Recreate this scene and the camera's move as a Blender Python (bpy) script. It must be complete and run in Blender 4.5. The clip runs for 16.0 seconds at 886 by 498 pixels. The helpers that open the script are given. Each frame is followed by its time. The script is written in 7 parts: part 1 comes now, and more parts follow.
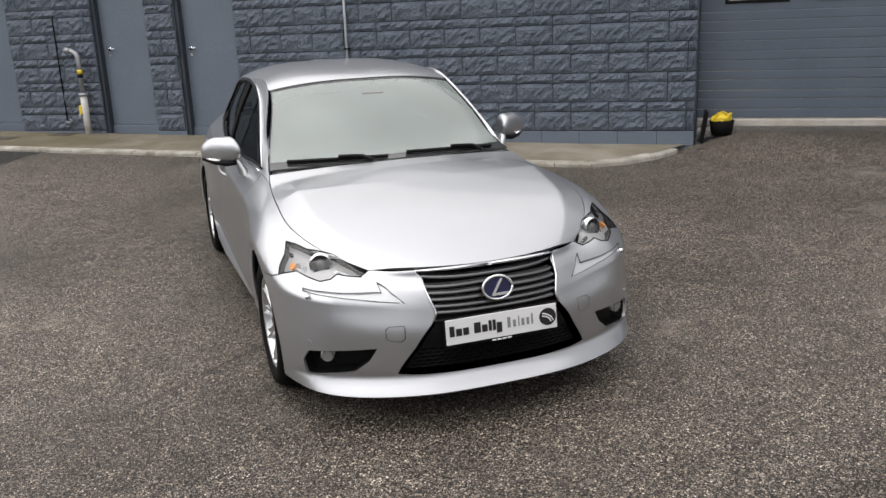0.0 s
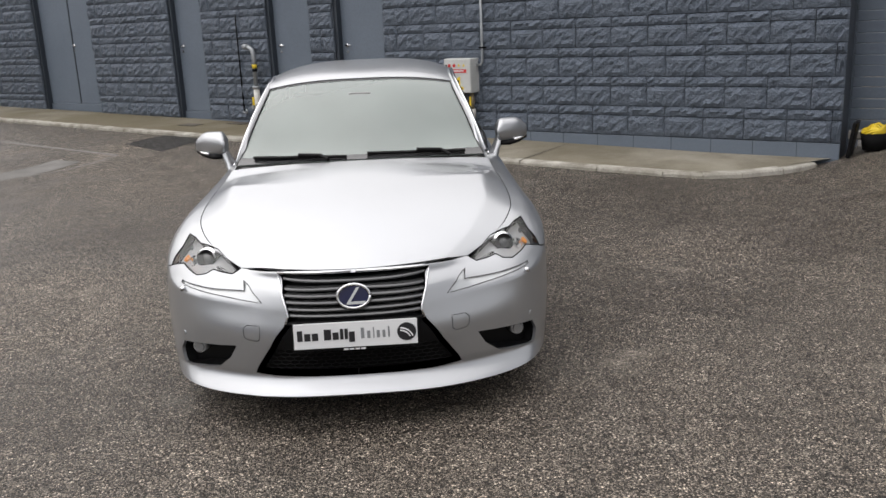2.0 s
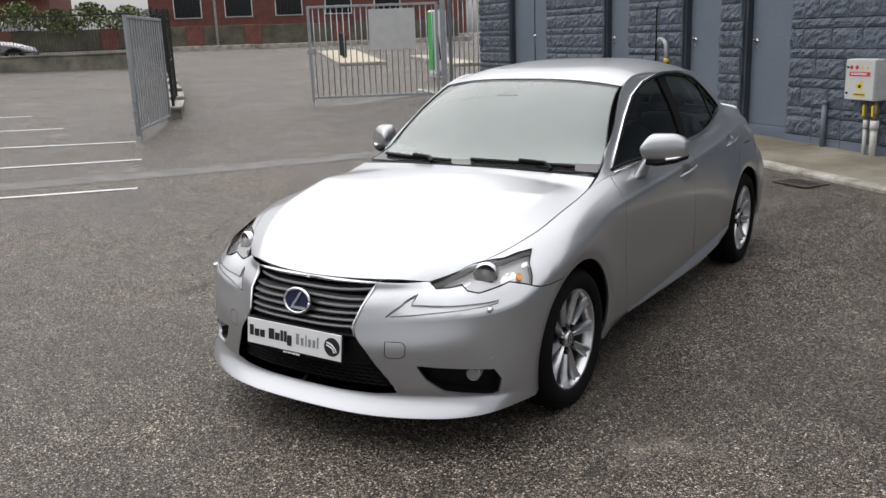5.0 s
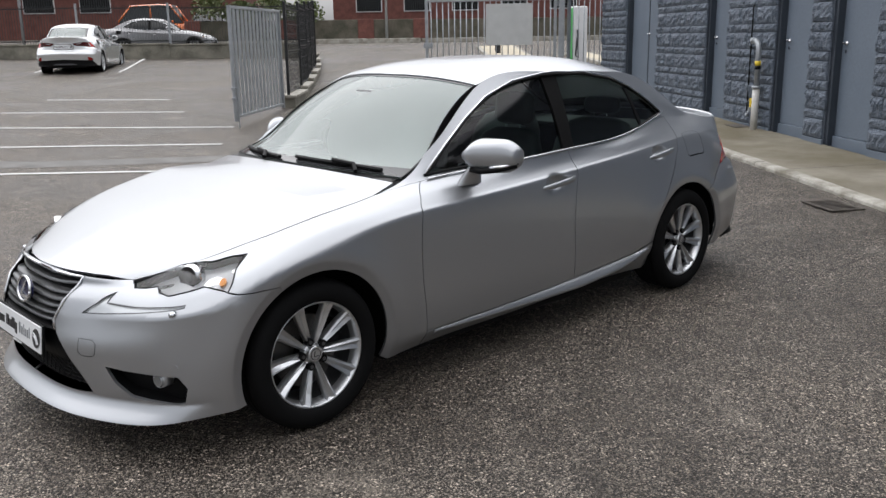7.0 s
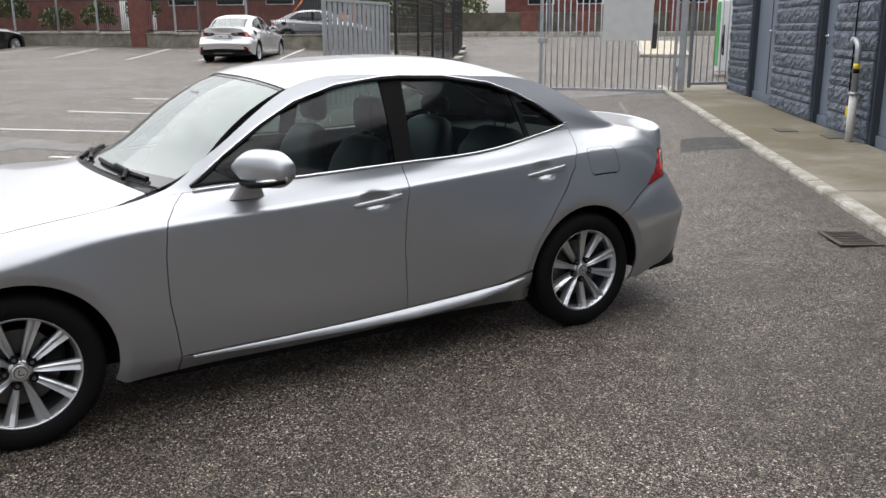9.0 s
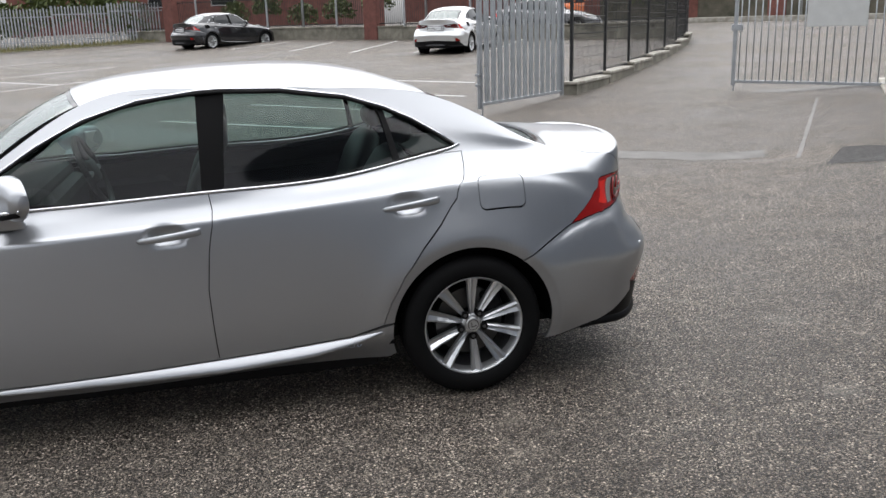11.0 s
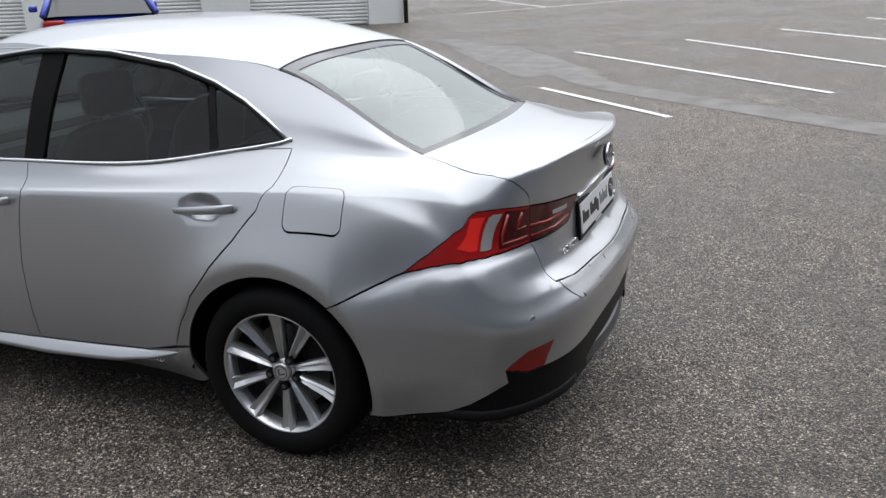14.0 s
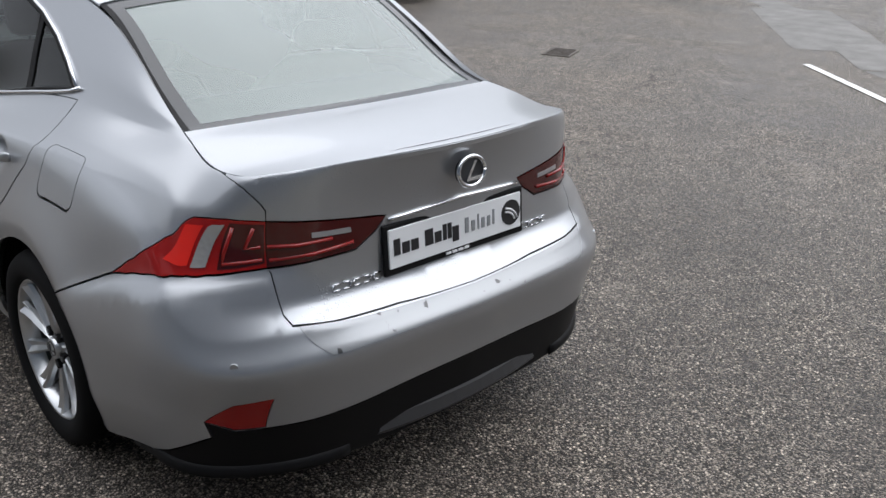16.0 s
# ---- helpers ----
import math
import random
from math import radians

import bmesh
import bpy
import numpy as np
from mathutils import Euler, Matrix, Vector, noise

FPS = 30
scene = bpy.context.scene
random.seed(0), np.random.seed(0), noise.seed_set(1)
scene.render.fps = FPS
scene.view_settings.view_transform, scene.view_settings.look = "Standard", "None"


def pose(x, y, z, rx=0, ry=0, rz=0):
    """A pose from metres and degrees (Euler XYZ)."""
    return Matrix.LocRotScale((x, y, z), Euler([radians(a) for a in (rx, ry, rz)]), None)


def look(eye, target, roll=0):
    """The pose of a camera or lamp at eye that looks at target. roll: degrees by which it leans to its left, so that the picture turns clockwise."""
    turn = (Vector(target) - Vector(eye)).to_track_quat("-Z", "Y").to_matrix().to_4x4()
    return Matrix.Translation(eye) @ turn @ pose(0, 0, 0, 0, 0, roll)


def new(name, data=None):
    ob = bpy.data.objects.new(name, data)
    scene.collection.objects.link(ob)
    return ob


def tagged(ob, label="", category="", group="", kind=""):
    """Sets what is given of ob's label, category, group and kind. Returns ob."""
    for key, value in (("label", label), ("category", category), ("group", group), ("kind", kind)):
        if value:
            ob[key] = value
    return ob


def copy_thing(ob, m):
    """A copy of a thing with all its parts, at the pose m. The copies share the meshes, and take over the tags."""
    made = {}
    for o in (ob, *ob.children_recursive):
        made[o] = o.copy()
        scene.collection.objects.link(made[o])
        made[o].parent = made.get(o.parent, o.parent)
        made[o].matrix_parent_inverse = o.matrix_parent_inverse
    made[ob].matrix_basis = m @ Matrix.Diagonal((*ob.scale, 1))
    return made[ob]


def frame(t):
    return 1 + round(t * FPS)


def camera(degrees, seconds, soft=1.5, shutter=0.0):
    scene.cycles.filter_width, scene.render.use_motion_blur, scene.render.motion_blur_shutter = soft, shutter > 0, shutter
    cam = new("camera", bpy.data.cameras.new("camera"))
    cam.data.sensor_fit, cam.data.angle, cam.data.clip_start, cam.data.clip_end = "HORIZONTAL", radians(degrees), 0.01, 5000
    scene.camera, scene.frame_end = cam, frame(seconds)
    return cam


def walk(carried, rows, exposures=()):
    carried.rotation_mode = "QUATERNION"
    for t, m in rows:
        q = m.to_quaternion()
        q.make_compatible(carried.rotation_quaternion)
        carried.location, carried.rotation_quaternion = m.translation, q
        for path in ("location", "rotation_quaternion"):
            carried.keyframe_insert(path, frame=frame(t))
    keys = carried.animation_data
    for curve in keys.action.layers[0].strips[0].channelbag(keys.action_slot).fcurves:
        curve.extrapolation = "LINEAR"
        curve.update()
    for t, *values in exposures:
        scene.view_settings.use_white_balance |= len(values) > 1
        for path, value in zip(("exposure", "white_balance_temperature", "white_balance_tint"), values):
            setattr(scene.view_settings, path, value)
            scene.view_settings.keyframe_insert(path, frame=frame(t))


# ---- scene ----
cam = camera(54.4, 16.0)
PATH = [
    (0, (-1.395, -4.054, 1.747), (-0.745, -2.238, 1.219), -2.4),
    (0.5, (-1.028, -4.205, 1.735), (-0.449, -2.364, 1.209), -2.0),
    (1, (-0.611, -4.256, 1.739), (-0.173, -2.376, 1.216), -2.2),
    (1.5, (-0.179, -4.343, 1.74), (0.064, -2.426, 1.224), -2.2),
    (2, (0.232, -4.278, 1.702), (0.316, -2.346, 1.191), -2.5),
    (2.5, (0.599, -4.18, 1.7), (0.454, -2.249, 1.201), -2.8),
    (3, (1.013, -4.114, 1.7), (0.672, -2.206, 1.208), -1.9),
    (3.5, (1.374, -3.953, 1.661), (0.865, -2.082, 1.172), -1.5),
    (3.7, (1.507, -3.884, 1.669), (0.938, -2.03, 1.179), -1.3),
    (5.8, (2.902, -2.818, 1.599), (1.641, -1.342, 1.121), -2.1),
    (6, (3.018, -2.669, 1.575), (1.744, -1.204, 1.096), -1.8),
    (6.5, (3.3, -2.273, 1.583), (1.977, -0.852, 1.102), -1.3),
    (7, (3.629, -1.919, 1.582), (2.223, -0.581, 1.101), -0.9),
    (7.5, (3.859, -1.513, 1.563), (2.396, -0.239, 1.077), -0.3),
    (8, (4.089, -1.11, 1.559), (2.553, 0.074, 1.07), -0.4),
    (8.5, (4.274, -0.691, 1.565), (2.666, 0.393, 1.075), -0.3),
    (9, (4.353, -0.201, 1.595), (2.691, 0.797, 1.102), -0.3),
    (9.2, (4.377, 0.019, 1.575), (2.685, 0.967, 1.088), -0.7),
    (11.3, (4.322, 2.109, 1.655), (2.427, 2.479, 1.132), -1.9),
    (11.5, (4.255, 2.293, 1.675), (2.353, 2.607, 1.144), -2.1),
    (12, (4.133, 2.749, 1.681), (2.214, 2.89, 1.138), -1.2),
    (12.5, (3.952, 3.193, 1.681), (2.036, 3.174, 1.111), 0.6),
    (13, (3.713, 3.636, 1.666), (1.811, 3.453, 1.077), -0.3),
    (13.5, (3.481, 4.041, 1.684), (1.635, 3.578, 1.07), -1.4),
    (14, (3.112, 4.378, 1.672), (1.367, 3.643, 1.03), -1.4),
    (14.5, (2.774, 4.658, 1.681), (1.125, 3.75, 1.007), -0.5),
    (15, (2.385, 4.882, 1.658), (0.822, 3.853, 0.952), 0.9),
    (15.5, (1.981, 5.116, 1.657), (0.547, 3.938, 0.911), 0.5),
    (16, (1.615, 5.289, 1.672), (0.323, 3.973, 0.898), 2.2),
]
walk(cam, [(t, look(eye, target, roll)) for t, eye, target, roll in PATH],
     [(0, 1.4, 6600, 12), (3.5, 1.28, 6560, 12), (7, 1.40, 6300, 11.5), (9, 1.63, 6360, 11.5), (11.5, 1.75, 6280, 11), (12.5, 1.64, 6230, 11), (16, 1.53, 6120, 11)])

# ---- daylight: a bright overcast sky ----
world = bpy.data.worlds.new("overcast")
scene.world = world
world.use_nodes = True
wt = world.node_tree
sky = wt.nodes.new("ShaderNodeTexSky")
sky.sky_type, sky.sun_disc = "NISHITA", False
sky.sun_elevation, sky.sun_rotation = radians(62), radians(-73)
sky.air_density, sky.dust_density, sky.ozone_density = 1.0, 3.0, 1.0
hsv = wt.nodes.new("ShaderNodeHueSaturation")
hsv.inputs["Saturation"].default_value = 0.10
bg = wt.nodes["Background"]
bg.inputs["Strength"].default_value = 0.15
wt.links.new(sky.outputs[0], hsv.inputs["Color"])
# under cloud the zenith is about three times as bright as the horizon
where = wt.nodes.new("ShaderNodeTexCoord")
axes = wt.nodes.new("ShaderNodeSeparateXYZ")
wt.links.new(where.outputs["Generated"], axes.inputs[0])
height = wt.nodes.new("ShaderNodeMapRange")
for key, value in (("From Min", 0.0), ("From Max", 1.0), ("To Min", 0.34), ("To Max", 1.0)):
    height.inputs[key].default_value = value
wt.links.new(axes.outputs["Z"], height.inputs["Value"])
cloud = wt.nodes.new("ShaderNodeVectorMath")
cloud.operation = "SCALE"
veil = wt.nodes.new("ShaderNodeVectorMath")  # the cloud hides the glare round the sun
veil.operation = "MINIMUM"
veil.inputs[1].default_value = (6.0, 6.0, 6.0)
wt.links.new(hsv.outputs[0], veil.inputs[0])
wt.links.new(veil.outputs[0], cloud.inputs[0])
wt.links.new(height.outputs[0], cloud.inputs["Scale"])
wt.links.new(cloud.outputs[0], bg.inputs["Color"])
sun = new("sun", bpy.data.lights.new("sun", "SUN"))
sun.data.energy, sun.data.angle, sun.data.color = 0.74, radians(115), (1.0, 0.97, 0.93)
sun.matrix_world = look((-2.6, 0.8, 14), (0, 0, 0))
scene.view_settings.exposure = 1.25

# ---- materials ----
def mat(name, color=(0.5, 0.5, 0.5), rough=0.5, metal=0.0, **more):
    m = bpy.data.materials.new(name)
    m.use_nodes = True
    b = m.node_tree.nodes["Principled BSDF"]
    b.inputs["Base Color"].default_value = (*color, 1)
    b.inputs["Roughness"].default_value = rough
    b.inputs["Metallic"].default_value = metal
    for key, value in more.items():
        b.inputs[key.replace("_", " ")].default_value = value
    return m


def node(m, kind, **inputs):
    n = m.node_tree.nodes.new(kind)
    for key, value in inputs.items():
        n.inputs[key].default_value = value
    return n


def link(m, a, b):
    m.node_tree.links.new(a, b)


def ramp(m, source, stops):
    r = m.node_tree.nodes.new("ShaderNodeValToRGB")
    while len(r.color_ramp.elements) < len(stops):
        r.color_ramp.elements.new(0.5)
    for e, (at, c) in zip(r.color_ramp.elements, stops):
        e.position, e.color = at, (*c, 1) if len(c) == 3 else c
    link(m, source, r.inputs[0])
    return r.outputs[0]


def noise_of(m, scale, detail=4.0, rough=0.6, coords="Object"):
    tc = m.node_tree.nodes.new("ShaderNodeTexCoord")
    n = node(m, "ShaderNodeTexNoise", Scale=scale, Detail=detail, Roughness=rough)
    link(m, tc.outputs[coords], n.inputs["Vector"])
    return n.outputs["Fac"]


def mixed(m, fac, a, b, mode="MIX"):
    n = m.node_tree.nodes.new("ShaderNodeMix")
    n.data_type, n.blend_type = "RGBA", mode
    for sock, v in ((n.inputs[0], fac), (n.inputs[6], a), (n.inputs[7], b)):
        if hasattr(v, "links"):
            link(m, v, sock)
        else:
            sock.default_value = v if isinstance(v, (int, float)) else (*v, 1)
    return n.outputs[2]


def bsdf(m):
    return m.node_tree.nodes["Principled BSDF"]


def relief(m, height, strength=0.3, distance=0.01):
    b = node(m, "ShaderNodeBump", Strength=strength, Distance=distance)
    link(m, height, b.inputs["Height"])
    link(m, b.outputs[0], bsdf(m).inputs["Normal"])


def varied(name, lo, hi, scale, rough=0.6, bump=0.2, fine=60.0, dist=0.004, metal=0.0):
    """A surface whose colour wanders between two tones, with fine grain in relief."""
    m = mat(name, lo, rough, metal)
    a = ramp(m, noise_of(m, scale), ((0.3, lo), (0.7, hi)))
    g = noise_of(m, fine, 3.0, 0.7)
    c = mixed(m, 0.35, a, ramp(m, g, ((0.3, (0.25, 0.25, 0.25)), (0.7, (0.75, 0.75, 0.75)))), "OVERLAY")
    link(m, c, bsdf(m).inputs["Base Color"])
    relief(m, g, bump, dist)
    return m


PAINT = mat("silver_paint", (0.405, 0.417, 0.435), 0.30, 0.80, Coat_Weight=0.6, Coat_Roughness=0.03)


def cells(m, scale, feature="F1", output="Distance", coords="Object"):
    tc = m.node_tree.nodes.new("ShaderNodeTexCoord")
    n = node(m, "ShaderNodeTexVoronoi", Scale=scale)
    n.feature = feature
    link(m, tc.outputs[coords], n.inputs["Vector"])
    return n.outputs[output]


def sums(m, op, a, b):
    n = m.node_tree.nodes.new("ShaderNodeMath")
    n.operation = op
    for sock, v in zip(n.inputs, (a, b)):
        if hasattr(v, "links"):
            link(m, v, sock)
        else:
            sock.default_value = v
    return n.outputs[0]


# the same paint with beads of rain on its upper faces
WETPAINT = mat("silver_paint_with_rain_beads", (0.405, 0.417, 0.435), 0.30, 0.80, Coat_Weight=0.6, Coat_Roughness=0.03)
bead = ramp(WETPAINT, cells(WETPAINT, 120), ((0.0, (1, 1, 1)), (0.20, (0.8, 0.8, 0.8)), (0.30, (0, 0, 0))))
some = ramp(WETPAINT, noise_of(WETPAINT, 6.0, 3.0), ((0.46, (0, 0, 0)), (0.62, (1, 1, 1))))
drops = node(WETPAINT, "ShaderNodeBump", Strength=0.4, Distance=0.0016)
link(WETPAINT, sums(WETPAINT, "MULTIPLY", bead, some), drops.inputs["Height"])
link(WETPAINT, drops.outputs[0], bsdf(WETPAINT).inputs["Coat Normal"])
link(WETPAINT, drops.outputs[0], bsdf(WETPAINT).inputs["Normal"])
BLACK = mat("black_plastic", (0.005, 0.005, 0.0055), 0.5, Specular_IOR_Level=0.14)
SATINBLACK = mat("satin_black_plastic", (0.030, 0.030, 0.032), 0.36, Specular_IOR_Level=0.5)
GLOSSBLACK = mat("gloss_black", (0.006, 0.006, 0.007), 0.08)
RUBBER = mat("rubber", (0.0055, 0.0055, 0.0058), 0.8, Specular_IOR_Level=0.12)
CHROME = mat("chrome", (0.75, 0.76, 0.78), 0.12, 1.0)
ALLOY = mat("alloy", (0.60, 0.61, 0.62), 0.28, 0.88)
# darker copy of the alloy: shade inside the wheel is put into this colour
BARREL = mat("shaded_alloy_barrel", (0.16, 0.16, 0.165), 0.45, 0.8)


def worn_asphalt(name, dark, pale, stone=95.0, wet=0.5, spots=()):
    """Asphalt with its stones showing: stones of two sizes, each with a tone of its own, sunk in dark binder, with damp and pale patches."""
    m = mat(name, dark, 0.5, Specular_IOR_Level=0.34)
    k = [tuple(a + (b - a) * f for a, b in zip(dark, pale)) for f in (0.0, 0.10, 0.30, 1.0)]
    tone = m.node_tree.nodes.new("ShaderNodeSeparateColor")
    link(m, cells(m, stone, output="Color"), tone.inputs[0])
    grain = ramp(m, tone.outputs[0], ((0.36, k[0]), (0.66, k[1]), (0.90, k[2]), (0.99, k[3])))
    gap = ramp(m, cells(m, stone), ((0.22, (1, 1, 1)), (0.60, (0.16, 0.16, 0.16))))
    c = mixed(m, 1.0, grain, gap, "MULTIPLY")
    chips = m.node_tree.nodes.new("ShaderNodeSeparateColor")
    link(m, cells(m, stone * 2.1, output="Color"), chips.inputs[0])
    small = ramp(m, chips.outputs[1], ((0.80, (0, 0, 0)), (0.93, (0.8, 0.8, 0.8))))
    c = mixed(m, small, c, tuple(0.45 * v for v in pale))
    fine = noise_of(m, 380.0, 2.0, 0.7)
    c = mixed(m, 0.55, c, ramp(m, fine, ((0.25, (0.15, 0.15, 0.15)), (0.75, (0.9, 0.9, 0.9)))), "OVERLAY")
    # hand-sized unevenness, damp and dry patches, thin dark cracks, and a few pale scuffs
    c = mixed(m, 1.0, c, ramp(m, noise_of(m, 5.0, 5.0, 0.65), ((0.30, (0.72, 0.70, 0.68)), (0.70, (1.22, 1.22, 1.22)))), "MULTIPLY")
    damp = noise_of(m, 0.45, 6.0, 0.60)
    c = mixed(m, 1.0, c, ramp(m, damp, ((0.32, (0.58, 0.55, 0.52)), (0.50, (1, 1, 1)), (0.68, (1.30, 1.29, 1.28)))), "MULTIPLY")
    crack = sums(m, "MULTIPLY", ramp(m, cells(m, 0.55, "DISTANCE_TO_EDGE"), ((0.0, (1, 1, 1)), (0.012, (0, 0, 0)))), ramp(m, noise_of(m, 0.8, 4.0), ((0.50, (0, 0, 0)), (0.60, (0.7, 0.7, 0.7)))))
    c = mixed(m, crack, c, tuple(0.45 * v for v in dark))
    scuff = sums(m, "MULTIPLY", ramp(m, noise_of(m, 1.1, 7.0, 0.68), ((0.60, (0, 0, 0)), (0.72, (1, 1, 1)))), ramp(m, noise_of(m, 60.0, 3.0), ((0.4, (0, 0, 0)), (0.65, (1, 1, 1)))))
    c = mixed(m, sums(m, "MULTIPLY", scuff, 0.35), c, tuple(v * 0.8 for v in pale))
    # single dusty spots
    for x, y, r in spots:
        tc = m.node_tree.nodes.new("ShaderNodeTexCoord")
        far = m.node_tree.nodes.new("ShaderNodeVectorMath")
        far.operation = "DISTANCE"
        link(m, tc.outputs["Object"], far.inputs[0])
        far.inputs[1].default_value = (x, y, 0.05)
        edge = sums(m, "ADD", far.outputs["Value"], sums(m, "MULTIPLY", noise_of(m, 7.0, 7.0, 0.75), r * 2.0))
        soft = ramp(m, sums(m, "DIVIDE", edge, r * 2.0), ((0.40, (0.30, 0.30, 0.30)), (0.80, (0, 0, 0))))
        c = mixed(m, soft, c, (0.34, 0.325, 0.29))
    link(m, c, bsdf(m).inputs["Base Color"])
    r = sums(m, "MULTIPLY", ramp(m, damp, ((0.35, (wet, wet, wet)), (0.6, (0.70, 0.70, 0.70)))), ramp(m, tone.outputs[2], ((0.2, (0.7, 0.7, 0.7)), (0.8, (1.1, 1.1, 1.1)))))
    link(m, r, bsdf(m).inputs["Roughness"])
    lift = sums(m, "ADD", sums(m, "MULTIPLY", gap, 1.0), sums(m, "MULTIPLY", fine, 0.5))
    relief(m, lift, 0.85, 0.005)
    return m


ASPHALT = worn_asphalt("asphalt", (0.043, 0.0350, 0.0280), (0.88, 0.77, 0.64), 112.0, 0.42, spots=((.63, 4.54, .24), (5.2, 2.2, .35), (4.4, 1.3, .45), (4.45, 2.5, .16), (-.9, -.4, .2), (.05, 4.25, .14), (1.5, 4.2, .2), (2.6, -.6, .3)))
BLOCK = varied("painted_block", (0.082, 0.102, 0.134), (0.142, 0.173, 0.220), 3.0, 0.5, 0.9, 45, 0.012)
rock = sums(BLOCK, "ADD", noise_of(BLOCK, 24.0, 9.0, 0.68), sums(BLOCK, "MULTIPLY", cells(BLOCK, 42.0), 0.45))
relief(BLOCK, rock, 1.0, 0.030)
DOORPAINT = varied("door_paint", (0.125, 0.154, 0.195), (0.145, 0.176, 0.220), 1.2, 0.42, 0.05, 90, 0.001)
CONCRETE = varied("concrete", (0.25, 0.24, 0.20), (0.36, 0.34, 0.30), 1.5, 0.8, 0.4, 80, 0.004)
GALV = varied("galvanised_steel", (0.30, 0.32, 0.34), (0.42, 0.44, 0.46), 6.0, 0.42, 0.05, 120, 0.001, 0.6)
LINEPAINT = varied("line_paint", (0.60, 0.60, 0.58), (0.74, 0.74, 0.72), 5.0, 0.7, 0.3, 150, 0.003)


def pane(name, tint, pale_film=0.0, rough=0.0, ior=1.5):
    """Thin glass: clear or tinted, with a gloss that grows at flat angles; a pale film adds condensation, with the
    sky's reflection put into its colour.
    """
    m = bpy.data.materials.new(name)
    m.use_nodes = True
    t = m.node_tree
    t.nodes.remove(bsdf(m))
    out = t.nodes["Material Output"]
    clear = t.nodes.new("ShaderNodeBsdfTransparent")
    clear.inputs[0].default_value = (*tint, 1)
    gloss = t.nodes.new("ShaderNodeBsdfGlossy")
    gloss.inputs["Roughness"].default_value = rough
    fres = t.nodes.new("ShaderNodeFresnel")
    fres.inputs["IOR"].default_value = ior
    body = clear.outputs[0]
    if pale_film:
        film = t.nodes.new("ShaderNodeBsdfDiffuse")
        film.inputs[0].default_value = (0.53, 0.61, 0.58, 1)
        both = t.nodes.new("ShaderNodeMixShader")
        haze = sums(m, "ADD", sums(m, "MULTIPLY", noise_of(m, 1.6, 2.0, 0.5), pale_film * 0.5), pale_film * 0.75)
        link(m, haze, both.inputs[0])
        link(m, body, both.inputs[1]), link(m, film.outputs[0], both.inputs[2])
        body = both.outputs[0]
    mix = t.nodes.new("ShaderNodeMixShader")
    link(m, fres.outputs[0], mix.inputs[0])
    link(m, body, mix.inputs[1]), link(m, gloss.outputs[0], mix.inputs[2])
    link(m, mix.outputs[0], out.inputs[0])
    return m


# paleness of the reflected sky is mixed into both screens as a film
WINDSCREEN = pane("misted_glass", (0.70, 0.77, 0.74), 0.36, 0.0, 1.62)
REARGLASS = pane("misted_rear_glass", (0.60, 0.72, 0.68), 0.30, 0.0, 1.65)
SIDEGLASS = pane("side_glass", (0.46, 0.56, 0.54))
CLEAR = pane("clear_lens", (0.97, 0.97, 0.97))
REDLENS = mat("red_lens", (0.25, 0.006, 0.005), 0.16, Specular_IOR_Level=0.35, Coat_Weight=0.25)
DARKRED = mat("dark_red_lens", (0.050, 0.003, 0.003), 0.12, Specular_IOR_Level=0.35, Coat_Weight=0.3)
BRIGHTRED = mat("bright_red_reflector", (0.62, 0.020, 0.012), 0.22, Specular_IOR_Level=0.3, Coat_Weight=0.3)
REDTUBE = mat("red_light_guide", (0.22, 0.005, 0.004), 0.2, Coat_Weight=0.3)
AMBER = mat("amber_bulb", (0.85, 0.30, 0.03), 0.3)
REFLECTOR = mat("lamp_reflector", (0.82, 0.83, 0.84), 0.16, 1.0)
PRISM = mat("clear_prism", (.42, .41, .39), .16, .5, Coat_Weight=0.6)
relief(PRISM, cells(PRISM, 60.0), 0.5, 0.004)
GUARDFILM = mat("scuffed_guard_film", (.36, .37, .38), .25, .5, Coat_Weight=0.5)
link(GUARDFILM, ramp(GUARDFILM, noise_of(GUARDFILM, 26.0, 2.0, 0.5), ((0.66, (.36, .37, .38)), (0.70, (.09, .09, .09)))), bsdf(GUARDFILM).inputs["Base Color"])
GUNMETAL = mat("dark_lamp_bezel", (0.10, 0.10, 0.105), 0.35, 0.6)
LAMPGREY = mat("lamp_housing_grey", (0.52, 0.53, 0.54), 0.32, 0.35)
SATINGREY = mat("satin_grey_metal", (0.40, 0.405, 0.41), 0.3, 0.6)
SLATGREY = mat("slat_grey", (0.15, 0.152, 0.156), 0.28, 0.75)
MIRRORGREY = mat("grey_mirror_shell", (0.20, 0.20, 0.20), 0.5)
SEATCLOTH = varied("dark_seat_leather", (0.018, 0.018, 0.019), (0.03, 0.03, 0.031), 8.0, 0.5, 0.2, 90, 0.001)
TRIM = varied("dark_cabin_trim", (0.02, 0.02, 0.021), (0.032, 0.032, 0.033), 6.0, 0.6, 0.2, 120, 0.001)
PALETRIM = varied("grey_headlining", (0.35, 0.35, 0.34), (0.42, 0.42, 0.41), 6.0, 0.9, 0.2, 200, 0.001)
FRIT = mat("glass_edge_band", (0.035, 0.036, 0.038), 0.10)
DISC = mat("brake_disc", (0.10, 0.098, 0.095), 0.4, 0.9)
PLATEWHITE = mat("plate_white", (0.72, 0.73, 0.74), 0.3)
INK = mat("plate_black", (0.012, 0.012, 0.014), 0.4)
PALEINK = mat("plate_grey", (0.22, 0.23, 0.24), 0.4)
BADGEBLUE = mat("badge_blue", (0.01, 0.012, 0.05), 0.1)
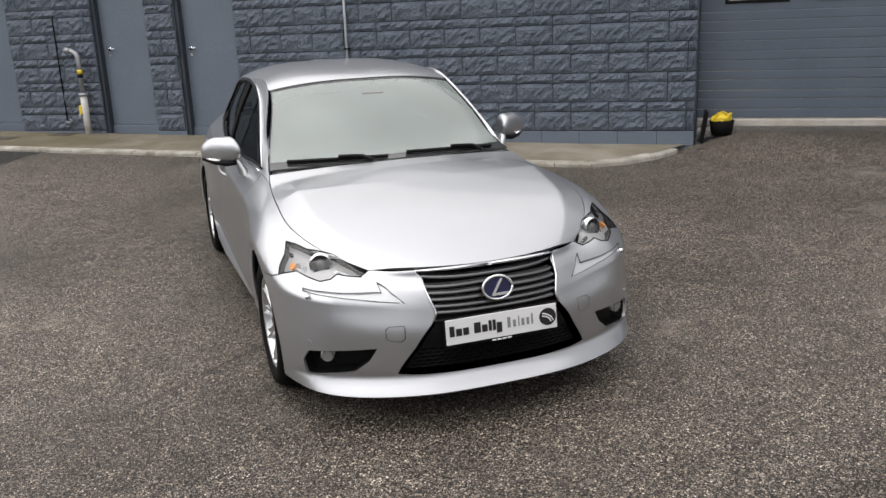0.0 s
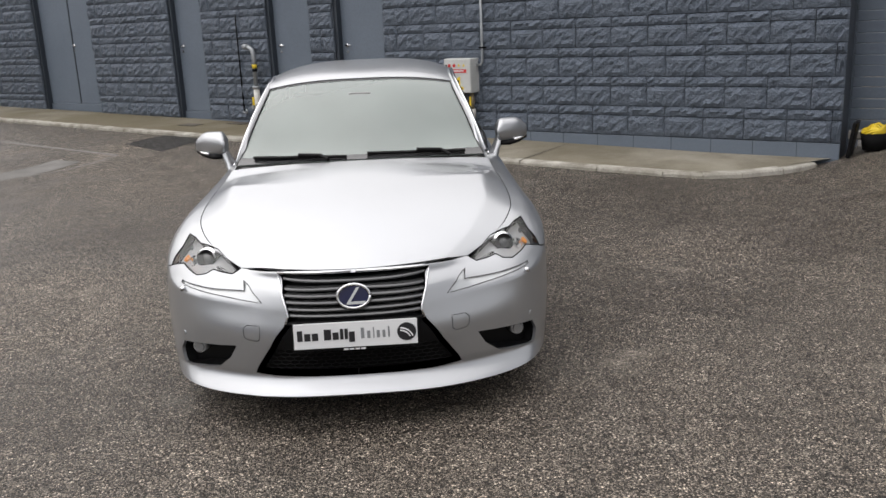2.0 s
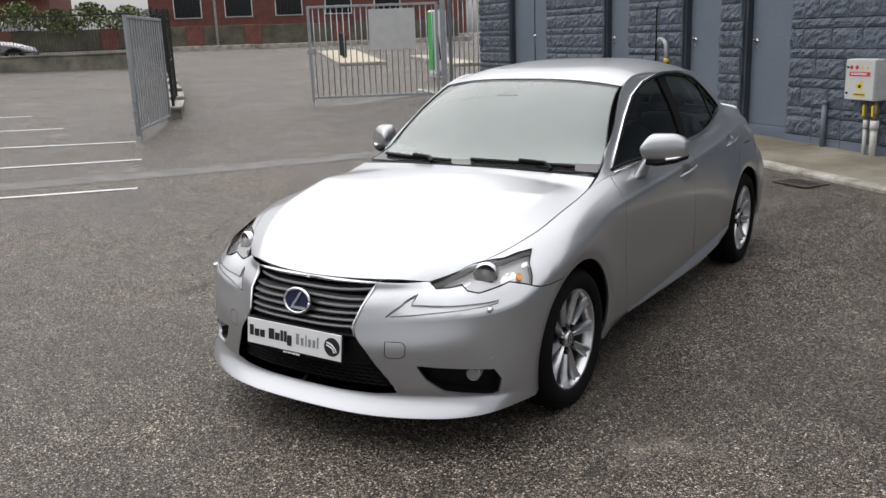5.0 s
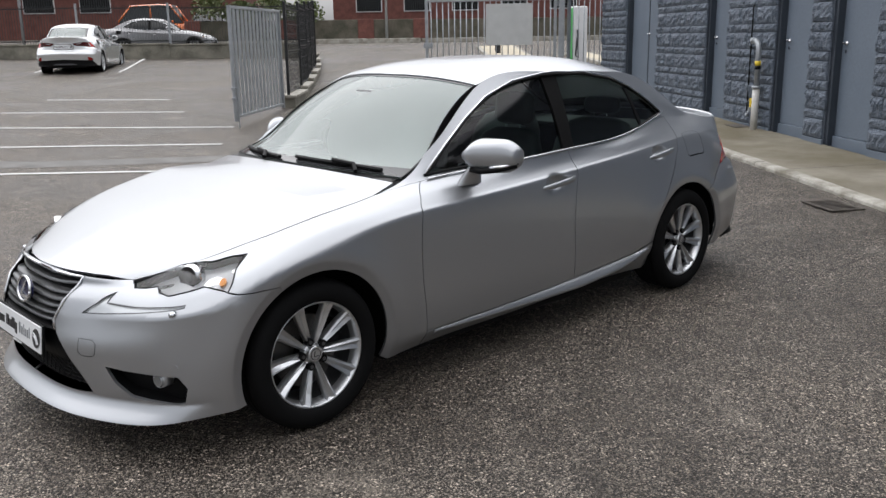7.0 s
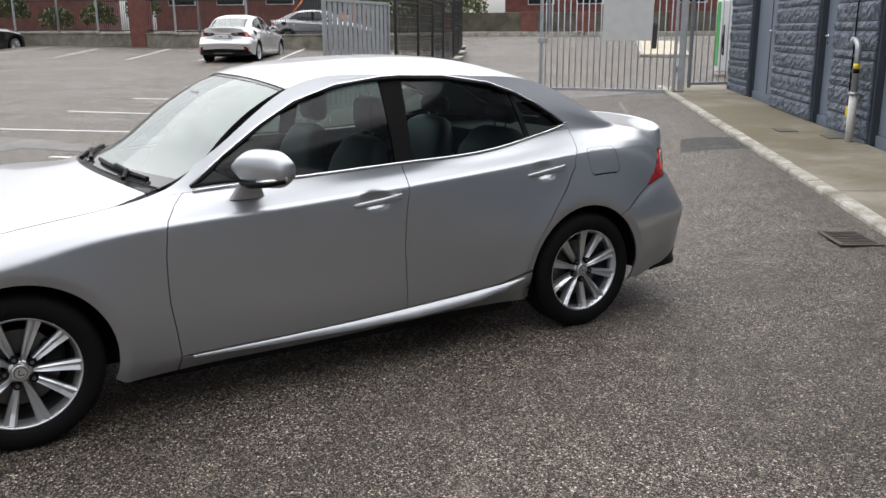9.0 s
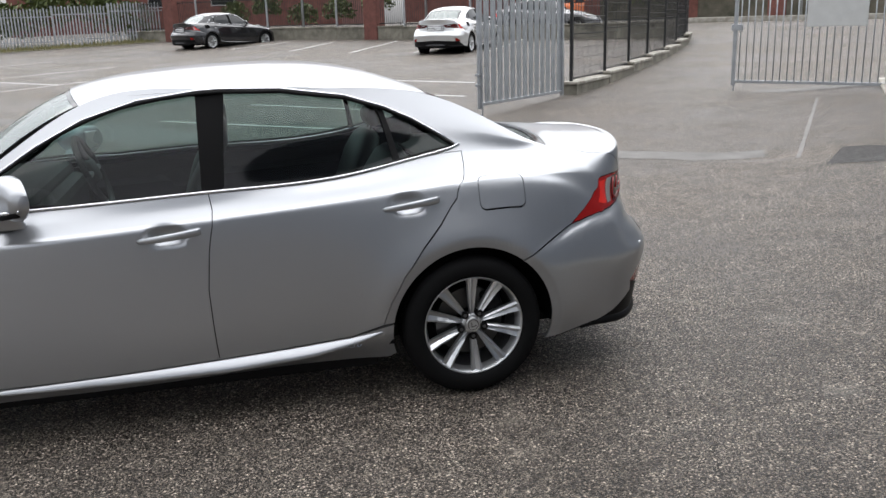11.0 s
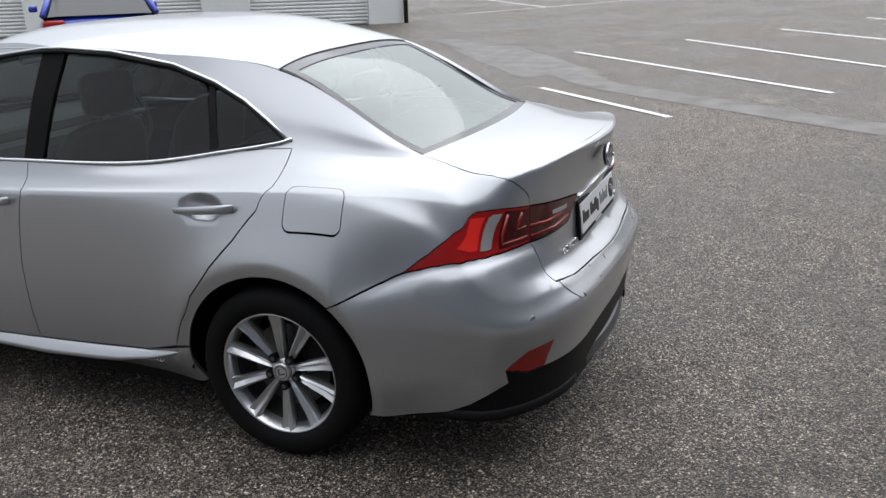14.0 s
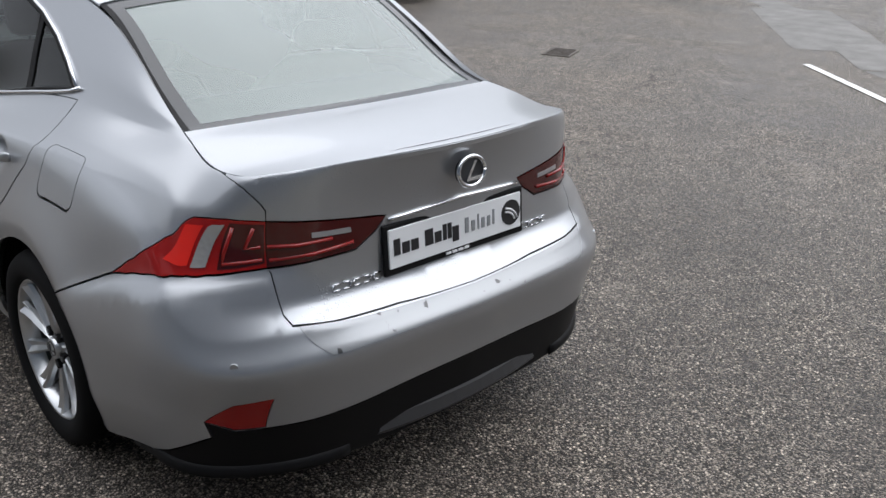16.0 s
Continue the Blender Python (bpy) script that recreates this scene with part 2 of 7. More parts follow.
PANELPAINT = varied("sectional_door_paint", (0.082, 0.103, 0.134), (0.098, 0.121, 0.154), 1.2, 0.42, 0.05, 90, 0.001)
MORTAR = varied("painted_joint", (0.040, 0.050, 0.066), (0.062, 0.075, 0.095), 5.0, 0.6, 0.3, 70, 0.004)
BLOCKPLAIN = varied("painted_wall", (0.08, 0.096, 0.12), (0.105, 0.124, 0.152), 2.0, 0.6, 0.3, 60, 0.006)
FRAMEPAINT = varied("dark_frame_paint", (0.03, 0.038, 0.05), (0.042, 0.052, 0.067), 3.0, 0.45, 0.05, 90, 0.001)
PAVING = varied("stained_paving", (0.15, 0.132, 0.10), (0.33, 0.305, 0.25), 1.6, 0.8, 0.5, 90, 0.004)
moss = ramp(PAVING, noise_of(PAVING, 0.33, 5.0, 0.6), ((0.36, (0, 0, 0)), (0.56, (0.85, 0.85, 0.85))))
link(PAVING, mixed(PAVING, moss, bsdf(PAVING).inputs["Base Color"].links[0].from_socket, (0.105, 0.086, 0.045)), bsdf(PAVING).inputs["Base Color"])
KERBSTONE = varied("kerb_concrete", (0.17, 0.155, 0.12), (0.48, 0.46, 0.41), 4.0, 0.85, 0.5, 70, 0.005)
PALEASPHALT = varied("pale_asphalt", (0.105, 0.10, 0.093), (0.175, 0.169, 0.16), 3.0, 0.8, 0.6, 150, 0.004)
DAMPASPHALT = worn_asphalt("damp_asphalt", (0.022, 0.0205, 0.019), (0.16, 0.15, 0.14), 92.0, 0.4)
LINEDUST = varied("pale_joint_dust", (0.15, 0.143, 0.135), (0.23, 0.222, 0.21), 6.0, 0.85, 0.4, 120, 0.003)
PALEBEAM = varied("pale_seal_bar", (0.38, 0.35, 0.31), (0.50, 0.47, 0.43), 4.0, 0.6, 0.1, 90, 0.001)
PALEPANE = mat("lit_pane", (0.62, 0.62, 0.60), 0.1)
BOXGREY = varied("pale_grey_enamel", (0.50, 0.51, 0.50), (0.58, 0.59, 0.58), 5.0, 0.4, 0.05, 90, 0.001)
LABELRED = mat("label_red", (0.55, 0.03, 0.03), 0.4)
LABELYELLOW = mat("label_yellow", (0.75, 0.55, 0.03), 0.45)
PIPEWHITE = varied("dirty_white_pipe", (0.50, 0.49, 0.46), (0.66, 0.65, 0.62), 9.0, 0.5, 0.1, 60, 0.001)
BRASS = varied("old_brass", (0.25, 0.20, 0.13), (0.38, 0.33, 0.24), 12.0, 0.4, 0.1, 90, 0.001, 0.7)
IRON = varied("rusty_iron", (0.06, 0.052, 0.044), (0.12, 0.104, 0.088), 12.0, 0.7, 0.3, 90, 0.002, 0.3)
REDBRICK = varied("red_brick", (0.10, 0.035, 0.028), (0.17, 0.065, 0.05), 3.0, 0.8, 0.5, 20, 0.01)
DIRTYSTONE = varied("stained_stone", (0.10, 0.095, 0.075), (0.26, 0.245, 0.20), 2.0, 0.9, 0.6, 25, 0.02)
MOSSYWALL = varied("mossy_render", (0.045, 0.045, 0.030), (0.13, 0.115, 0.09), 1.5, 0.9, 0.5, 25, 0.02)
FENCEBLACK = mat("black_fence", (0.010, 0.011, 0.012), 0.45)
GRASS = varied("rough_grass", (0.10, 0.11, 0.035), (0.26, 0.23, 0.10), 3.0, 0.8, 0.1, 40, 0.002)
LEAF = varied("ivy_leaf", (0.035, 0.060, 0.015), (0.12, 0.14, 0.04), 2.0, 0.6, 0.1, 40, 0.002)
SANDPAVE = varied("sand_paving", (0.38, 0.33, 0.24), (0.48, 0.43, 0.33), 2.0, 0.85, 0.3, 60, 0.003)
GREENPAINT = mat("green_paint", (0.06, 0.40, 0.10), 0.35)
CLAD = varied("pale_cladding", (0.58, 0.60, 0.59), (0.66, 0.68, 0.67), 1.0, 0.45, 0.05, 60, 0.001)
DARKGLASS = mat("dark_car_glass", (0.012, 0.014, 0.015), 0.03)
CLEARPLASTIC = mat("lamp_plastic", (0.55, 0.57, 0.58), 0.1, 0.4)
PAINT2 = mat("pale_silver_paint", (0.62, 0.63, 0.63), 0.25, 0.5, Coat_Weight=1.0)
CARBLACK = mat("black_car_paint", (0.008, 0.009, 0.012), 0.2, 0.2, Coat_Weight=1.0)
CARGREY = mat("grey_car_paint", (0.20, 0.20, 0.205), 0.25, 0.6, Coat_Weight=1.0)
CARORANGE = mat("orange_paint", (0.75, 0.16, 0.02), 0.35, Coat_Weight=1.0)
CARBLUE = mat("blue_car_paint", (0.012, 0.035, 0.33), 0.2, 0.3, Coat_Weight=1.0)

# ---- mesh helpers ----
def mesh_ob(name, verts, faces, material, parent=None, smooth=False):
    me = bpy.data.meshes.new(name)
    me.from_pydata([tuple(v) for v in verts], [], faces)
    me.update()
    if smooth:
        me.shade_smooth()
    ob = new(name, me)
    if material:
        me.materials.append(material)
    if parent:
        ob.parent = parent
    return ob


def empty(name, m=None):
    ob = new(name)
    ob.empty_display_size = 0.1
    if m is not None:
        ob.matrix_world = m
    return ob


def part(name, bm, material, parent=None, label="", smooth=False):
    me = bpy.data.meshes.new(name)
    bmesh.ops.recalc_face_normals(bm, faces=bm.faces)
    bm.to_mesh(me)
    bm.free()
    if smooth:
        me.shade_smooth()
    ob = new(name, me)
    me.materials.append(material)
    if parent:
        ob.parent = parent
    if label:
        tagged(ob, label)
    return ob


def box(bm, lo, hi, bevel=0.0, m=None):
    c = [(a + b) / 2 for a, b in zip(lo, hi)]
    s = [abs(b - a) for a, b in zip(lo, hi)]
    r = bmesh.ops.create_cube(bm, size=1.0, matrix=(m or Matrix()) @ Matrix.Translation(c) @ Matrix.Diagonal((*s, 1)))
    if bevel:
        es = {e for v in r["verts"] for e in v.link_edges}
        bmesh.ops.bevel(bm, geom=list(es), offset=bevel, segments=2, affect="EDGES", profile=0.5)
    return bm


def rod(bm, a, b, r, r2=None, n=12, caps=True):
    a, b = Vector(a), Vector(b)
    m = Matrix.Translation((a + b) / 2) @ (b - a).to_track_quat("Z", "Y").to_matrix().to_4x4()
    bmesh.ops.create_cone(bm, cap_ends=caps, segments=n, radius1=r, radius2=r if r2 is None else r2, depth=(b - a).length, matrix=m)
    return bm


def boxob(name, lo, hi, material, parent=None, bevel=0.0, label="", m=None):
    return part(name, box(bmesh.new(), lo, hi, bevel, m), material, parent, label)


def tube(bm, pts, r, n=10):
    """A round tube along a line of points."""
    pts = [Vector(p) for p in pts]
    rings = []
    for i, p in enumerate(pts):
        d = (pts[min(i + 1, len(pts) - 1)] - pts[max(i - 1, 0)]).normalized()
        u = d.orthogonal().normalized() if i == 0 else (u - d * u.dot(d)).normalized()
        w = d.cross(u)
        rings.append([bm.verts.new(p + r * (math.cos(t) * u + math.sin(t) * w)) for t in [2 * math.pi * k / n for k in range(n)]])
    for a, b in zip(rings, rings[1:]):
        for k in range(n):
            bm.faces.new((a[k], a[(k + 1) % n], b[(k + 1) % n], b[k]))
    bm.faces.new(rings[0][::-1]), bm.faces.new(rings[-1])
    return bm


# ---- ground ----
WN, WS = Vector((0.6086, 0.7935, 0)), Vector((0.7935, -0.6086, 0))  # into the wall, along it
WALL_C = 6.22


def lie(x, y):
    """Height of the yard: level round the car, rising towards the street and up to the kerb along the building."""
    q, c = -(x * 0.7935 - y * 0.6086), x * 0.6086 + y * 0.7935
    r = max(0.0, q - 6.0)
    if r < 8:
        z = 0.036 * r * r / 16
    else:
        z = 0.036 * (r - 4) + 0.019 * max(0.0, min(q, 46.0) - 27) - 0.036 * max(0.0, q - 46.0)
    a, b = min(1.0, max(0.0, (c - 2.9) / 2.0)), min(1.0, max(0.0, (24 - q) / 9)) * min(1.0, max(0.0, (q + 14) / 5))
    z += (0.110 + 0.016 * min(15.0, max(-1.0, q)) - z) * a * a * (3 - 2 * a) * b
    return z + 0.20 * min(1.0, max(0.0, (c - 4.9) / 1.5)) * min(1.0, max(0.0, (-0.9 - q) / 0.6)) * b


def wall_at(s, d=0.0, z=0.0):
    """A point of the building: metres along the wall, depth into it, height."""
    p = WS * s + WN * (WALL_C + d)
    return Vector((p.x, p.y, z))


WALLM = Matrix.Translation(WN * WALL_C) @ Matrix(((WS.x, WN.x, 0, 0), (WS.y, WN.y, 0, 0), (0, 0, 1, 0), (0, 0, 0, 1)))
xs = np.concatenate([np.linspace(-400, -60, 8)[:-1], np.linspace(-60, -15, 40)[:-1], np.linspace(-15, 7, 111)[:-1], np.linspace(7, 20, 16), np.linspace(20, 400, 8)[1:]])
ys = np.concatenate([np.linspace(-400, -30, 8)[:-1], np.linspace(-30, -7, 30)[:-1], np.linspace(-7, 16, 116)[:-1], np.linspace(16, 50, 40), np.linspace(50, 400, 8)[1:]])
gv = [(x, y, lie(x, y)) for y in ys for x in xs]
gf = [(j * len(xs) + i, j * len(xs) + i + 1, (j + 1) * len(xs) + i + 1, (j + 1) * len(xs) + i) for j in range(len(ys) - 1) for i in range(len(xs) - 1)]
ground = tagged(mesh_ob("ground", gv, gf, ASPHALT, smooth=True), "worn dark asphalt yard with pale aggregate, damp", "ground", kind="structure")


# ---- the car's skin: lengthwise rails, from the middle of the nose round the side to the middle of the tail ----
# Each rail: (half width, along, up) at nineteen stations; the front axle is at y = 0, the rear axle at y = 2.8.
RAILS = [
    # lower edge: lip, sill, rear valance
    [(0, -.885, .188), (.28, -.866, .185), (.50, -.800, .181), (.70, -.690, .183), (.812, -.570, .197), (.862, -.33, .20), (.85, 0, .19), (.825, .40, .187), (.795, .75, .187), (.79, 1.25, .187),
     (.77, 1.75, .19), (.780, 2.30, .195), (.845, 2.80, .20), (.850, 3.10, .21), (.818, 3.375, .24), (.765, 3.555, .236), (.585, 3.69, .236), (.28, 3.752, .24), (0, 3.762, .24)],
    # lip top, sill crease
    [(0, -.832, .254), (.28, -.814, .252), (.50, -.750, .252), (.70, -.648, .252), (.816, -.548, .26), (.880, -.31, .33), (.885, 0, .36), (.862, .40, .285), (.858, .75, .275), (.853, 1.25, .27),
     (.853, 1.75, .285), (.862, 2.30, .33), (.89, 2.80, .36), (.885, 3.10, .36), (.853, 3.36, .40), (.78, 3.572, .42), (.60, 3.72, .44), (.28, 3.778, .455), (0, 3.79, .46)],
    # middle of the flank
    [(0, -.865, .42), (.28, -.842, .42), (.50, -.75, .42), (.70, -.648, .43), (.832, -.505, .44), (.893, -.28, .50), (.905, 0, .53), (.88, .40, .50), (.872, .75, .48), (.868, 1.25, .48),
     (.868, 1.75, .50), (.875, 2.30, .54), (.895, 2.80, .57), (.885, 3.10, .56), (.858, 3.36, .55), (.785, 3.595, .55), (.61, 3.74, .56), (.28, 3.80, .575), (0, 3.813, .58)],
    # just under the shoulder
    [(0, -.835, .545), (.28, -.815, .545), (.50, -.71, .555), (.70, -.618, .575), (.826, -.487, .60), (.890, -.27, .68), (.898, 0, .74), (.868, .40, .800), (.857, .75, .824), (.853, 1.25, .845),
     (.846, 1.75, .873), (.832, 2.30, .908), (.797, 2.80, .938), (.783, 3.10, .932), (.785, 3.36, .83), (.766, 3.562, .655), (.60, 3.697, .645), (.28, 3.757, .648), (0, 3.77, .652)],
    # just over the shoulder
    [(0, -.80, .62), (.28, -.782, .62), (.50, -.66, .63), (.70, -.573, .635), (.814, -.440, .66), (.872, -.25, .722), (.878, 0, .780), (.848, .40, .832), (.838, .75, .850), (.835, 1.25, .870),
     (.829, 1.75, .897), (.814, 2.30, .930), (.780, 2.80, .960), (.762, 3.10, .956), (.748, 3.36, .885), (.738, 3.523, .745), (.585, 3.645, .715), (.28, 3.692, .715), (0, 3.702, .715)],
    # between shoulder and sills of the windows
    [(0, -.765, .67), (.28, -.735, .665), (.50, -.61, .67), (.67, -.50, .70), (.757, -.38, .73), (.812, -.23, .775), (.832, 0, .825), (.81, .40, .865), (.80, .75, .893), (.806, 1.25, .912),
     (.80, 1.75, .937), (.786, 2.30, .967), (.745, 2.80, .995), (.720, 3.10, .990), (.698, 3.36, .962), (.685, 3.472, .91), (.585, 3.603, .90), (.28, 3.684, .895), (0, 3.699, .895)],
    # bonnet edge, sills of the windows, edge of the boot
    [(0, -.74, .70), (.30, -.71, .698), (.49, -.585, .69), (.63, -.44, .74), (.715, -.30, .785), (.755, -.20, .81), (.765, 0, .85), (.735, .40, .905), (.738, .75, .94), (.775, 1.25, .965),
     (.78, 1.75, .985), (.745, 2.30, 1.01), (.672, 2.80, 1.072), (.612, 3.10, 1.052), (.590, 3.31, 1.045), (.605, 3.475, 1.014), (.575, 3.588, 1.018), (.29, 3.70, 1.046), (0, 3.733, 1.052)],
    # middle of the side windows
    [(0, -.62, .745), (.29, -.60, .745), (.46, -.47, .745), (.57, -.36, .785), (.635, -.25, .82), (.66, -.17, .845), (.665, 0, .88), (.665, .40, .932), (.708, .75, .988), (.704, 1.25, 1.145),
     (.708, 1.75, 1.175), (.684, 2.30, 1.178), (.612, 2.80, 1.17), (.585, 3.10, 1.095), (.56, 3.30, 1.05), (.57, 3.43, 1.03), (.52, 3.53, 1.05), (.28, 3.64, 1.065), (0, 3.66, 1.07)],
    # edge of windscreen, roof and rear window
    [(0, -.48, .785), (.28, -.46, .785), (.42, -.36, .79), (.50, -.28, .82), (.55, -.20, .85), (.56, -.15, .87), (.56, 0, .905), (.60, .40, .945), (.678, .75, 1.035), (.580, 1.25, 1.344),
     (.603, 1.75, 1.386), (.592, 2.30, 1.366), (.536, 2.80, 1.276), (.55, 3.10, 1.125), (.52, 3.29, 1.055), (.51, 3.38, 1.045), (.46, 3.46, 1.06), (.28, 3.56, 1.07), (0, 3.56, 1.075)],
]
RAILS = np.array(RAILS)
UK = np.concatenate([[0], np.cumsum(np.linalg.norm(np.diff(RAILS[2], axis=0), axis=1))])
VK = np.array([0, .08, .235, .40, .445, .54, .64, .80, 1.02])


def natural(k, p, closed_start=False):
    """A smooth curve through the values p at the knots k; flat at both ends where p is mirrored there."""
    n, h = len(k), np.diff(k)
    a, r = np.zeros((n, n)), np.zeros((n, p.shape[1]))
    a[0, 0], a[0, 1], r[0] = 2 * h[0], h[0], 6 * (p[1] - p[0]) / h[0] * closed_start
    a[0] = (1, 0, *[0] * (n - 2)) if not closed_start else a[0]
    a[-1, -1] = 1
    for i in range(1, n - 1):
        a[i, i - 1], a[i, i], a[i, i + 1] = h[i - 1], 2 * (h[i - 1] + h[i]), h[i]
        r[i] = 6 * ((p[i + 1] - p[i]) / h[i] - (p[i] - p[i - 1]) / h[i - 1])
    m = np.linalg.solve(a, r)

    def at(x):
        x = np.asarray(x, float)
        i = np.clip(np.searchsorted(k, x) - 1, 0, n - 2)
        t, hh = (x - k[i])[:, None], h[i][:, None]
        b = (p[i + 1] - p[i]) / hh - hh * (2 * m[i] + m[i + 1]) / 6
        return p[i] + t * (b + t * (m[i] / 2 + t * (m[i + 1] - m[i]) / (6 * hh)))
    return at


def mirrored_rail(p):
    """The rail with both its ends carried on over the middle line, so that it crosses it squarely."""
    f = np.array([-1, 1, 1])
    q = np.concatenate([(p[1:3] * f)[::-1], p, (p[-3:-1] * f)[::-1]])
    k = np.concatenate([-UK[1:3][::-1], UK, 2 * UK[-1] - UK[-3:-1][::-1]])
    return natural(k, q)


RAIL_AT = [mirrored_rail(p) for p in RAILS]


def pchip(k, p, x):
    """Monotone curve through p (points, rails, 3) at the knots k, for each point at its own x."""
    h, d = np.diff(k), np.diff(p, axis=1) / np.diff(k)[None, :, None]
    m = np.zeros_like(p)
    w1, w2 = (2 * h[1:] + h[:-1])[None, :, None], (h[1:] + 2 * h[:-1])[None, :, None]
    same = d[:, :-1] * d[:, 1:] > 0
    with np.errstate(divide="ignore", invalid="ignore"):
        hm = (w1 + w2) / (w1 / d[:, :-1] + w2 / d[:, 1:])
    m[:, 1:-1] = np.where(same, hm, 0)
    m[:, 0], m[:, -1] = d[:, 0], d[:, -1]
    i = np.clip(np.searchsorted(k, x) - 1, 0, len(k) - 2)
    j = np.arange(len(x))
    t = ((x - k[i]) / h[i])[:, None]
    hh = h[i][:, None]
    return ((1 + 2 * t) * (1 - t) ** 2 * p[j, i] + t * (1 - t) ** 2 * hh * m[j, i] + t * t * (3 - 2 * t) * p[j, i + 1] + t * t * (t - 1) * hh * m[j, i + 1])


def bulge(p):
    """Flares round the wheel arches."""
    q = p.copy()
    for yc, rr, amount in ((0.0, 0.396, 0.011), (2.8, 0.396, 0.011)):
        r = np.hypot((p[:, 1] - yc) / 1.03, p[:, 2] - 0.325)
        w = np.where(r > rr, np.exp(-((r - rr) / 0.085) ** 2), 1 - (rr - r) * 30)
        q[:, 0] += amount * np.maximum(w, -1.2) * (p[:, 0] > 0.6) * (p[:, 2] < 0.85)
    for yc, zc in ((1.553, .833), (2.54, .882)):
        e = ((p[:, 1] - yc + 0.012) / 0.095) ** 2 + ((p[:, 2] - zc - 0.002) / 0.052) ** 2
        q[:, 0] -= 0.030 * np.clip(1 - e, 0, 1) ** 1.5 * (p[:, 0] > 0.5)
    return q


def crease(u):
    """Where the sharp line of the shoulder runs, from the front wing to the tail lamp."""
    return np.interp(u, (UK[6], UK[12], 4.57, 4.708, 4.888, 5.052, 5.173), (.4225, .4225, .441, .487, .535, .557, .562))


def ledge(u, v, p):
    """The rear bumper stands proud of the tail lamp and the quarter above it, with a sloping ledge along their joint."""
    line = np.interp(u, UK[12:18], (.60, .664, .757, .779, .795, .79))
    part_of = np.interp(u, (UK[13] - .06, UK[14] - .12, UK[15], UK[16], UK[16] + .12), (0, 1, 1, 1, 0))
    d = line - p[:, 2]
    depth = 0.018 * part_of * np.where(d > 0, np.exp(-(d / 0.030) ** 2), np.exp(-(d / 0.12) ** 2))
    t = RAIL_AT[2](u + 0.01) - RAIL_AT[2](u - 0.01)
    n = np.stack([t[:, 1], -t[:, 0], 0 * u], axis=1) / np.linalg.norm(t[:, :2], axis=1)[:, None]
    # the shoulder is a sharp line from the front wing to the tail lamp
    hold = np.interp(u, (UK[6] - .05, UK[7], UK[9], UK[12] - .2, 4.55, 5.15, 5.25), (0, .7, 1, 1, .6, .6, 0))
    depth -= 0.0055 * hold * np.exp(-np.sqrt((v - crease(u)) ** 2 + 0.003 ** 2) / 0.034)
    # a groove over the front lip, and a crease across the front bumper under the lamps
    nose = np.interp(u, (0, UK[4], UK[4] + .14), (1, 1, 0))
    depth += 0.010 * nose * np.exp(-np.sqrt((p[:, 2] - .256) ** 2 + 0.004 ** 2) / 0.022)
    depth -= 0.007 * np.interp(u, (UK[2] - .1, UK[2] + .02, UK[4], UK[5]), (0, 1, 1, 0)) * np.exp(-np.sqrt((p[:, 2] - np.interp(u, UK[2:6], (.572, .585, .605, .63))) ** 2 + 0.005 ** 2) / 0.030)
    return p - n * depth[:, None]


def skin(u, v):
    u, v = np.atleast_1d(np.asarray(u, float)), np.atleast_1d(np.asarray(v, float))
    rails = np.stack([f(u) for f in RAIL_AT], axis=1)
    return bulge(ledge(u, np.clip(v, VK[0], VK[-1]), pchip(VK, rails, np.clip(v, VK[0], VK[-1]))))


def skin_normal(u, v):
    e = 0.004
    du = skin(u + e, v) - skin(u - e, v)
    v = np.asarray(v, float)
    a, b = np.clip(v + e, VK[0], VK[-1]), np.clip(v - e, VK[0], VK[-1])
    n = np.cross(skin(u, a) - skin(u, b), du)
    n = n / np.maximum(np.linalg.norm(n, axis=1), 1e-9)[:, None]
    return -n


GU, GV = np.meshgrid(np.linspace(0, UK[-1], 500), np.linspace(0, VK[-1], 200), indexing="ij")
GU, GV = GU.ravel(), GV.ravel()
GP = skin(GU, GV)


def settled(uv, points, axes):
    """Moves skin coordinates until the skin's two axes there meet the points."""
    e = 0.002
    for _ in range(3):
        p = skin(uv[:, 0], uv[:, 1])
        r = points - p[:, axes]
        du = (skin(uv[:, 0] + e, uv[:, 1]) - p)[:, axes] / e
        dv = (skin(uv[:, 0], uv[:, 1] - e) - p)[:, axes] / -e
        a, b, c = (du * du).sum(1) + 1e-3, (du * dv).sum(1), (dv * dv).sum(1) + 1e-3
        g, h = (du * r).sum(1), (dv * r).sum(1)
        det = a * c - b * b
        step = np.stack([(c * g - b * h) / det, (a * h - b * g) / det], axis=1)
        new_uv = uv + np.clip(step, -0.012, 0.012)
        new_uv[:, 0] = np.clip(new_uv[:, 0], 0, UK[-1])
        new_uv[:, 1] = np.clip(new_uv[:, 1], e, VK[-1])
        q = skin(new_uv[:, 0], new_uv[:, 1])
        better = ((points - q[:, axes]) ** 2).sum(1) < (r * r).sum(1)
        uv = np.where(better[:, None], new_uv, uv)
    return uv


def uv_side(points):
    """Skin coordinates of points given as (y, z) seen from the side."""
    ok = GP[:, 0] > 0.35
    first = np.array([(lambda i: (GU[ok][i], GV[ok][i]))(np.argmin((GP[ok, 1] - y) ** 2 + (GP[ok, 2] - z) ** 2)) for y, z in points])
    return settled(first, np.array(points, float), [1, 2])


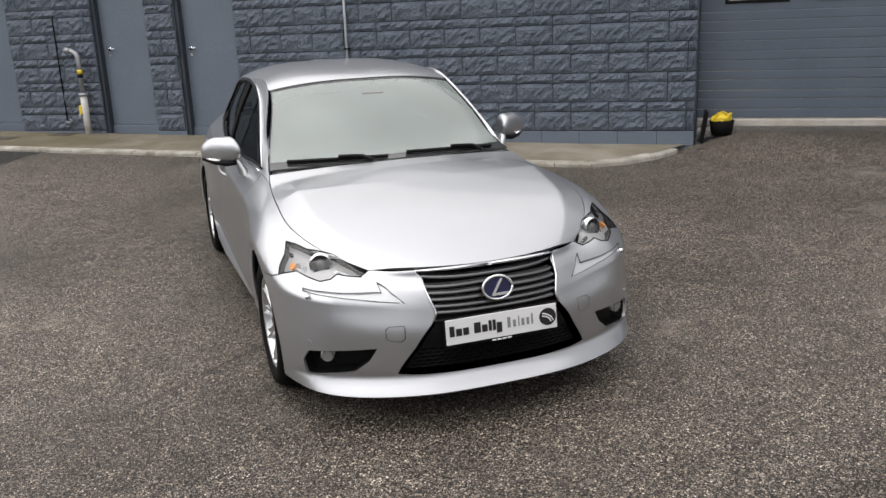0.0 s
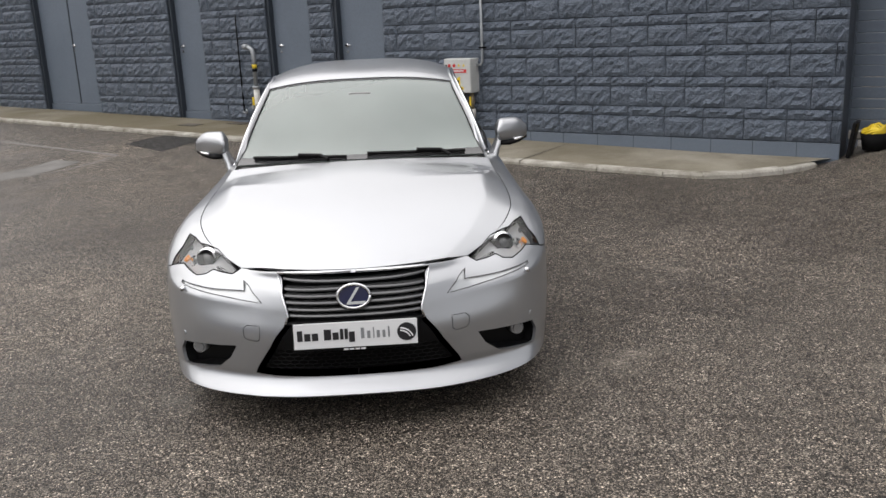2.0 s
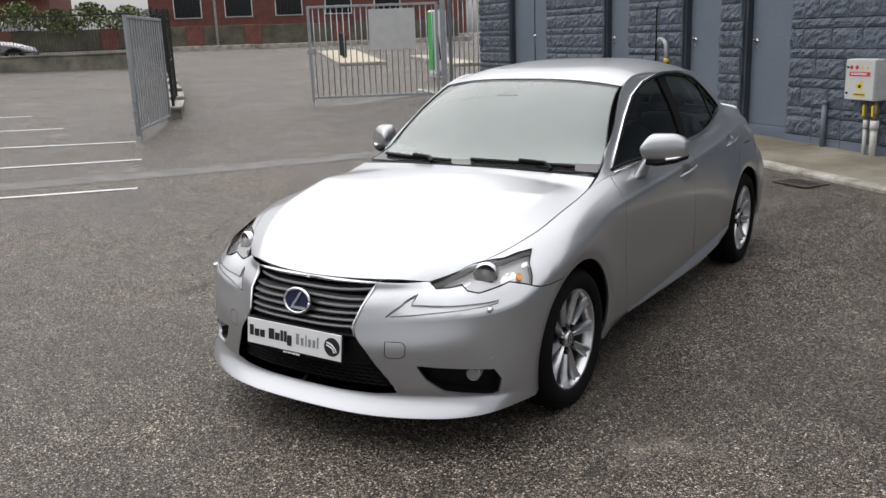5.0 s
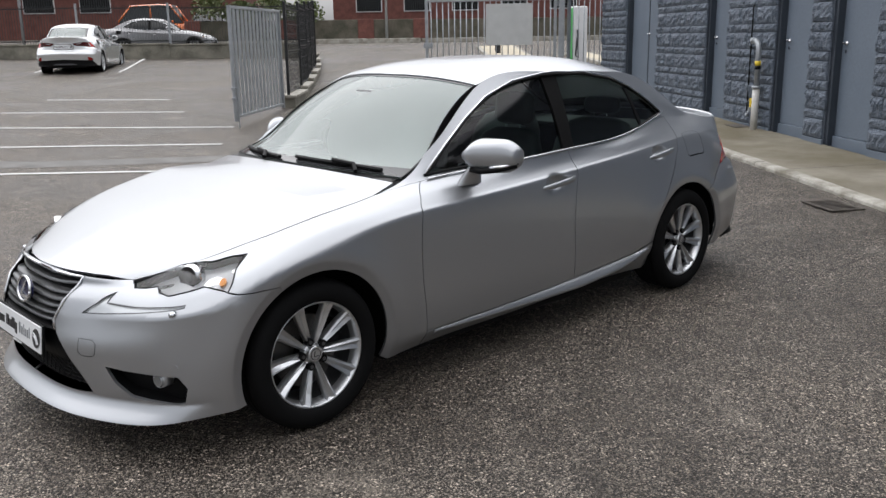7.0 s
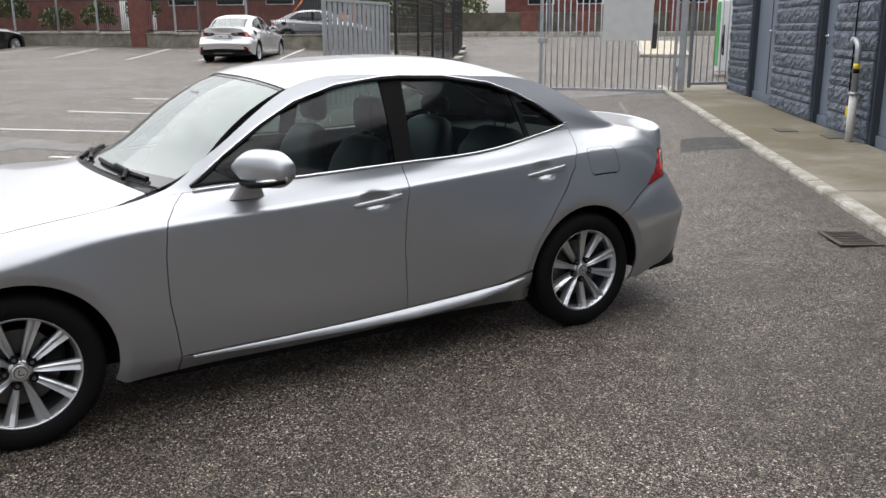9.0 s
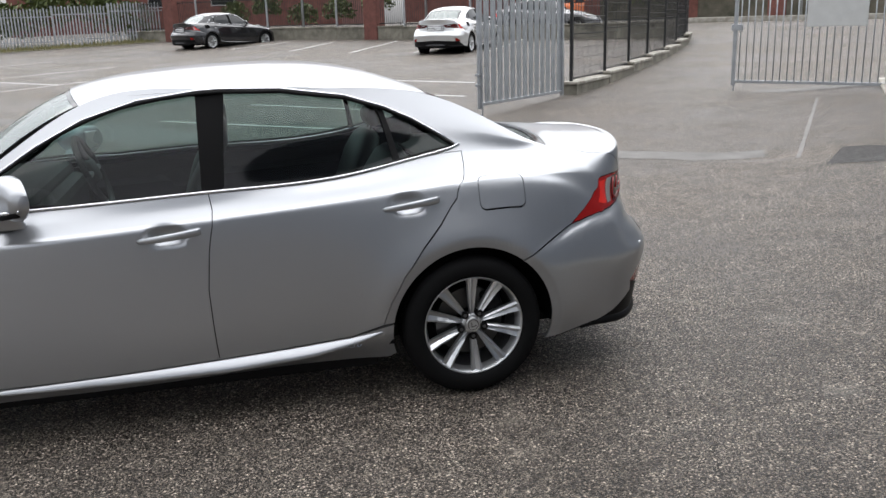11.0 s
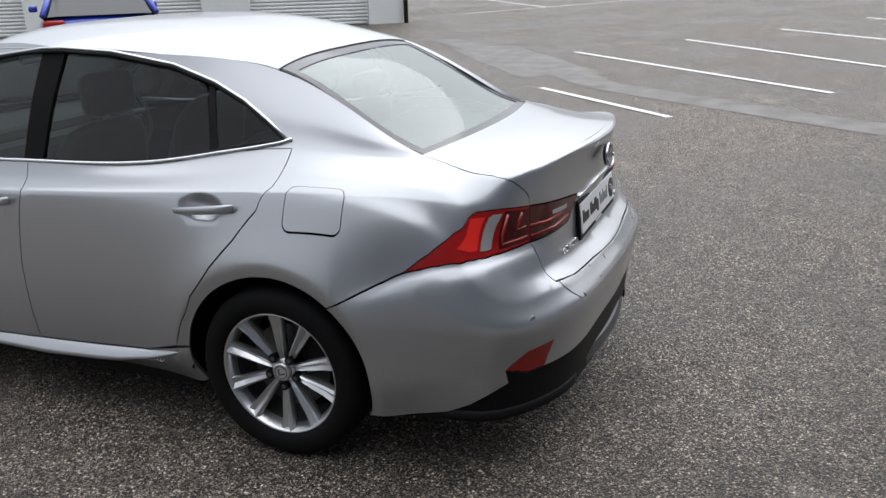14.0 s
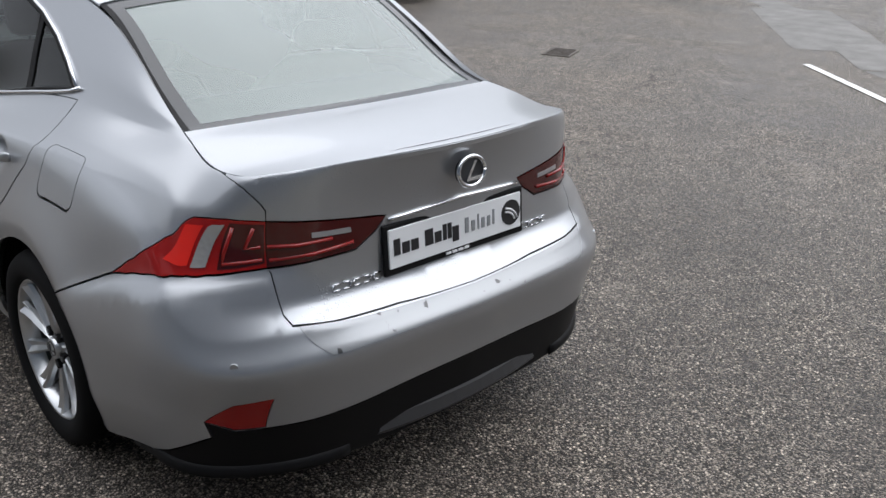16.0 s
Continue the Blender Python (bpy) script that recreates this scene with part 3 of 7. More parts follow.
def uv_end(points, rear=False):
    """Skin coordinates of points given as (x, z) seen from the front or from behind."""
    ok = (GP[:, 1] > 3.0) if rear else (GP[:, 1] < 0.1)
    ok &= GV <= VK[6] + 0.01
    first = np.array([(lambda i: (GU[ok][i], GV[ok][i]))(np.argmin((GP[ok, 0] - x) ** 2 + (GP[ok, 2] - z) ** 2)) for x, z in points])
    return settled(first, np.array(points, float), [0, 2])


def uv_top(points):
    """Skin coordinates of points given as (x, y) seen from above, between the shoulder and the roof."""
    ok = (GP[:, 0] > 0.3) & (GV >= VK[5]) & (GP[:, 2] > 0.68)
    first = np.array([(lambda i: (GU[ok][i], GV[ok][i]))(np.argmin((GP[ok, 0] - x) ** 2 + (GP[ok, 1] - y) ** 2)) for x, y in points])
    return settled(first, np.array(points, float), [0, 1])


# the top: bonnet, windscreen, roof, rear window and boot lid, from rows of (edge x, y, z) and (middle y, z)
TOP = [((.50, -.585, .692), (-.74, .70)), ((.63, -.44, .742), (-.55, .765)), ((.745, -.20, .812), (-.27, .85)), ((.757, .10, .867), (.06, .925)), ((.735, .42, .91), (.34, .975)),
       ((.706, .63, .970), (.47, .995)), ((.640, .91, 1.145), (.79, 1.19)), ((.570, 1.235, 1.337), (1.14, 1.385)), ((.592, 1.50, 1.374), (1.47, 1.442)), ((.600, 1.90, 1.384), (1.90, 1.463)),
       ((.588, 2.35, 1.360), (2.34, 1.436)), ((.526, 2.69, 1.316), (2.67, 1.344)), ((.545, 2.96, 1.182), (2.97, 1.213)), ((.574, 3.235, 1.058), (3.31, 1.074)), ((.590, 3.31, 1.045), (3.41, 1.070)), ((.605, 3.475, 1.014), (3.61, 1.060)), ((.575, 3.588, 1.020), (3.733, 1.052))]
TK = np.concatenate([[0], np.cumsum([math.dist((0, *a[1]), (0, *b[1])) for a, b in zip(TOP, TOP[1:])])])
TOP_AT = natural(TK, np.array([(*e, *m) for e, m in TOP]))


EDGE_FIX = [np.array([0.0, 9.0]), np.array([0.0, 0.0])]


def top(w, t):
    """A point of the top at w along it and t across it (0 in the middle, 1 at the edge)."""
    w, t = np.atleast_1d(np.asarray(w, float)), np.atleast_1d(np.asarray(t, float))
    r = TOP_AT(w)
    r[:, 2] += np.interp(w, *EDGE_FIX)
    a = np.abs(t)
    sx = 1 - a ** np.interp(w, (TK[5], TK[7], TK[8], TK[12], TK[13], TK[15]), (2.2, 2.6, 3.6, 3.4, 2.4, 2.2))
    # the bonnet: a flat middle between two creases, falling away outside them
    tc = 0.79 + 0.09 * np.clip(w / TK[5], 0, 1)
    over = a - tc
    soft = 0.5 * (over + np.sqrt(over ** 2 + 0.00008))
    rest = 0.5 * (-tc + np.sqrt(tc ** 2 + 0.00008))
    full = 0.5 * (1 - tc + np.sqrt((1 - tc) ** 2 + 0.00008))
    drop = 0.12 * a ** 2 + 0.88 * (soft - rest) / (full - rest)
    share = np.clip((TK[5] - 0.12 - w) / 0.25, 0, 1)
    sx = sx * (1 - share) + (1 - drop) * share
    return np.stack([t * r[:, 0], r[:, 1] + (r[:, 3] - r[:, 1]) * (1 - a ** 2), r[:, 2] + (r[:, 4] - r[:, 2]) * sx], axis=1)


def top_normal(w, t):
    e = 0.005
    n = np.cross(top(w, t + e) - top(w, t - e), top(w + e, t) - top(w - e, t))
    return n / np.maximum(np.linalg.norm(n, axis=1), 1e-9)[:, None]


# the bonnet's edge lies flush with the wings
_w = np.linspace(.16, TK[4], 24)
_e = top(_w, np.ones(24))
_q = uv_top(_e[:, :2])
EDGE_FIX[:] = [np.concatenate([_w, [TK[4] + .05]]), np.concatenate([skin(_q[:, 0], _q[:, 1])[:, 2] - _e[:, 2], [0.0]])]

# ---- panels cut out of the skin ----
from mathutils.geometry import delaunay_2d_cdt

UEND = float(UK[-1])


def inside(points, poly):
    x, y = points[:, 0], points[:, 1]
    hit = np.zeros(len(points), bool)
    for (x1, y1), (x2, y2) in zip(poly, np.roll(poly, -1, axis=0)):
        if y1 != y2:
            hit ^= ((y1 > y) != (y2 > y)) & (x < (x2 - x1) * (y - y1) / (y2 - y1) + x1)
    return hit


def resampled(poly, step):
    out = []
    for a, b in zip(poly, np.roll(poly, -1, axis=0)):
        n = max(1, int(math.ceil(np.linalg.norm(b - a) / step)))
        out += [a + (b - a) * i / n for i in range(n)]
    return np.array(out)


def shrunk(poly, d):
    """The outline moved inwards by d; points on the car's middle line stay on it."""
    area = np.sum(poly[:, 0] * np.roll(poly[:, 1], -1) - np.roll(poly[:, 0], -1) * poly[:, 1])
    t = np.roll(poly, -1, axis=0) - np.roll(poly, 1, axis=0)
    t /= np.maximum(np.linalg.norm(t, axis=1), 1e-9)[:, None]
    n = np.stack([-t[:, 1], t[:, 0]], axis=1) * (1 if area > 0 else -1)
    out = poly + n * d
    for end in (0.0, UEND):
        mid = np.abs(poly[:, 0] - end) < 1e-6
        out[mid, 0] = end
    return out


def joined(name, pieces, material, parent, label=""):
    """One mesh out of (verts, faces, normals) pieces, with smooth normals of the true surface."""
    vs, fs, ns, k = [], [], [], 0
    for v, f, n in pieces:
        vs.append(v), ns.append(n)
        fs += [tuple(i + k for i in q) for q in f]
        k += len(v)
    vs, ns = np.concatenate(vs), np.concatenate(ns)
    ob = mesh_ob(name, vs, fs, material, parent, True)
    ob.data.normals_split_custom_set_from_vertices([tuple(n) for n in ns])
    if label:
        tagged(ob, label)
    return ob


def flipped(piece):
    v, f, n = piece
    m = np.array([-1, 1, 1])
    return v * m, [q[::-1] for q in f], n * m


ARCH_RINGS = np.concatenate([uv_side([(yc + 1.03 * r * math.cos(a), .325 + r * math.sin(a)) for a in np.radians(np.arange(-16, 198, 3))]) for yc in (0, 2.8) for r in (.370, .388, .400, .412, .428, .446, .466)])


def patch(outline, holes=(), grid=0.032, inset=0.002, depth=0.014, offset=0.0, dense=()):
    """A piece of skin inside an outline in skin coordinates, with turned-in edges."""
    loops = [shrunk(resampled(np.array(outline, float), 0.022), inset)]
    loops += [shrunk(resampled(np.array(h, float), 0.018), -inset) for h in holes]
    lo, hi = loops[0].min(0), loops[0].max(0)
    gx, gy = np.meshgrid(np.arange(lo[0], hi[0], grid), np.unique(np.concatenate([np.arange(lo[1], hi[1], grid), VK, [.06, .07, .09, .10, .415, .43]])), indexing="ij")
    pts = np.stack([gx.ravel(), gy.ravel()], axis=1)
    # rows of points on both sides of the shoulder line
    run = np.arange(max(lo[0], UK[6]), min(hi[0], 5.2), .02)
    if len(run) and min(hi - lo) > .2:
        pts = pts[(np.abs(pts[:, 1] - crease(pts[:, 0])) > .034) | (pts[:, 0] < UK[6]) | (pts[:, 0] > 5.2)]
        pts = np.concatenate([pts] + [np.stack([run, crease(run) + d], axis=1) for d in (-.036, -.026, -.017, -.010, -.005, 0, .005, .010, .017, .026, .036)])
    for (cu, cv), (ru, rv), step in dense:
        dx, dy = np.meshgrid(np.arange(cu - ru, cu + ru, step), np.arange(cv - rv, cv + rv, step), indexing="ij")
        pts = np.concatenate([pts[~((np.abs(pts[:, 0] - cu) < ru) & (np.abs(pts[:, 1] - cv) < rv))], np.stack([dx.ravel(), dy.ravel()], axis=1)])
    at = skin(pts[:, 0], pts[:, 1])
    arch_zone = np.minimum(*[np.hypot((at[:, 1] - yc) / 1.03, at[:, 2] - .325) for yc in (0, 2.8)]) < .475
    strips = [shrunk(resampled(np.array(outline, float), 0.022), d) for d in (.010, .021)] if min(hi - lo) > .12 else []
    near_edge = np.array([np.min(np.sum((loops[0] - p) ** 2, axis=1)) for p in pts]) < .030 ** 2 if strips else np.zeros(len(pts), bool)
    pts = np.concatenate([pts[~(arch_zone | near_edge)], ARCH_RINGS, *strips])
    ok = inside(pts, loops[0])
    for h in loops[1:]:
        ok &= ~inside(pts, h)
    pts = pts[ok]
    edge = np.concatenate(loops)
    pts = pts[np.array([np.min(np.sum((edge - p) ** 2, axis=1)) for p in pts]) > (0.35 * grid) ** 2] if len(pts) else pts
    cs, k = [], 0
    for l in loops:
        cs += [(k + i, k + (i + 1) % len(l)) for i in range(len(l))]
        k += len(l)
    co = np.concatenate([edge, pts])
    vc, _, fc, _, _, _ = delaunay_2d_cdt([Vector(p) for p in co], cs, [], 0, 1e-7)
    uv = np.array([tuple(v) for v in vc])
    cen = np.array([uv[list(f)].mean(0) for f in fc])
    ok = inside(cen, loops[0])
    for h in loops[1:]:
        ok &= ~inside(cen, h)
    faces = [f for f, o in zip(fc, ok) if o]
    n = skin_normal(uv[:, 0], uv[:, 1])
    n[(uv[:, 0] < 1e-5) | (uv[:, 0] > UEND - 1e-5), 0] = 0
    p = skin(uv[:, 0], uv[:, 1]) + n * offset
    out = []
    for f in faces:
        a, b, c = f[:3]
        g = np.cross(p[b] - p[a], p[c] - p[a])
        out.append(tuple(f) if g @ n[a] >= 0 else tuple(f[::-1]))
    pieces = [(p, out, n)]
    if depth:
        for l in loops:
            ln = skin_normal(l[:, 0], l[:, 1])
            a = skin(l[:, 0], l[:, 1]) + ln * offset
            b = a - ln * depth
            side = np.cross(np.roll(a, -1, axis=0) - np.roll(a, 1, axis=0), ln)
            side /= np.maximum(np.linalg.norm(side, axis=1), 1e-9)[:, None]
            inner = shrunk(l, 0.004)
            out_way = (a - ln * offset - skin(inner[:, 0], inner[:, 1])) * (1 if l is loops[0] else -1)
            side *= np.sign(np.sum(side * out_way)) or 1
            m = len(l)
            mid = [((abs(l[i, 0]) < 1e-6 and abs(l[(i + 1) % m, 0]) < 1e-6) or (abs(l[i, 0] - UEND) < 1e-6 and abs(l[(i + 1) % m, 0] - UEND) < 1e-6)) for i in range(m)]
            ab, quads = np.concatenate([a, b]), []
            for i in range(m):
                q = (i, (i + 1) % m, m + (i + 1) % m, m + i)
                if not mid[i]:
                    quads.append(q if np.cross(ab[q[1]] - ab[q[0]], ab[q[2]] - ab[q[0]]) @ side[i] >= 0 else q[::-1])
            pieces.append((ab, quads, np.concatenate([side, side])))
    v, f, nn, k = [], [], [], 0
    for a, b, c in pieces:
        v.append(a), nn.append(c)
        f += [tuple(i + k for i in q) for q in b]
        k += len(a)
    return np.concatenate(v), f, np.concatenate(nn)


def side_pair(name, outline, material, parent, label="", **kw):
    """The left and the right panel of a pair."""
    q = patch(outline, **kw)
    return joined(name, [q], material, parent, label), joined(name, [flipped(q)], material, parent, label)


def whole(name, outline, material, parent, label="", more=(), **kw):
    """A panel that spans the middle line."""
    q = patch(outline, **kw)
    return joined(name, [q, flipped(q), *more], material, parent, label)


def sheet(w0, w1, tmax=1.0, nw=30, nt=41, offset=0.0, bow=0.0, depth=0.012, t0=None):
    """A piece of the top between two rows, as (verts, faces, normals); bow curves its ends."""
    t = np.linspace(-tmax if t0 is None else t0, tmax, nt)
    w = np.linspace(0, 1, nw)
    W, T = np.meshgrid(w, t, indexing="ij")
    W, T = (w0 + (w1 - w0) * W).ravel(), T.ravel()
    n = top_normal(W, T)
    n *= np.where(n[:, 2] < 0, -1, 1)[:, None]
    p = top(W, T) + n * offset
    f = [(i * nt + j, (i + 1) * nt + j, (i + 1) * nt + j + 1, i * nt + j + 1) for i in range(nw - 1) for j in range(nt - 1)]
    a, b, c, _ = f[0]
    if np.cross(p[b] - p[a], p[c] - p[a]) @ n[a] < 0:
        f = [q[::-1] for q in f]
    ring = [j for j in range(nt)] + [i * nt + nt - 1 for i in range(1, nw)] + [(nw - 1) * nt + j for j in range(nt - 2, -1, -1)] + [i * nt for i in range(nw - 2, 0, -1)]
    k, m = len(p), len(ring)
    low = p[ring] - n[ring] * depth
    rp = p[ring]
    side = np.cross(np.roll(rp, -1, axis=0) - np.roll(rp, 1, axis=0), n[ring])
    side /= np.maximum(np.linalg.norm(side, axis=1), 1e-9)[:, None]
    side *= np.sign(np.sum(side * (rp - rp.mean(0)))) or 1
    vs = np.concatenate([p, rp, low])
    for i in range(m):
        j = (i + 1) % m
        q = (k + i, k + j, k + m + j, k + m + i)
        f.append(q if np.cross(vs[q[1]] - vs[q[0]], vs[q[2]] - vs[q[0]]) @ side[i] >= 0 else q[::-1])
    return vs, f, np.concatenate([n, side, side])


def along_v(v, u0, u1, n=12):
    return [(u, v) for u in np.linspace(u0, u1, n)]


def U(y, z):
    return tuple(uv_side([(y, z)])[0])


def E(x, z, rear=False):
    return tuple(uv_end([(x, z)], rear)[0])


def arch(yc, a0, a1, n=20, r=0.352, zc=0.325):
    """Points of a wheel arch from angle a0 to a1, in degrees from the rear of the car over the top."""
    return [U(yc + r * 1.03 * math.cos(radians(a)), zc + r * math.sin(radians(a))) for a in np.linspace(a0, a1, n)]


car = tagged(empty("car"), "silver four-door saloon car with alloy wheels parked on damp asphalt", "car")
VB = float(VK[6])  # window sills and bonnet edge
# key points of the panel joints
UF = [U(-.382, .21)[0], U(.372, .20)[0], U(2.43, .2)[0], U(3.19, .22)[0]]  # arch feet along the lower edge
J_LAMP = [E(.512, .681), E(.537, .668), E(.585, .672), E(.629, .681), E(.66, .665), E(.705, .658), E(.735, .667), U(-.437, .687), U(-.383, .667)]
LAMP_TOP = [U(-.32, .735), U(-.251, .780), U(-.30, .773), U(-.362, .757), U(-.439, .742), E(.56, .71)]
J_BF = [U(-.383, .667), U(-.30, .655), U(-.185, .655)]
SPINDLE = [(0, E(.01, .688)[1]), E(.16, .688), E(.322, .688), E(.30, .60), E(.278, .535), E(.30, .49), E(.37, .39), E(.43, .30), E(.445, .268), E(.36, .258), E(.18, .254), (0, E(.01, .254)[1])]
FOG = [E(.526, .384), E(.60, .378), E(.70, .372), E(.784, .365), E(.806, .32), E(.796, .262), E(.742, .262), E(.68, .266), E(.621, .276), E(.558, .33)]
DRL = [E(.397, .574), E(.44, .612), E(.483, .650), E(.478, .613), E(.55, .612), E(.621, .614), E(.70, .622), E(.778, .631), E(.780, .623), E(.70, .608), E(.621, .596), E(.494, .580)]
TOW = [E(.410, .482), E(.47, .480), E(.486, .465), E(.484, .430), E(.47, .418), E(.425, .416), E(.412, .43)]
bumper_line = along_v(0, 0, UF[0], 26) + arch(0, 200, 120, 14) + J_BF[::-1] + J_LAMP[::-1][1:] + along_v(VB, J_LAMP[0][0] - .01, 0, 14)
front_bumper = whole("front_bumper", bumper_line, PAINT, car, holes=[SPINDLE, FOG, DRL, TOW], grid=.02)
side_pair("tow_cover", TOW, PAINT, front_bumper, inset=0.0015)
side_pair("drl_trim", DRL, CLEARPLASTIC, front_bumper, "dark chrome strip under the headlamp", offset=-0.006, inset=-0.004, depth=0)
for s in (1, -1):
    part("drl_edge", tube(bmesh.new(), [Vector(q) * 1.0 for q in (skin(*resampled(np.array(DRL), .02).T) + .001 * skin_normal(*resampled(np.array(DRL), .02).T)) * np.array([s, 1, 1])], .0018, 6), GUNMETAL, front_bumper, smooth=True)
side_pair("fog_recess", FOG, BLACK, front_bumper, "black recess round the fog lamp", offset=-0.062, inset=-0.004, depth=0)
wv, wf, wn = patch(FOG, offset=-0.004, inset=-.003, depth=.062)
k = len(resampled(np.array(FOG), .022))
rim_of_fog = (wv[-2 * k:], [tuple(i - (len(wv) - 2 * k) for i in q) for q in wf[-k:]], wn[-2 * k:])
for q in (rim_of_fog, flipped(rim_of_fog)):
    joined("fog_shroud", [q], BLACK, front_bumper)

# the bumper turns in round the grille: a broad bevel below the waist, a narrow one above it
loop = resampled(np.array(SPINDLE), .02)
lz = skin(*loop.T)[:, 2]
wide = np.interp(lz, (.25, .27, .40, .52, .56), (.006, .020, .026, .016, .005))
inner = np.stack([shrunk(loop, d)[i] for i, d in enumerate(wide)])
fa, fb = skin(*loop.T), skin(*inner.T) - skin_normal(*inner.T) * .034
fn = np.cross(np.roll(fa, -1, 0) - np.roll(fa, 1, 0), fb - fa)
fn /= np.maximum(np.linalg.norm(fn, axis=1), 1e-9)[:, None]
fn *= np.sign(np.sum(fn * skin_normal(*loop.T)))
fq = [(i, (i + 1) % len(loop), len(loop) + (i + 1) % len(loop), len(loop) + i) for i in range(len(loop)) if not (loop[i, 0] < 1e-6 and loop[(i + 1) % len(loop), 0] < 1e-6)]
flange = (np.concatenate([fa, fb]), fq, np.concatenate([fn, fn]))
joined("grille_flange", [flange, flipped(flange)], PAINT, front_bumper)

# gap lines of the doors
DF = [U(.612, .262), U(.598, .38), U(.58, .512), U(.578, .60), U(.58, .69), U(.59, .78), U(.604, .844), U(.645, .895), (U(.70, .94)[0], VB)]
DM = [U(1.70, .292), U(1.69, .45), U(1.685, .6), U(1.70, .75), U(1.722, .86), U(1.726, .92), (U(1.716, .98)[0], VB)]
DR = [U(2.392, .372), U(2.43, .47), U(2.49, .58), U(2.575, .69), U(2.665, .79), U(2.745, .89), U(2.788, .965), U(2.806, 1.03), (U(2.808, 1.06)[0], VB)]
DB = [U(.612, .262), U(1.0, .268), U(1.4, .278), U(1.70, .292), U(2.0, .308), U(2.25, .328), U(2.392, .352)]
W_FRONT = float(np.interp(-.36, TOP_AT(np.linspace(0, TK[4], 200))[:, 1], np.linspace(0, TK[4], 200)))


def edge_of_top(w0, w1, n):
    """Skin coordinates along the edge of bonnet, screens and boot, from row w0 to row w1."""
    return [tuple(q) for q in uv_top(top(np.linspace(w0, w1, n), np.ones(n))[:, :2])]


HOODLINE = [(U(y, .9)[0], VB) for y in np.linspace(.69, .47, 6)] + edge_of_top(TK[4] + .01, W_FRONT, 26)
fender_line = arch(0, 120, -19, 26) + along_v(0, UF[1] + .012, U(.60, .2)[0], 6) + DF + HOODLINE[1:] + [E(.60, .728)] + LAMP_TOP[::-1][2:] + [U(-.32, .735)] + J_BF
side_pair("front_wing", fender_line, PAINT, car, grid=.02)
H1, H2 = U(1.553, .833), U(2.54, .882)
fdoor = side_pair("front_door", DB[:4] + DM[1:] + along_v(VB, DM[-1][0] - .03, DF[-1][0] + .03, 20) + DF[::-1][:-1], PAINT, car, grid=.02, dense=[(H1, (.13, .028), .011)])
rdoor = side_pair("rear_door", DB[3:6] + [DR[0]] + DR[1:] + along_v(VB, DR[-1][0] - .03, DM[-1][0] + .03, 20) + DM[::-1][:-1], PAINT, car, grid=.02, dense=[(H2, (.13, .028), .011)])
side_pair("side_skirt", along_v(0, U(.606, .2)[0], UF[2], 20) + arch(2.8, 199, 173, 8) + [U(2.398, .366)] + DB[::-1][1:], PAINT, car)

# the blade along the sill: widest before the rear wheel
bl = np.linspace(.66, 2.40, 60)
bz = np.interp(bl, (.612, 1.0, 1.4, 1.7, 2.0, 2.25, 2.392), (.262, .268, .278, .292, .308, .328, .352)) - .004
bh = np.interp(bl, (.66, 1.2, 1.75, 2.1, 2.3, 2.40), (.012, .030, .046, .042, .022, .004))
be = np.interp(bl, (.66, 1.2, 1.75, 2.1, 2.3, 2.40), (.002, .012, .030, .030, .014, .0))
bx = skin(*np.array(uv_side(list(zip(bl, bz)))).T)[:, 0]
rowsb = [np.stack([bx - .004, bl, bz], 1), np.stack([bx + .35 * be, bl, bz - .25 * bh], 1), np.stack([bx + .8 * be, bl, bz - .7 * bh], 1), np.stack([bx + be, bl, bz - bh], 1), np.stack([bx + be - .006, bl, bz - bh - .006], 1), np.stack([bx - .05, bl, bz - bh - .010], 1)]
for s in (1, -1):
    vb = np.concatenate(rowsb) * np.array([s, 1, 1])
    fb = [(i * 60 + j, i * 60 + j + 1, (i + 1) * 60 + j + 1, (i + 1) * 60 + j)[::s] for i in range(5) for j in range(59)]
    mesh_ob("sill_blade", vb, fb, PAINT, car, True)

# rear quarter with the pillar behind the window
LAMP_R = [(4.744, .323), (4.773, .339), (4.818, .370), (4.861, .413), (4.914, .461), (5.017, .520), (5.056, .535), (5.078, .542), (5.140, .548), (5.202, .551), (5.272, .550), (5.327, .549),
          (5.453, .544), (5.562, .538), (5.664, .532), (5.633, .514), (5.568, .494), (5.439, .491), (5.313, .485),
          (5.235, .480), (5.191, .476), (5.130, .470), (5.048, .455), (4.971, .430), (4.907, .398), (4.855, .366), (4.796, .339)]
BOOTLINE = [(5.328, .567), (5.315, .579), (5.294, .591), (5.250, .612), (5.200, .628), (5.120, VB)]
TRUNKGAP = [LAMP_R[18], (5.320, .479), (5.322, .458), (5.326, .429), (5.343, .414), (5.457, .407), E(.263, .654, True), E(.13, .650, True), (UEND, E(.01, .649, True)[1])]

FUEL = [U(2.952 + sy * (.105 - .028) + .028 * math.cos(a),   .902 + sz * (.069 - .028) + .028 * math.sin(a)) for sy, sz, a0 in ((1, 1, 0), (-1, 1, 90), (-1, -1, 180), (1, -1, 270)) for a in np.radians(np.linspace(a0, a0 + 90, 5))]

quarter = arch(2.8, 172, 52, 24) + [(4.638, .291), (4.686, .304)] + LAMP_R[:12] + BOOTLINE
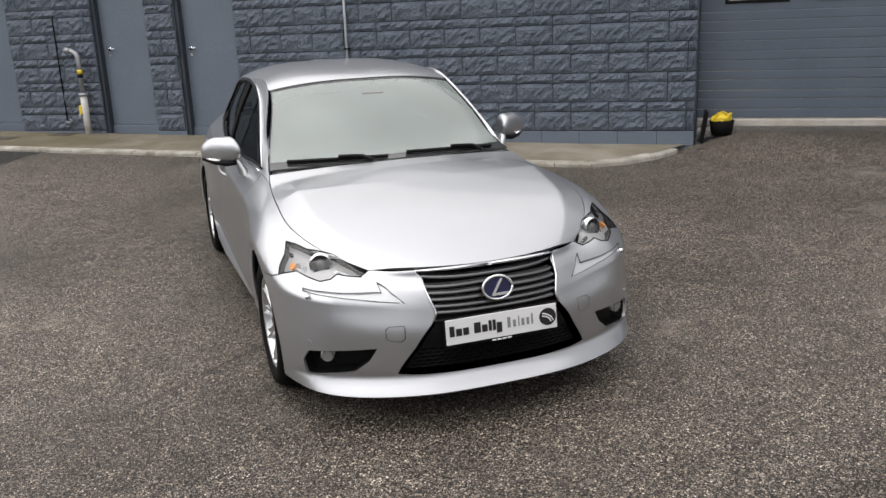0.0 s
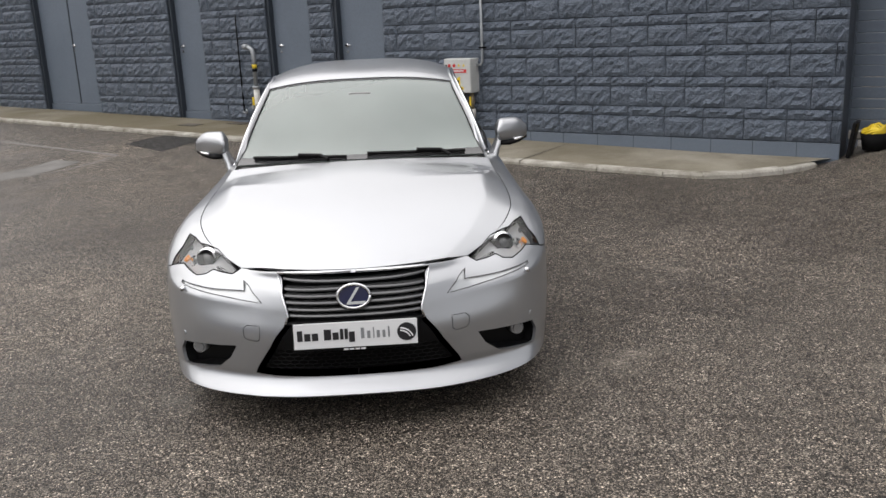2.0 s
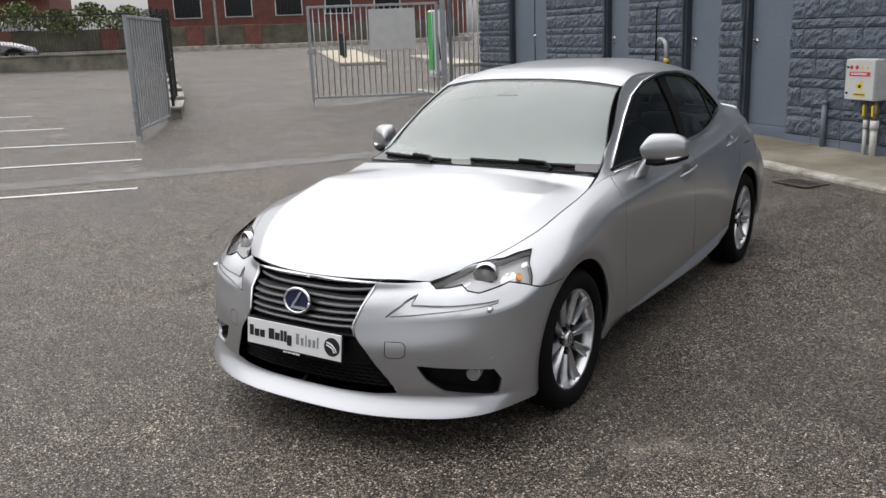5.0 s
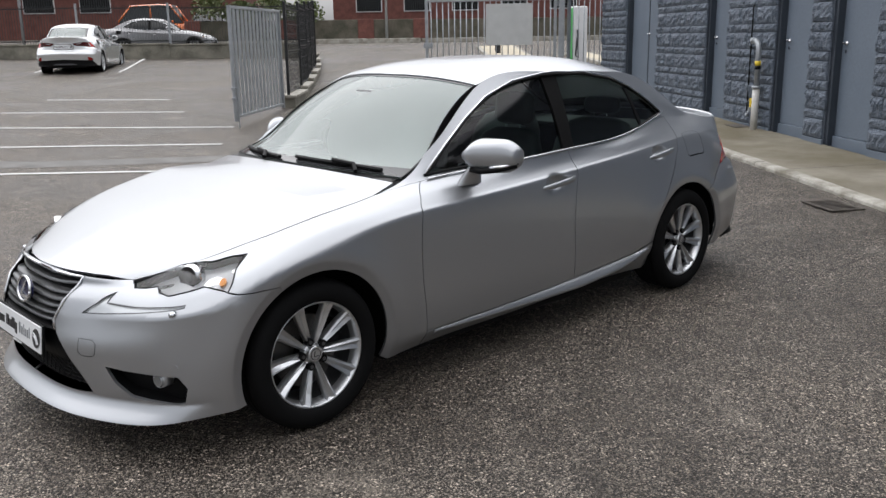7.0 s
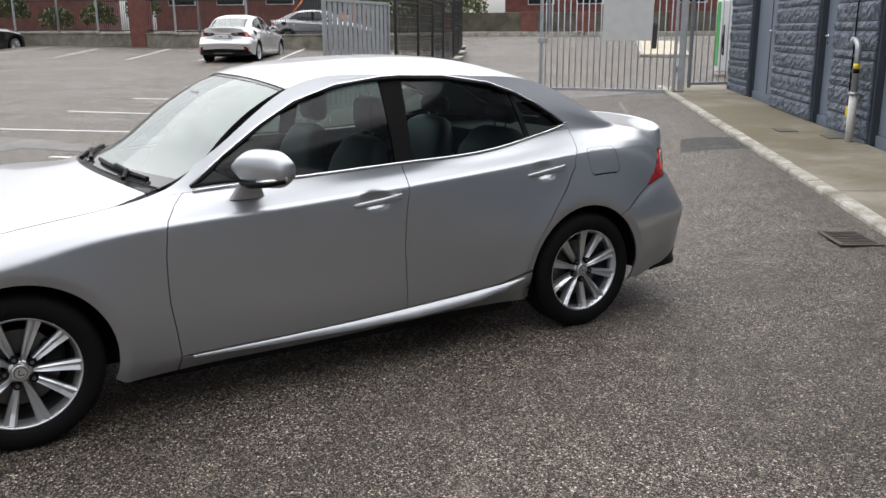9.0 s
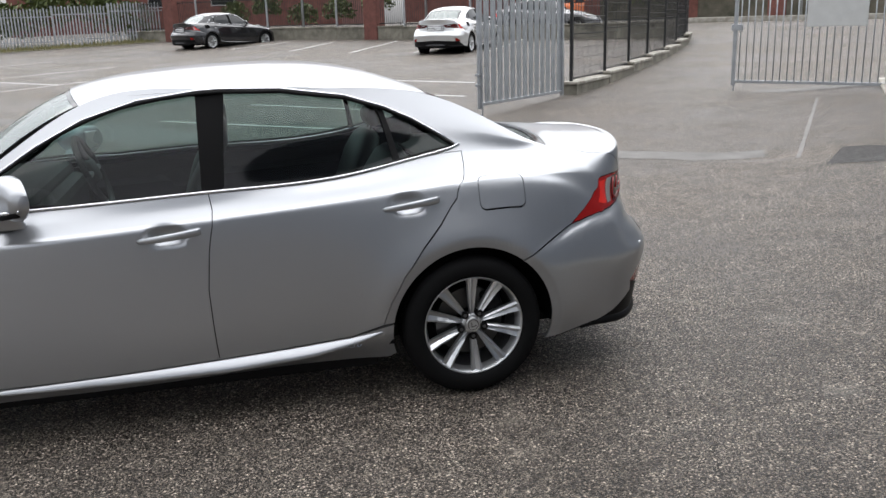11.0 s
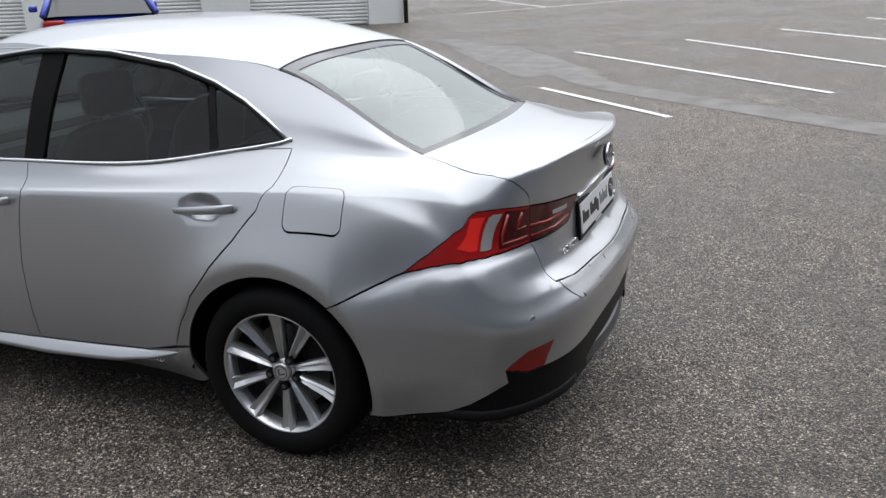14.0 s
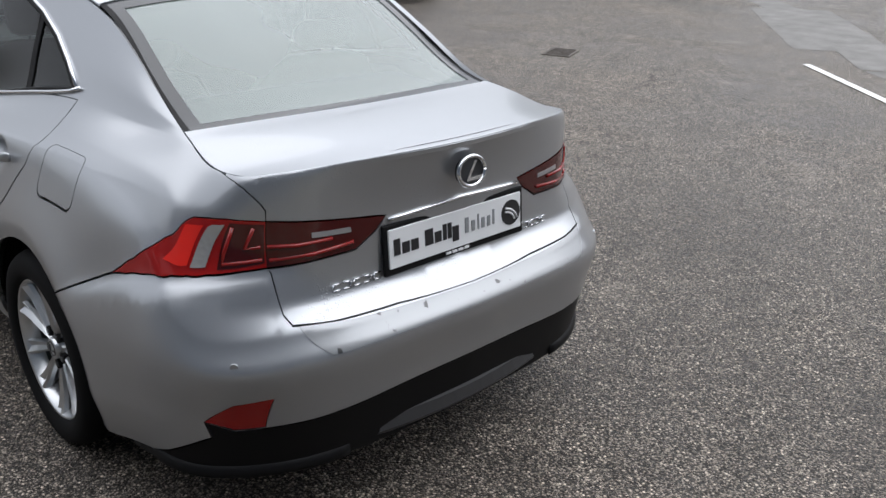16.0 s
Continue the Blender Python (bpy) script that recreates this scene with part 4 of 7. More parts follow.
# roof rail and front pillar round the side windows
WIN_F = [U(.735, .957), U(.889, 1.068), U(1.069, 1.181), U(1.25, 1.272), U(1.465, 1.336), U(1.70, 1.366), U(1.70, 1.366), (DM[-1][0] - .02, VB + .012), (U(1.2, .96)[0], VB + .010)]
WIN_R = [U(1.80, 1.370), U(2.04, 1.362), U(2.31, 1.322), U(2.48, 1.267), U(2.60, 1.211), U(2.70, 1.150), U(2.780, 1.093), (U(2.68, 1.05)[0], VB + .018), (U(2.42, 1.02)[0], VB + .012), (DM[-1][0] + .06, VB + .012)]
DLO = WIN_F[:6] + WIN_R[:7] + [(U(2.68, 1.05)[0], VB + .02), (U(2.4, 1.02)[0], VB + .002), (U(1.7, .98)[0], VB + .002), (U(1.2, .96)[0], VB + .002)]
DLO = np.array(DLO)
quarter += [q for q in edge_of_top(TK[-1] - .03, TK[12] - .05, 26) if q[0] < 5.10] + [(u, float(VK[8])) for u in np.linspace(U(2.86, 1.2)[0], U(.82, 1.0)[0], 46)] + edge_of_top(TK[6] - .10, TK[4] + .03, 16)
quarter += [(u, VB) for u in np.linspace(U(.44, .91)[0], DR[-1][0], 44)] + DR[::-1][1:]
quarters = side_pair("body_side", quarter, PAINT, car, holes=[FUEL, DLO], grid=.016, inset=.0014)
for q, o in zip(quarters, side_pair("fuel_flap", FUEL, PAINT, car, inset=0.0015)):
    o.parent = q

# rear bumper, valance, boot lid
VAL = [(UF[3], 0.0), U(3.40, .262), U(3.487, .30), U(3.60, .37), E(.763, .42, True), E(.70, .408, True), E(.645, .398, True), E(.52, .402, True), E(.39, .409, True), E(.2, .42, True), (UEND, E(.01, .425, True)[1])]
REFL = [E(.763, .421, True), E(.714, .478, True), E(.633, .494, True), E(.645, .402, True), E(.706, .398, True)]
rb = arch(2.8, 52, -19, 16)[::-1] + [(4.638, .291), (4.686, .304), LAMP_R[0]] + LAMP_R[:18:-1] + TRUNKGAP + VAL[::-1][:-1]
rear_bumper = whole("rear_bumper", rb, PAINT, car, holes=[REFL], grid=.017, inset=.0014)
side_pair("rear_reflector", REFL, None, car, inset=0.001)
whole("rear_valance", VAL + [(UEND, 0.0)] + along_v(0, UEND, UF[3], 24)[1:-1], BLACK, car, "black lower valance with a diffuser", offset=-0.004)
lid = [(5.12, VB + .02)] + BOOTLINE[::-1] + LAMP_R[11:19] + TRUNKGAP[1:] + along_v(VB + .02, UEND, 5.12, 16)[:-1]
boot_lid = whole("boot_lid", lid, WETPAINT, car, grid=.017, more=[sheet(TK[13] + .01, TK[-1] + .004, .994, 24, 41)])
outer_lamp = LAMP_R[:12] + LAMP_R[18:]
inner_lamp = LAMP_R[11:19]

# ---- top panels ----
hood = joined("bonnet", [sheet(0.004, TK[5] - 0.05, .9955, 60, 81)], WETPAINT, car)
joined("scuttle", [sheet(TK[5] - 0.06, TK[5] + 0.01, .97, 6, 41, -0.012)], BLACK, car)
roof = joined("roof", [sheet(TK[7] + .004, TK[11] - .004, 1.0, 40, 41)], WETPAINT, car)

# ---- glass ----
def gap_line(name, pts, material, parent, r):
    return part(name, tube(bmesh.new(), pts, r, 6), material, parent, smooth=True)


def on_skin(uv, off=0.0):
    uv = np.array(uv, float)
    return skin(uv[:, 0], uv[:, 1]) + skin_normal(uv[:, 0], uv[:, 1]) * off


def both_sides(fn):
    return [fn(1), fn(-1)]


ws_glass = joined("windscreen", [sheet(TK[5] - .01, TK[7] + .002, .992, 26, 41, -0.008, depth=0.004)], WINDSCREEN, car)
ws_glass.visible_shadow = False
rear_glass = joined("rear_window", [sheet(TK[11] - .002, TK[13] + .012, .965, 26, 41, -0.008, depth=0.004)], REARGLASS, car)
rear_glass.visible_shadow = False
for glass, a, b in ((ws_glass, TK[5] - .01, TK[7] + .002), (rear_glass, TK[11] - .002, TK[13] + .012)):
    low, high, wide, inner = (.06, .02, .992, .984) if glass is ws_glass else (.05, .05, .965, .895)
    bands = [sheet(a, a + low, wide, 4, 41, -0.005, depth=0), sheet(b - high, b, wide, 4, 41, -0.005, depth=0)]
    bands += [sheet(a + low, b - high, wide, 16, 4, -0.005, depth=0, t0=inner), sheet(a + low, b - high, -inner, 16, 4, -0.005, depth=0, t0=-wide)]
    joined("edge_band", bands, FRIT, glass, "dark printed band round the glass")
    for s in (1, -1):
        w = np.linspace(a, b, 26)
        joined("seal", [sheet(a, b, .998, 26, 4, -0.004, depth=.006, t0=wide - .002) if s > 0 else sheet(a, b, .002 - wide, 26, 4, -0.004, depth=.006, t0=-.998)], BLACK, glass)
# the pillars reach to the edge of the windscreen
us = np.linspace(UK[7], UK[10], 400)
w = np.linspace(TK[5] + .12, TK[8], 48)
edge_a = top(w, np.full(48, .992))
edge_u = np.interp(edge_a[:, 1], skin(us, np.full(400, 1.01))[:, 1], us)
edge_b = skin(edge_u, np.full(48, .985)) - skin_normal(edge_u, np.full(48, .985)) * .003
edge_n = skin_normal(edge_u, np.full(48, .985))
pillar_edge = (np.concatenate([edge_a, edge_b]), [(i, i + 1, 49 + i, 48 + i) for i in range(47)], np.concatenate([edge_n, edge_n]))
joined("pillar_edge", [pillar_edge], PAINT, car), joined("pillar_edge", [flipped(pillar_edge)], PAINT, car)
# side windows: front, rear, corner, with the black pillar between
split = [U(2.45, 1.276), (U(2.50, 1.03)[0], VB + .014)]
WIN_RM = WIN_R[:3] + [U(2.43, 1.285), split[1]] + WIN_R[8:]
WIN_Q = [U(2.462, 1.273)] + WIN_R[4:8] + [(U(2.53, 1.03)[0], VB + .015)]
for owner, line in ((fdoor, WIN_F[:6] + WIN_F[7:]), (rdoor, WIN_RM), (rdoor, WIN_Q)):
    for o, g in zip(owner, side_pair("side_window", line, SIDEGLASS, car, offset=-0.012, inset=-0.004, depth=0)):
        g.parent = o
pillar = [U(1.695, 1.366), U(1.81, 1.370), (DM[-1][0] + .065, VB + .006), (DM[-1][0] - .025, VB + .006)]
for o, g in zip(rdoor, side_pair("door_pillar", pillar, RUBBER, car, "gloss black pillar between the side windows", offset=-0.004, inset=0, depth=0.02)):
    g.parent = o
for o, g in zip(rdoor, side_pair("window_bar", [split[0], U(2.475, 1.267), (split[1][0] + .028, VB + .01), (split[1][0] - .002, VB + .01)], BLACK, car, offset=-0.008, inset=0, depth=0.01)):
    g.parent = o
for s in (1, -1):
    f = np.array([s, 1, 1])
    ring = on_skin(resampled(DLO, 0.03), 0.002) * f
    part("window_seal", tube(bmesh.new(), [*ring, ring[0]], 0.008, 6), BLACK, car, smooth=True)
    part("chrome_trim", tube(bmesh.new(), on_skin(np.array([(u, v + .012) for u, v in np.array(WIN_F[:6] + WIN_R[:7])]), 0.004) * f, 0.006, 6), CHROME, car, smooth=True)
    sill = [(u, VB + .001) for u in np.linspace(U(.74, .95)[0], U(2.42, 1.02)[0], 30)] + [(U(2.55, 1.03)[0], VB + .003), (U(2.68, 1.05)[0], VB + .008), (U(2.76, 1.07)[0], VB + .022), U(2.80, 1.100)]
    part("chrome_trim", tube(bmesh.new(), on_skin(sill, 0.004) * f, 0.007, 6), CHROME, car, smooth=True)

# ---- dark inner shell, wells and floor ----
uu, vv = np.meshgrid(np.linspace(U(-.15, .8)[0], UEND, 130), np.linspace(0.02, VB - .01, 24), indexing="ij")
sp = skin(uu.ravel(), vv.ravel()) - skin_normal(uu.ravel(), vv.ravel()) * 0.03
keep = np.ones(len(sp), bool)
for yc in (0, 2.8):
    keep &= np.hypot(sp[:, 1] - yc, sp[:, 2] - .325) > 0.40
sf = [(i * 24 + j, (i + 1) * 24 + j, (i + 1) * 24 + j + 1, i * 24 + j + 1) for i in range(129) for j in range(23)]
sf = [q for q in sf if all(keep[k] for k in q)]
joined("inner_shell", [(sp, sf, sp * 0 + (1, 0, 0)), flipped((sp, sf, sp * 0 + (1, 0, 0)))], BLACK, car)
under = bmesh.new()
box(under, (-.77, .42, .15), (.77, 2.38, .26), 0.01), box(under, (-.55, -.58, .17), (.55, .5, .55), 0.02), box(under, (-.55, 2.3, .19), (.55, 3.68, .62), 0.02)
part("underbody", under, BLACK, car)
for s in (1, -1):
    for yc in (0, 2.8):
        well = bmesh.new()
        n = 40
        rings = [[well.verts.new((s * x, yc + r * math.cos(a), .325 + r * math.sin(a))) for a in np.linspace(radians(-8), radians(188), n)] for x, r in ((.852, .366), (.84, .40), (.56, .40))]
        for a, b in zip(rings, rings[1:]):
            for i in range(n - 1):
                well.faces.new((a[i], a[i + 1], b[i + 1], b[i]))
        well.faces.new(rings[-1])
        part("wheel_arch_liner", well, RUBBER, car)


# ---- wheels ----
def lathe(bm, profile, n=64):
    """Turns a profile of (x, radius) round the wheel's axle."""
    rings = [[bm.verts.new((x, r * math.cos(a), r * math.sin(a))) for a in [2 * math.pi * k / n for k in range(n)]] for x, r in profile]
    for a, b in zip(rings, rings[1:]):
        for k in range(n):
            bm.faces.new((a[k], a[(k + 1) % n], b[(k + 1) % n], b[k]))
    return bm


def build_wheel():
    w = empty("wheel")
    w.parent = car
    tyre = part("tyre", lathe(bmesh.new(), [(-.10, .228), (-.112, .262), (-.108, .296), (-.09, .310), (-.07, .3155), (-.04, .3165), (-.038, .309), (-.028, .309), (-.026, .317), (-.004, .317), (-.002, .310), (.008, .310), (.010, .317), (.032, .317), (.034, .309), (.044, .309), (.046, .316),
                                           (.072, .3155), (.088, .309), (.104, .297), (.110, .280), (.112, .262), (.109, .244), (.102, .232), (.094, .226), (.08, .222)], 72), RUBBER, w, "black rubber tyre", True)
    rim = part("rim", lathe(bmesh.new(), [(.045, .2045), (.06, .2065), (.075, .212), (.090, .2185), (.096, .2235), (.093, .2265), (.086, .2265), (.080, .223)], 72), ALLOY, w, "silver alloy rim", True)
    part("rim_barrel", lathe(bmesh.new(), [(-.09, .20), (-.09, .21), (.045, .2045)], 72), BARREL, w, smooth=True)
    part("brake_disc", lathe(bmesh.new(), [(.005, .06), (.005, .155), (-.02, .155), (-.02, .06)], 48), DISC, w)
    caliper = bmesh.new()
    box(caliper, (-.045, .085, -.02), (.028, .17, .10), 0.015)
    part("brake_caliper", caliper, BLACK, w)
    # a black disc closes the wheel's back and puts shade behind the spokes
    part("barrel", lathe(bmesh.new(), [(-.085, .205), (-.085, .02)], 40), BLACK, w)
    for k in range(10):
        a = radians(36 * k + 18)
        bm = bmesh.new()
        d = Matrix.Rotation(a, 4, "X")
        secs = []
        for r, half, xo, th in ((.035, .0095, .058, .020), (.07, .0130, .066, .024), (.12, .0185, .072, .026), (.17, .0225, .077, .026), (.205, .0265, .085, .022), (.219, .029, .089, .014)):
            tw = 0.03 * (r - .03) * (1 if k % 2 else -1)
            pts = [(xo - .014, -half), (xo - .001, -half * .88), (xo + .004, -half * .50), (xo - .009, half * .15), (xo - .002, half * .86), (xo - .014, half), (xo - th - .012, half * .7), (xo - th - .012, -half * .7)]
            secs.append([bm.verts.new(d @ Vector((x, y + tw, r))) for x, y in pts])
        for p, q in zip(secs, secs[1:]):
            for i in range(len(p)):
                bm.faces.new((p[i], p[(i + 1) % len(p)], q[(i + 1) % len(p)], q[i]))
        bm.faces.new(secs[0]), bm.faces.new(secs[-1])
        part("spoke", bm, ALLOY, rim)
    part("hub", lathe(bmesh.new(), [(.03, .048), (.054, .047), (.062, .043), (.062, .034)], 40), ALLOY, rim, smooth=True)
    part("centre_cap", lathe(bmesh.new(), [(.055, .036), (.076, .034), (.080, .030), (.078, .026), (.080, .012), (.080, .0)], 32), ALLOY, w, "silver centre cap", True)
    part("cap_ring", lathe(bmesh.new(), [(.0785, .0255), (.0815, .0235), (.0785, .0215)], 32), GUNMETAL, w, smooth=True)
    part("cap_stroke", tube(bmesh.new(), [(.0805, -.004, .014), (.0805, -.009, -.007), (.0805, .014, -.008)], .0028, 6), GUNMETAL, w)
    for k in range(5):
        a = radians(72 * k + 36)
        c = Vector((0, .056 * math.cos(a), .056 * math.sin(a)))
        # a black disc standing proud gives the shade of each nut's hole
        part("nut_recess", rod(bmesh.new(), c + Vector((.05, 0, 0)), c + Vector((.0712, 0, 0)), .0185, .0165, 20), BLACK, w)
        part("wheel_nut", rod(bmesh.new(), c + Vector((.045, 0, 0)), c + Vector((.0745, 0, 0)), .0105, .0085, 6), SLATGREY, w)
    return w


wheel = build_wheel()
wheel.matrix_basis = pose(.765, 0, .3165)
copy_thing(wheel, pose(.765, 2.8, .3165, 20))
copy_thing(wheel, pose(-.765, 0, .3165, 0, 0, 180))
copy_thing(wheel, pose(-.765, 2.8, .3165, 50, 0, 180))

# ---- front end ----
grille = whole("grille", SPINDLE, BLACK, car, "black spindle grille with grey slats", offset=-0.045, inset=-0.02, depth=0)


def front_at(x, z, off=0.0):
    uv = uv_end([(abs(x), z)])
    p = (skin(uv[:, 0], uv[:, 1]) + skin_normal(uv[:, 0], uv[:, 1]) * off)[0]
    return Vector((math.copysign(p[0], x) if abs(x) > 1e-6 else 0.0, p[1], p[2]))


def grille_half(z):
    return np.interp(z, (.255, .27, .30, .39, .49, .535, .60, .69), (.35, .443, .43, .37, .30, .28, .302, .324))


def slat(z, droop=0.0, r=0.011, depth=-0.02):
    bm = bmesh.new()
    w = grille_half(z) + .012
    rows = []
    for x in np.linspace(-w, w, 33):
        p = front_at(x, z, depth) + Vector((0, 0, droop * (1 - (x / w) ** 2)))
        rows.append([bm.verts.new(p + Vector((0, dy, dz))) for dy, dz in ((-.014, .002), (-.010, .0085), (.02, .011), (.02, -.006), (-.012, -.004))])
    for a, b in zip(rows, rows[1:]):
        for i in range(5):
            bm.faces.new((a[i], a[(i + 1) % 5], b[(i + 1) % 5], b[i]))
    return bm


for z in (.672, .644, .616, .588, .560, .534):
    part("slat", slat(z, -.006), SLATGREY, grille)
part("cross_bar", slat(.500, 0, .02, -.018), BLACK, grille)
plate_panel = bmesh.new()
rows = [[plate_panel.verts.new(front_at(x * grille_half(z) * 1.02, z, -.028)) for x in np.linspace(-1, 1, 21)] for z in np.linspace(.372, .515, 8)]
for a, b in zip(rows, rows[1:]):
    for i in range(20):
        plate_panel.faces.new((a[i], a[i + 1], b[i + 1], b[i]))
part("plate_panel", plate_panel, BLACK, grille)
honey = bmesh.new()
cw, ch = .040, .0235
seen = set()
for row in range(6):
    for col in range(-12, 13):
        cx, cz = col * cw + (cw / 2 if row % 2 else 0), .268 + row * ch * .8
        if abs(cx) > grille_half(cz) - .015:
            continue
        hexa = [(cx + dx * cw / 2, cz + dz * ch / 2) for dx, dz in ((0, 1.05), (1, .55), (1, -.55), (0, -1.05), (-1, -.55), (-1, .55))]
        for a, b in zip(hexa, hexa[1:] + hexa[:1]):
            key = tuple(sorted(((round(a[0], 3), round(a[1], 3)), (round(b[0], 3), round(b[1], 3)))))
            if key not in seen:
                seen.add(key)
                rod(honey, front_at(*a, -.03), front_at(*b, -.03), .0026, n=4, caps=False)
part("honeycomb_mesh", honey, BLACK, grille, "black honeycomb mesh")
# bright trim round the upper grille
for s in (1, -1):
    pts = [front_at(s * x, z, .002) for x, z in ((.01, .693), (.16, .693), (.26, .693), (.325, .692), (.316, .66), (.303, .61), (.284, .548), (.280, .530), (.292, .50))]
    part("grille_trim", tube(bmesh.new(), pts, .0055, 6), CHROME, grille, smooth=True)


def ellipse_tube(cx, cz, ax, az, y, r, n=36):
    bm = bmesh.new()
    tube(bm, [(cx + ax * math.cos(t), y, cz + az * math.sin(t)) for t in np.linspace(0, 2 * math.pi, n)], r, 8)
    return bm


def ellipse_disc(cx, cz, ax, az, y0, y1, n=36):
    bm = bmesh.new()
    a = [bm.verts.new((cx + ax * math.cos(t), y0, cz + az * math.sin(t))) for t in np.linspace(0, 2 * math.pi, n, endpoint=False)]
    b = [bm.verts.new((cx + ax * math.cos(t), y1, cz + az * math.sin(t))) for t in np.linspace(0, 2 * math.pi, n, endpoint=False)]
    for i in range(n):
        bm.faces.new((a[i], a[(i + 1) % n], b[(i + 1) % n], b[i]))
    bm.faces.new(a), bm.faces.new(b)
    return bm


def badge(parent, m, ax, az, ground_material):
    """An oval emblem: ring, dark disc and a slanted stroke with a foot."""
    b = empty("emblem")
    b.parent = parent
    b.matrix_basis = m
    part("disc", ellipse_disc(0, 0, ax, az, -.004, .008), ground_material, b)
    part("ring", ellipse_tube(0, 0, ax, az, -.006, .0065), CHROME, b, smooth=True)
    stroke = bmesh.new()
    k = ax / .062
    for pts in (((.012, .034), (.024, .034), (-.012, -.020), (-.024, -.020)), ((-.024, -.020), (-.012, -.020), (.046, -.020), (.040, -.031), (-.030, -.031))):
        f = [stroke.verts.new((x * k, -.010, z * k)) for x, z in pts]
        g = [stroke.verts.new((x * k, -.003, z * k)) for x, z in pts]
        stroke.faces.new(f), stroke.faces.new(g[::-1])
        for i in range(len(f)):
            stroke.faces.new((f[i], f[(i + 1) % len(f)], g[(i + 1) % len(g)], g[i]))
    part("stroke", stroke, CHROME, b)
    return b


badge(car, pose(0, -.822, .606, -12), .068, .050, BADGEBLUE)


def plate(m, frame_edge):
    """A white dealer's plate with dark bars for its writing and a round sign."""
    p = empty("number_plate")
    p.parent = car
    p.matrix_basis = m
    boxob("plate_frame", (-.26 - frame_edge, .004, -.062 - frame_edge), (.26 + frame_edge, .016, .056 + frame_edge), BLACK, p, 0.004)
    boxob("plate_face", (-.258, -.001, -.054), (.258, .006, .054), PLATEWHITE, p, 0.002)
    # one bar for each character of the dealer's name: tall, short or hanging
    for x, w, tall, ink in ((-.243, .022, 1, 0), (-.214, .026, 0, 0), (-.182, .026, 0, 0), (-.132, .030, 1, 0), (-.096, .025, 0, 0), (-.065, .014, 1, 0), (-.046, .014, 1, 0), (-.028, .024, -1, 0),
                            (.022, .014, 1, 1), (.048, .013, 0, 1), (.073, .005, 1, 1), (.088, .013, 0, 1), (.112, .012, 0, 1), (.135, .007, 1, 1)):
        boxob("bar", (x, -.003, -.032 if tall < 0 else -.019), (x + w, -.0008, .026 if tall > 0 else .012), PALEINK if ink else INK, p)
    part("sign_disc", ellipse_disc(.213, 0, .040, .038, -.003, 0), INK, p)
    sweep = bmesh.new()
    for r0, r1 in ((.016, .011), (.027, .022)):
        tube(sweep, [(.182 + (r0 + .03) * math.sin(a) * 1.0, -.0035, -.030 + (r0 + .02) * math.cos(a)) for a in np.linspace(.1, 1.35, 10)], .0032, 5)
    part("sign_sweep", sweep, PLATEWHITE, p)
    for i in range(4):
        boxob("bar", (-.052 + i * .024, -.0005, -.0655), (-.034 + i * .024, .0035, -.059), PLATEWHITE, p)
    return p


plate(pose(0, -.872, .455, -7), .004)
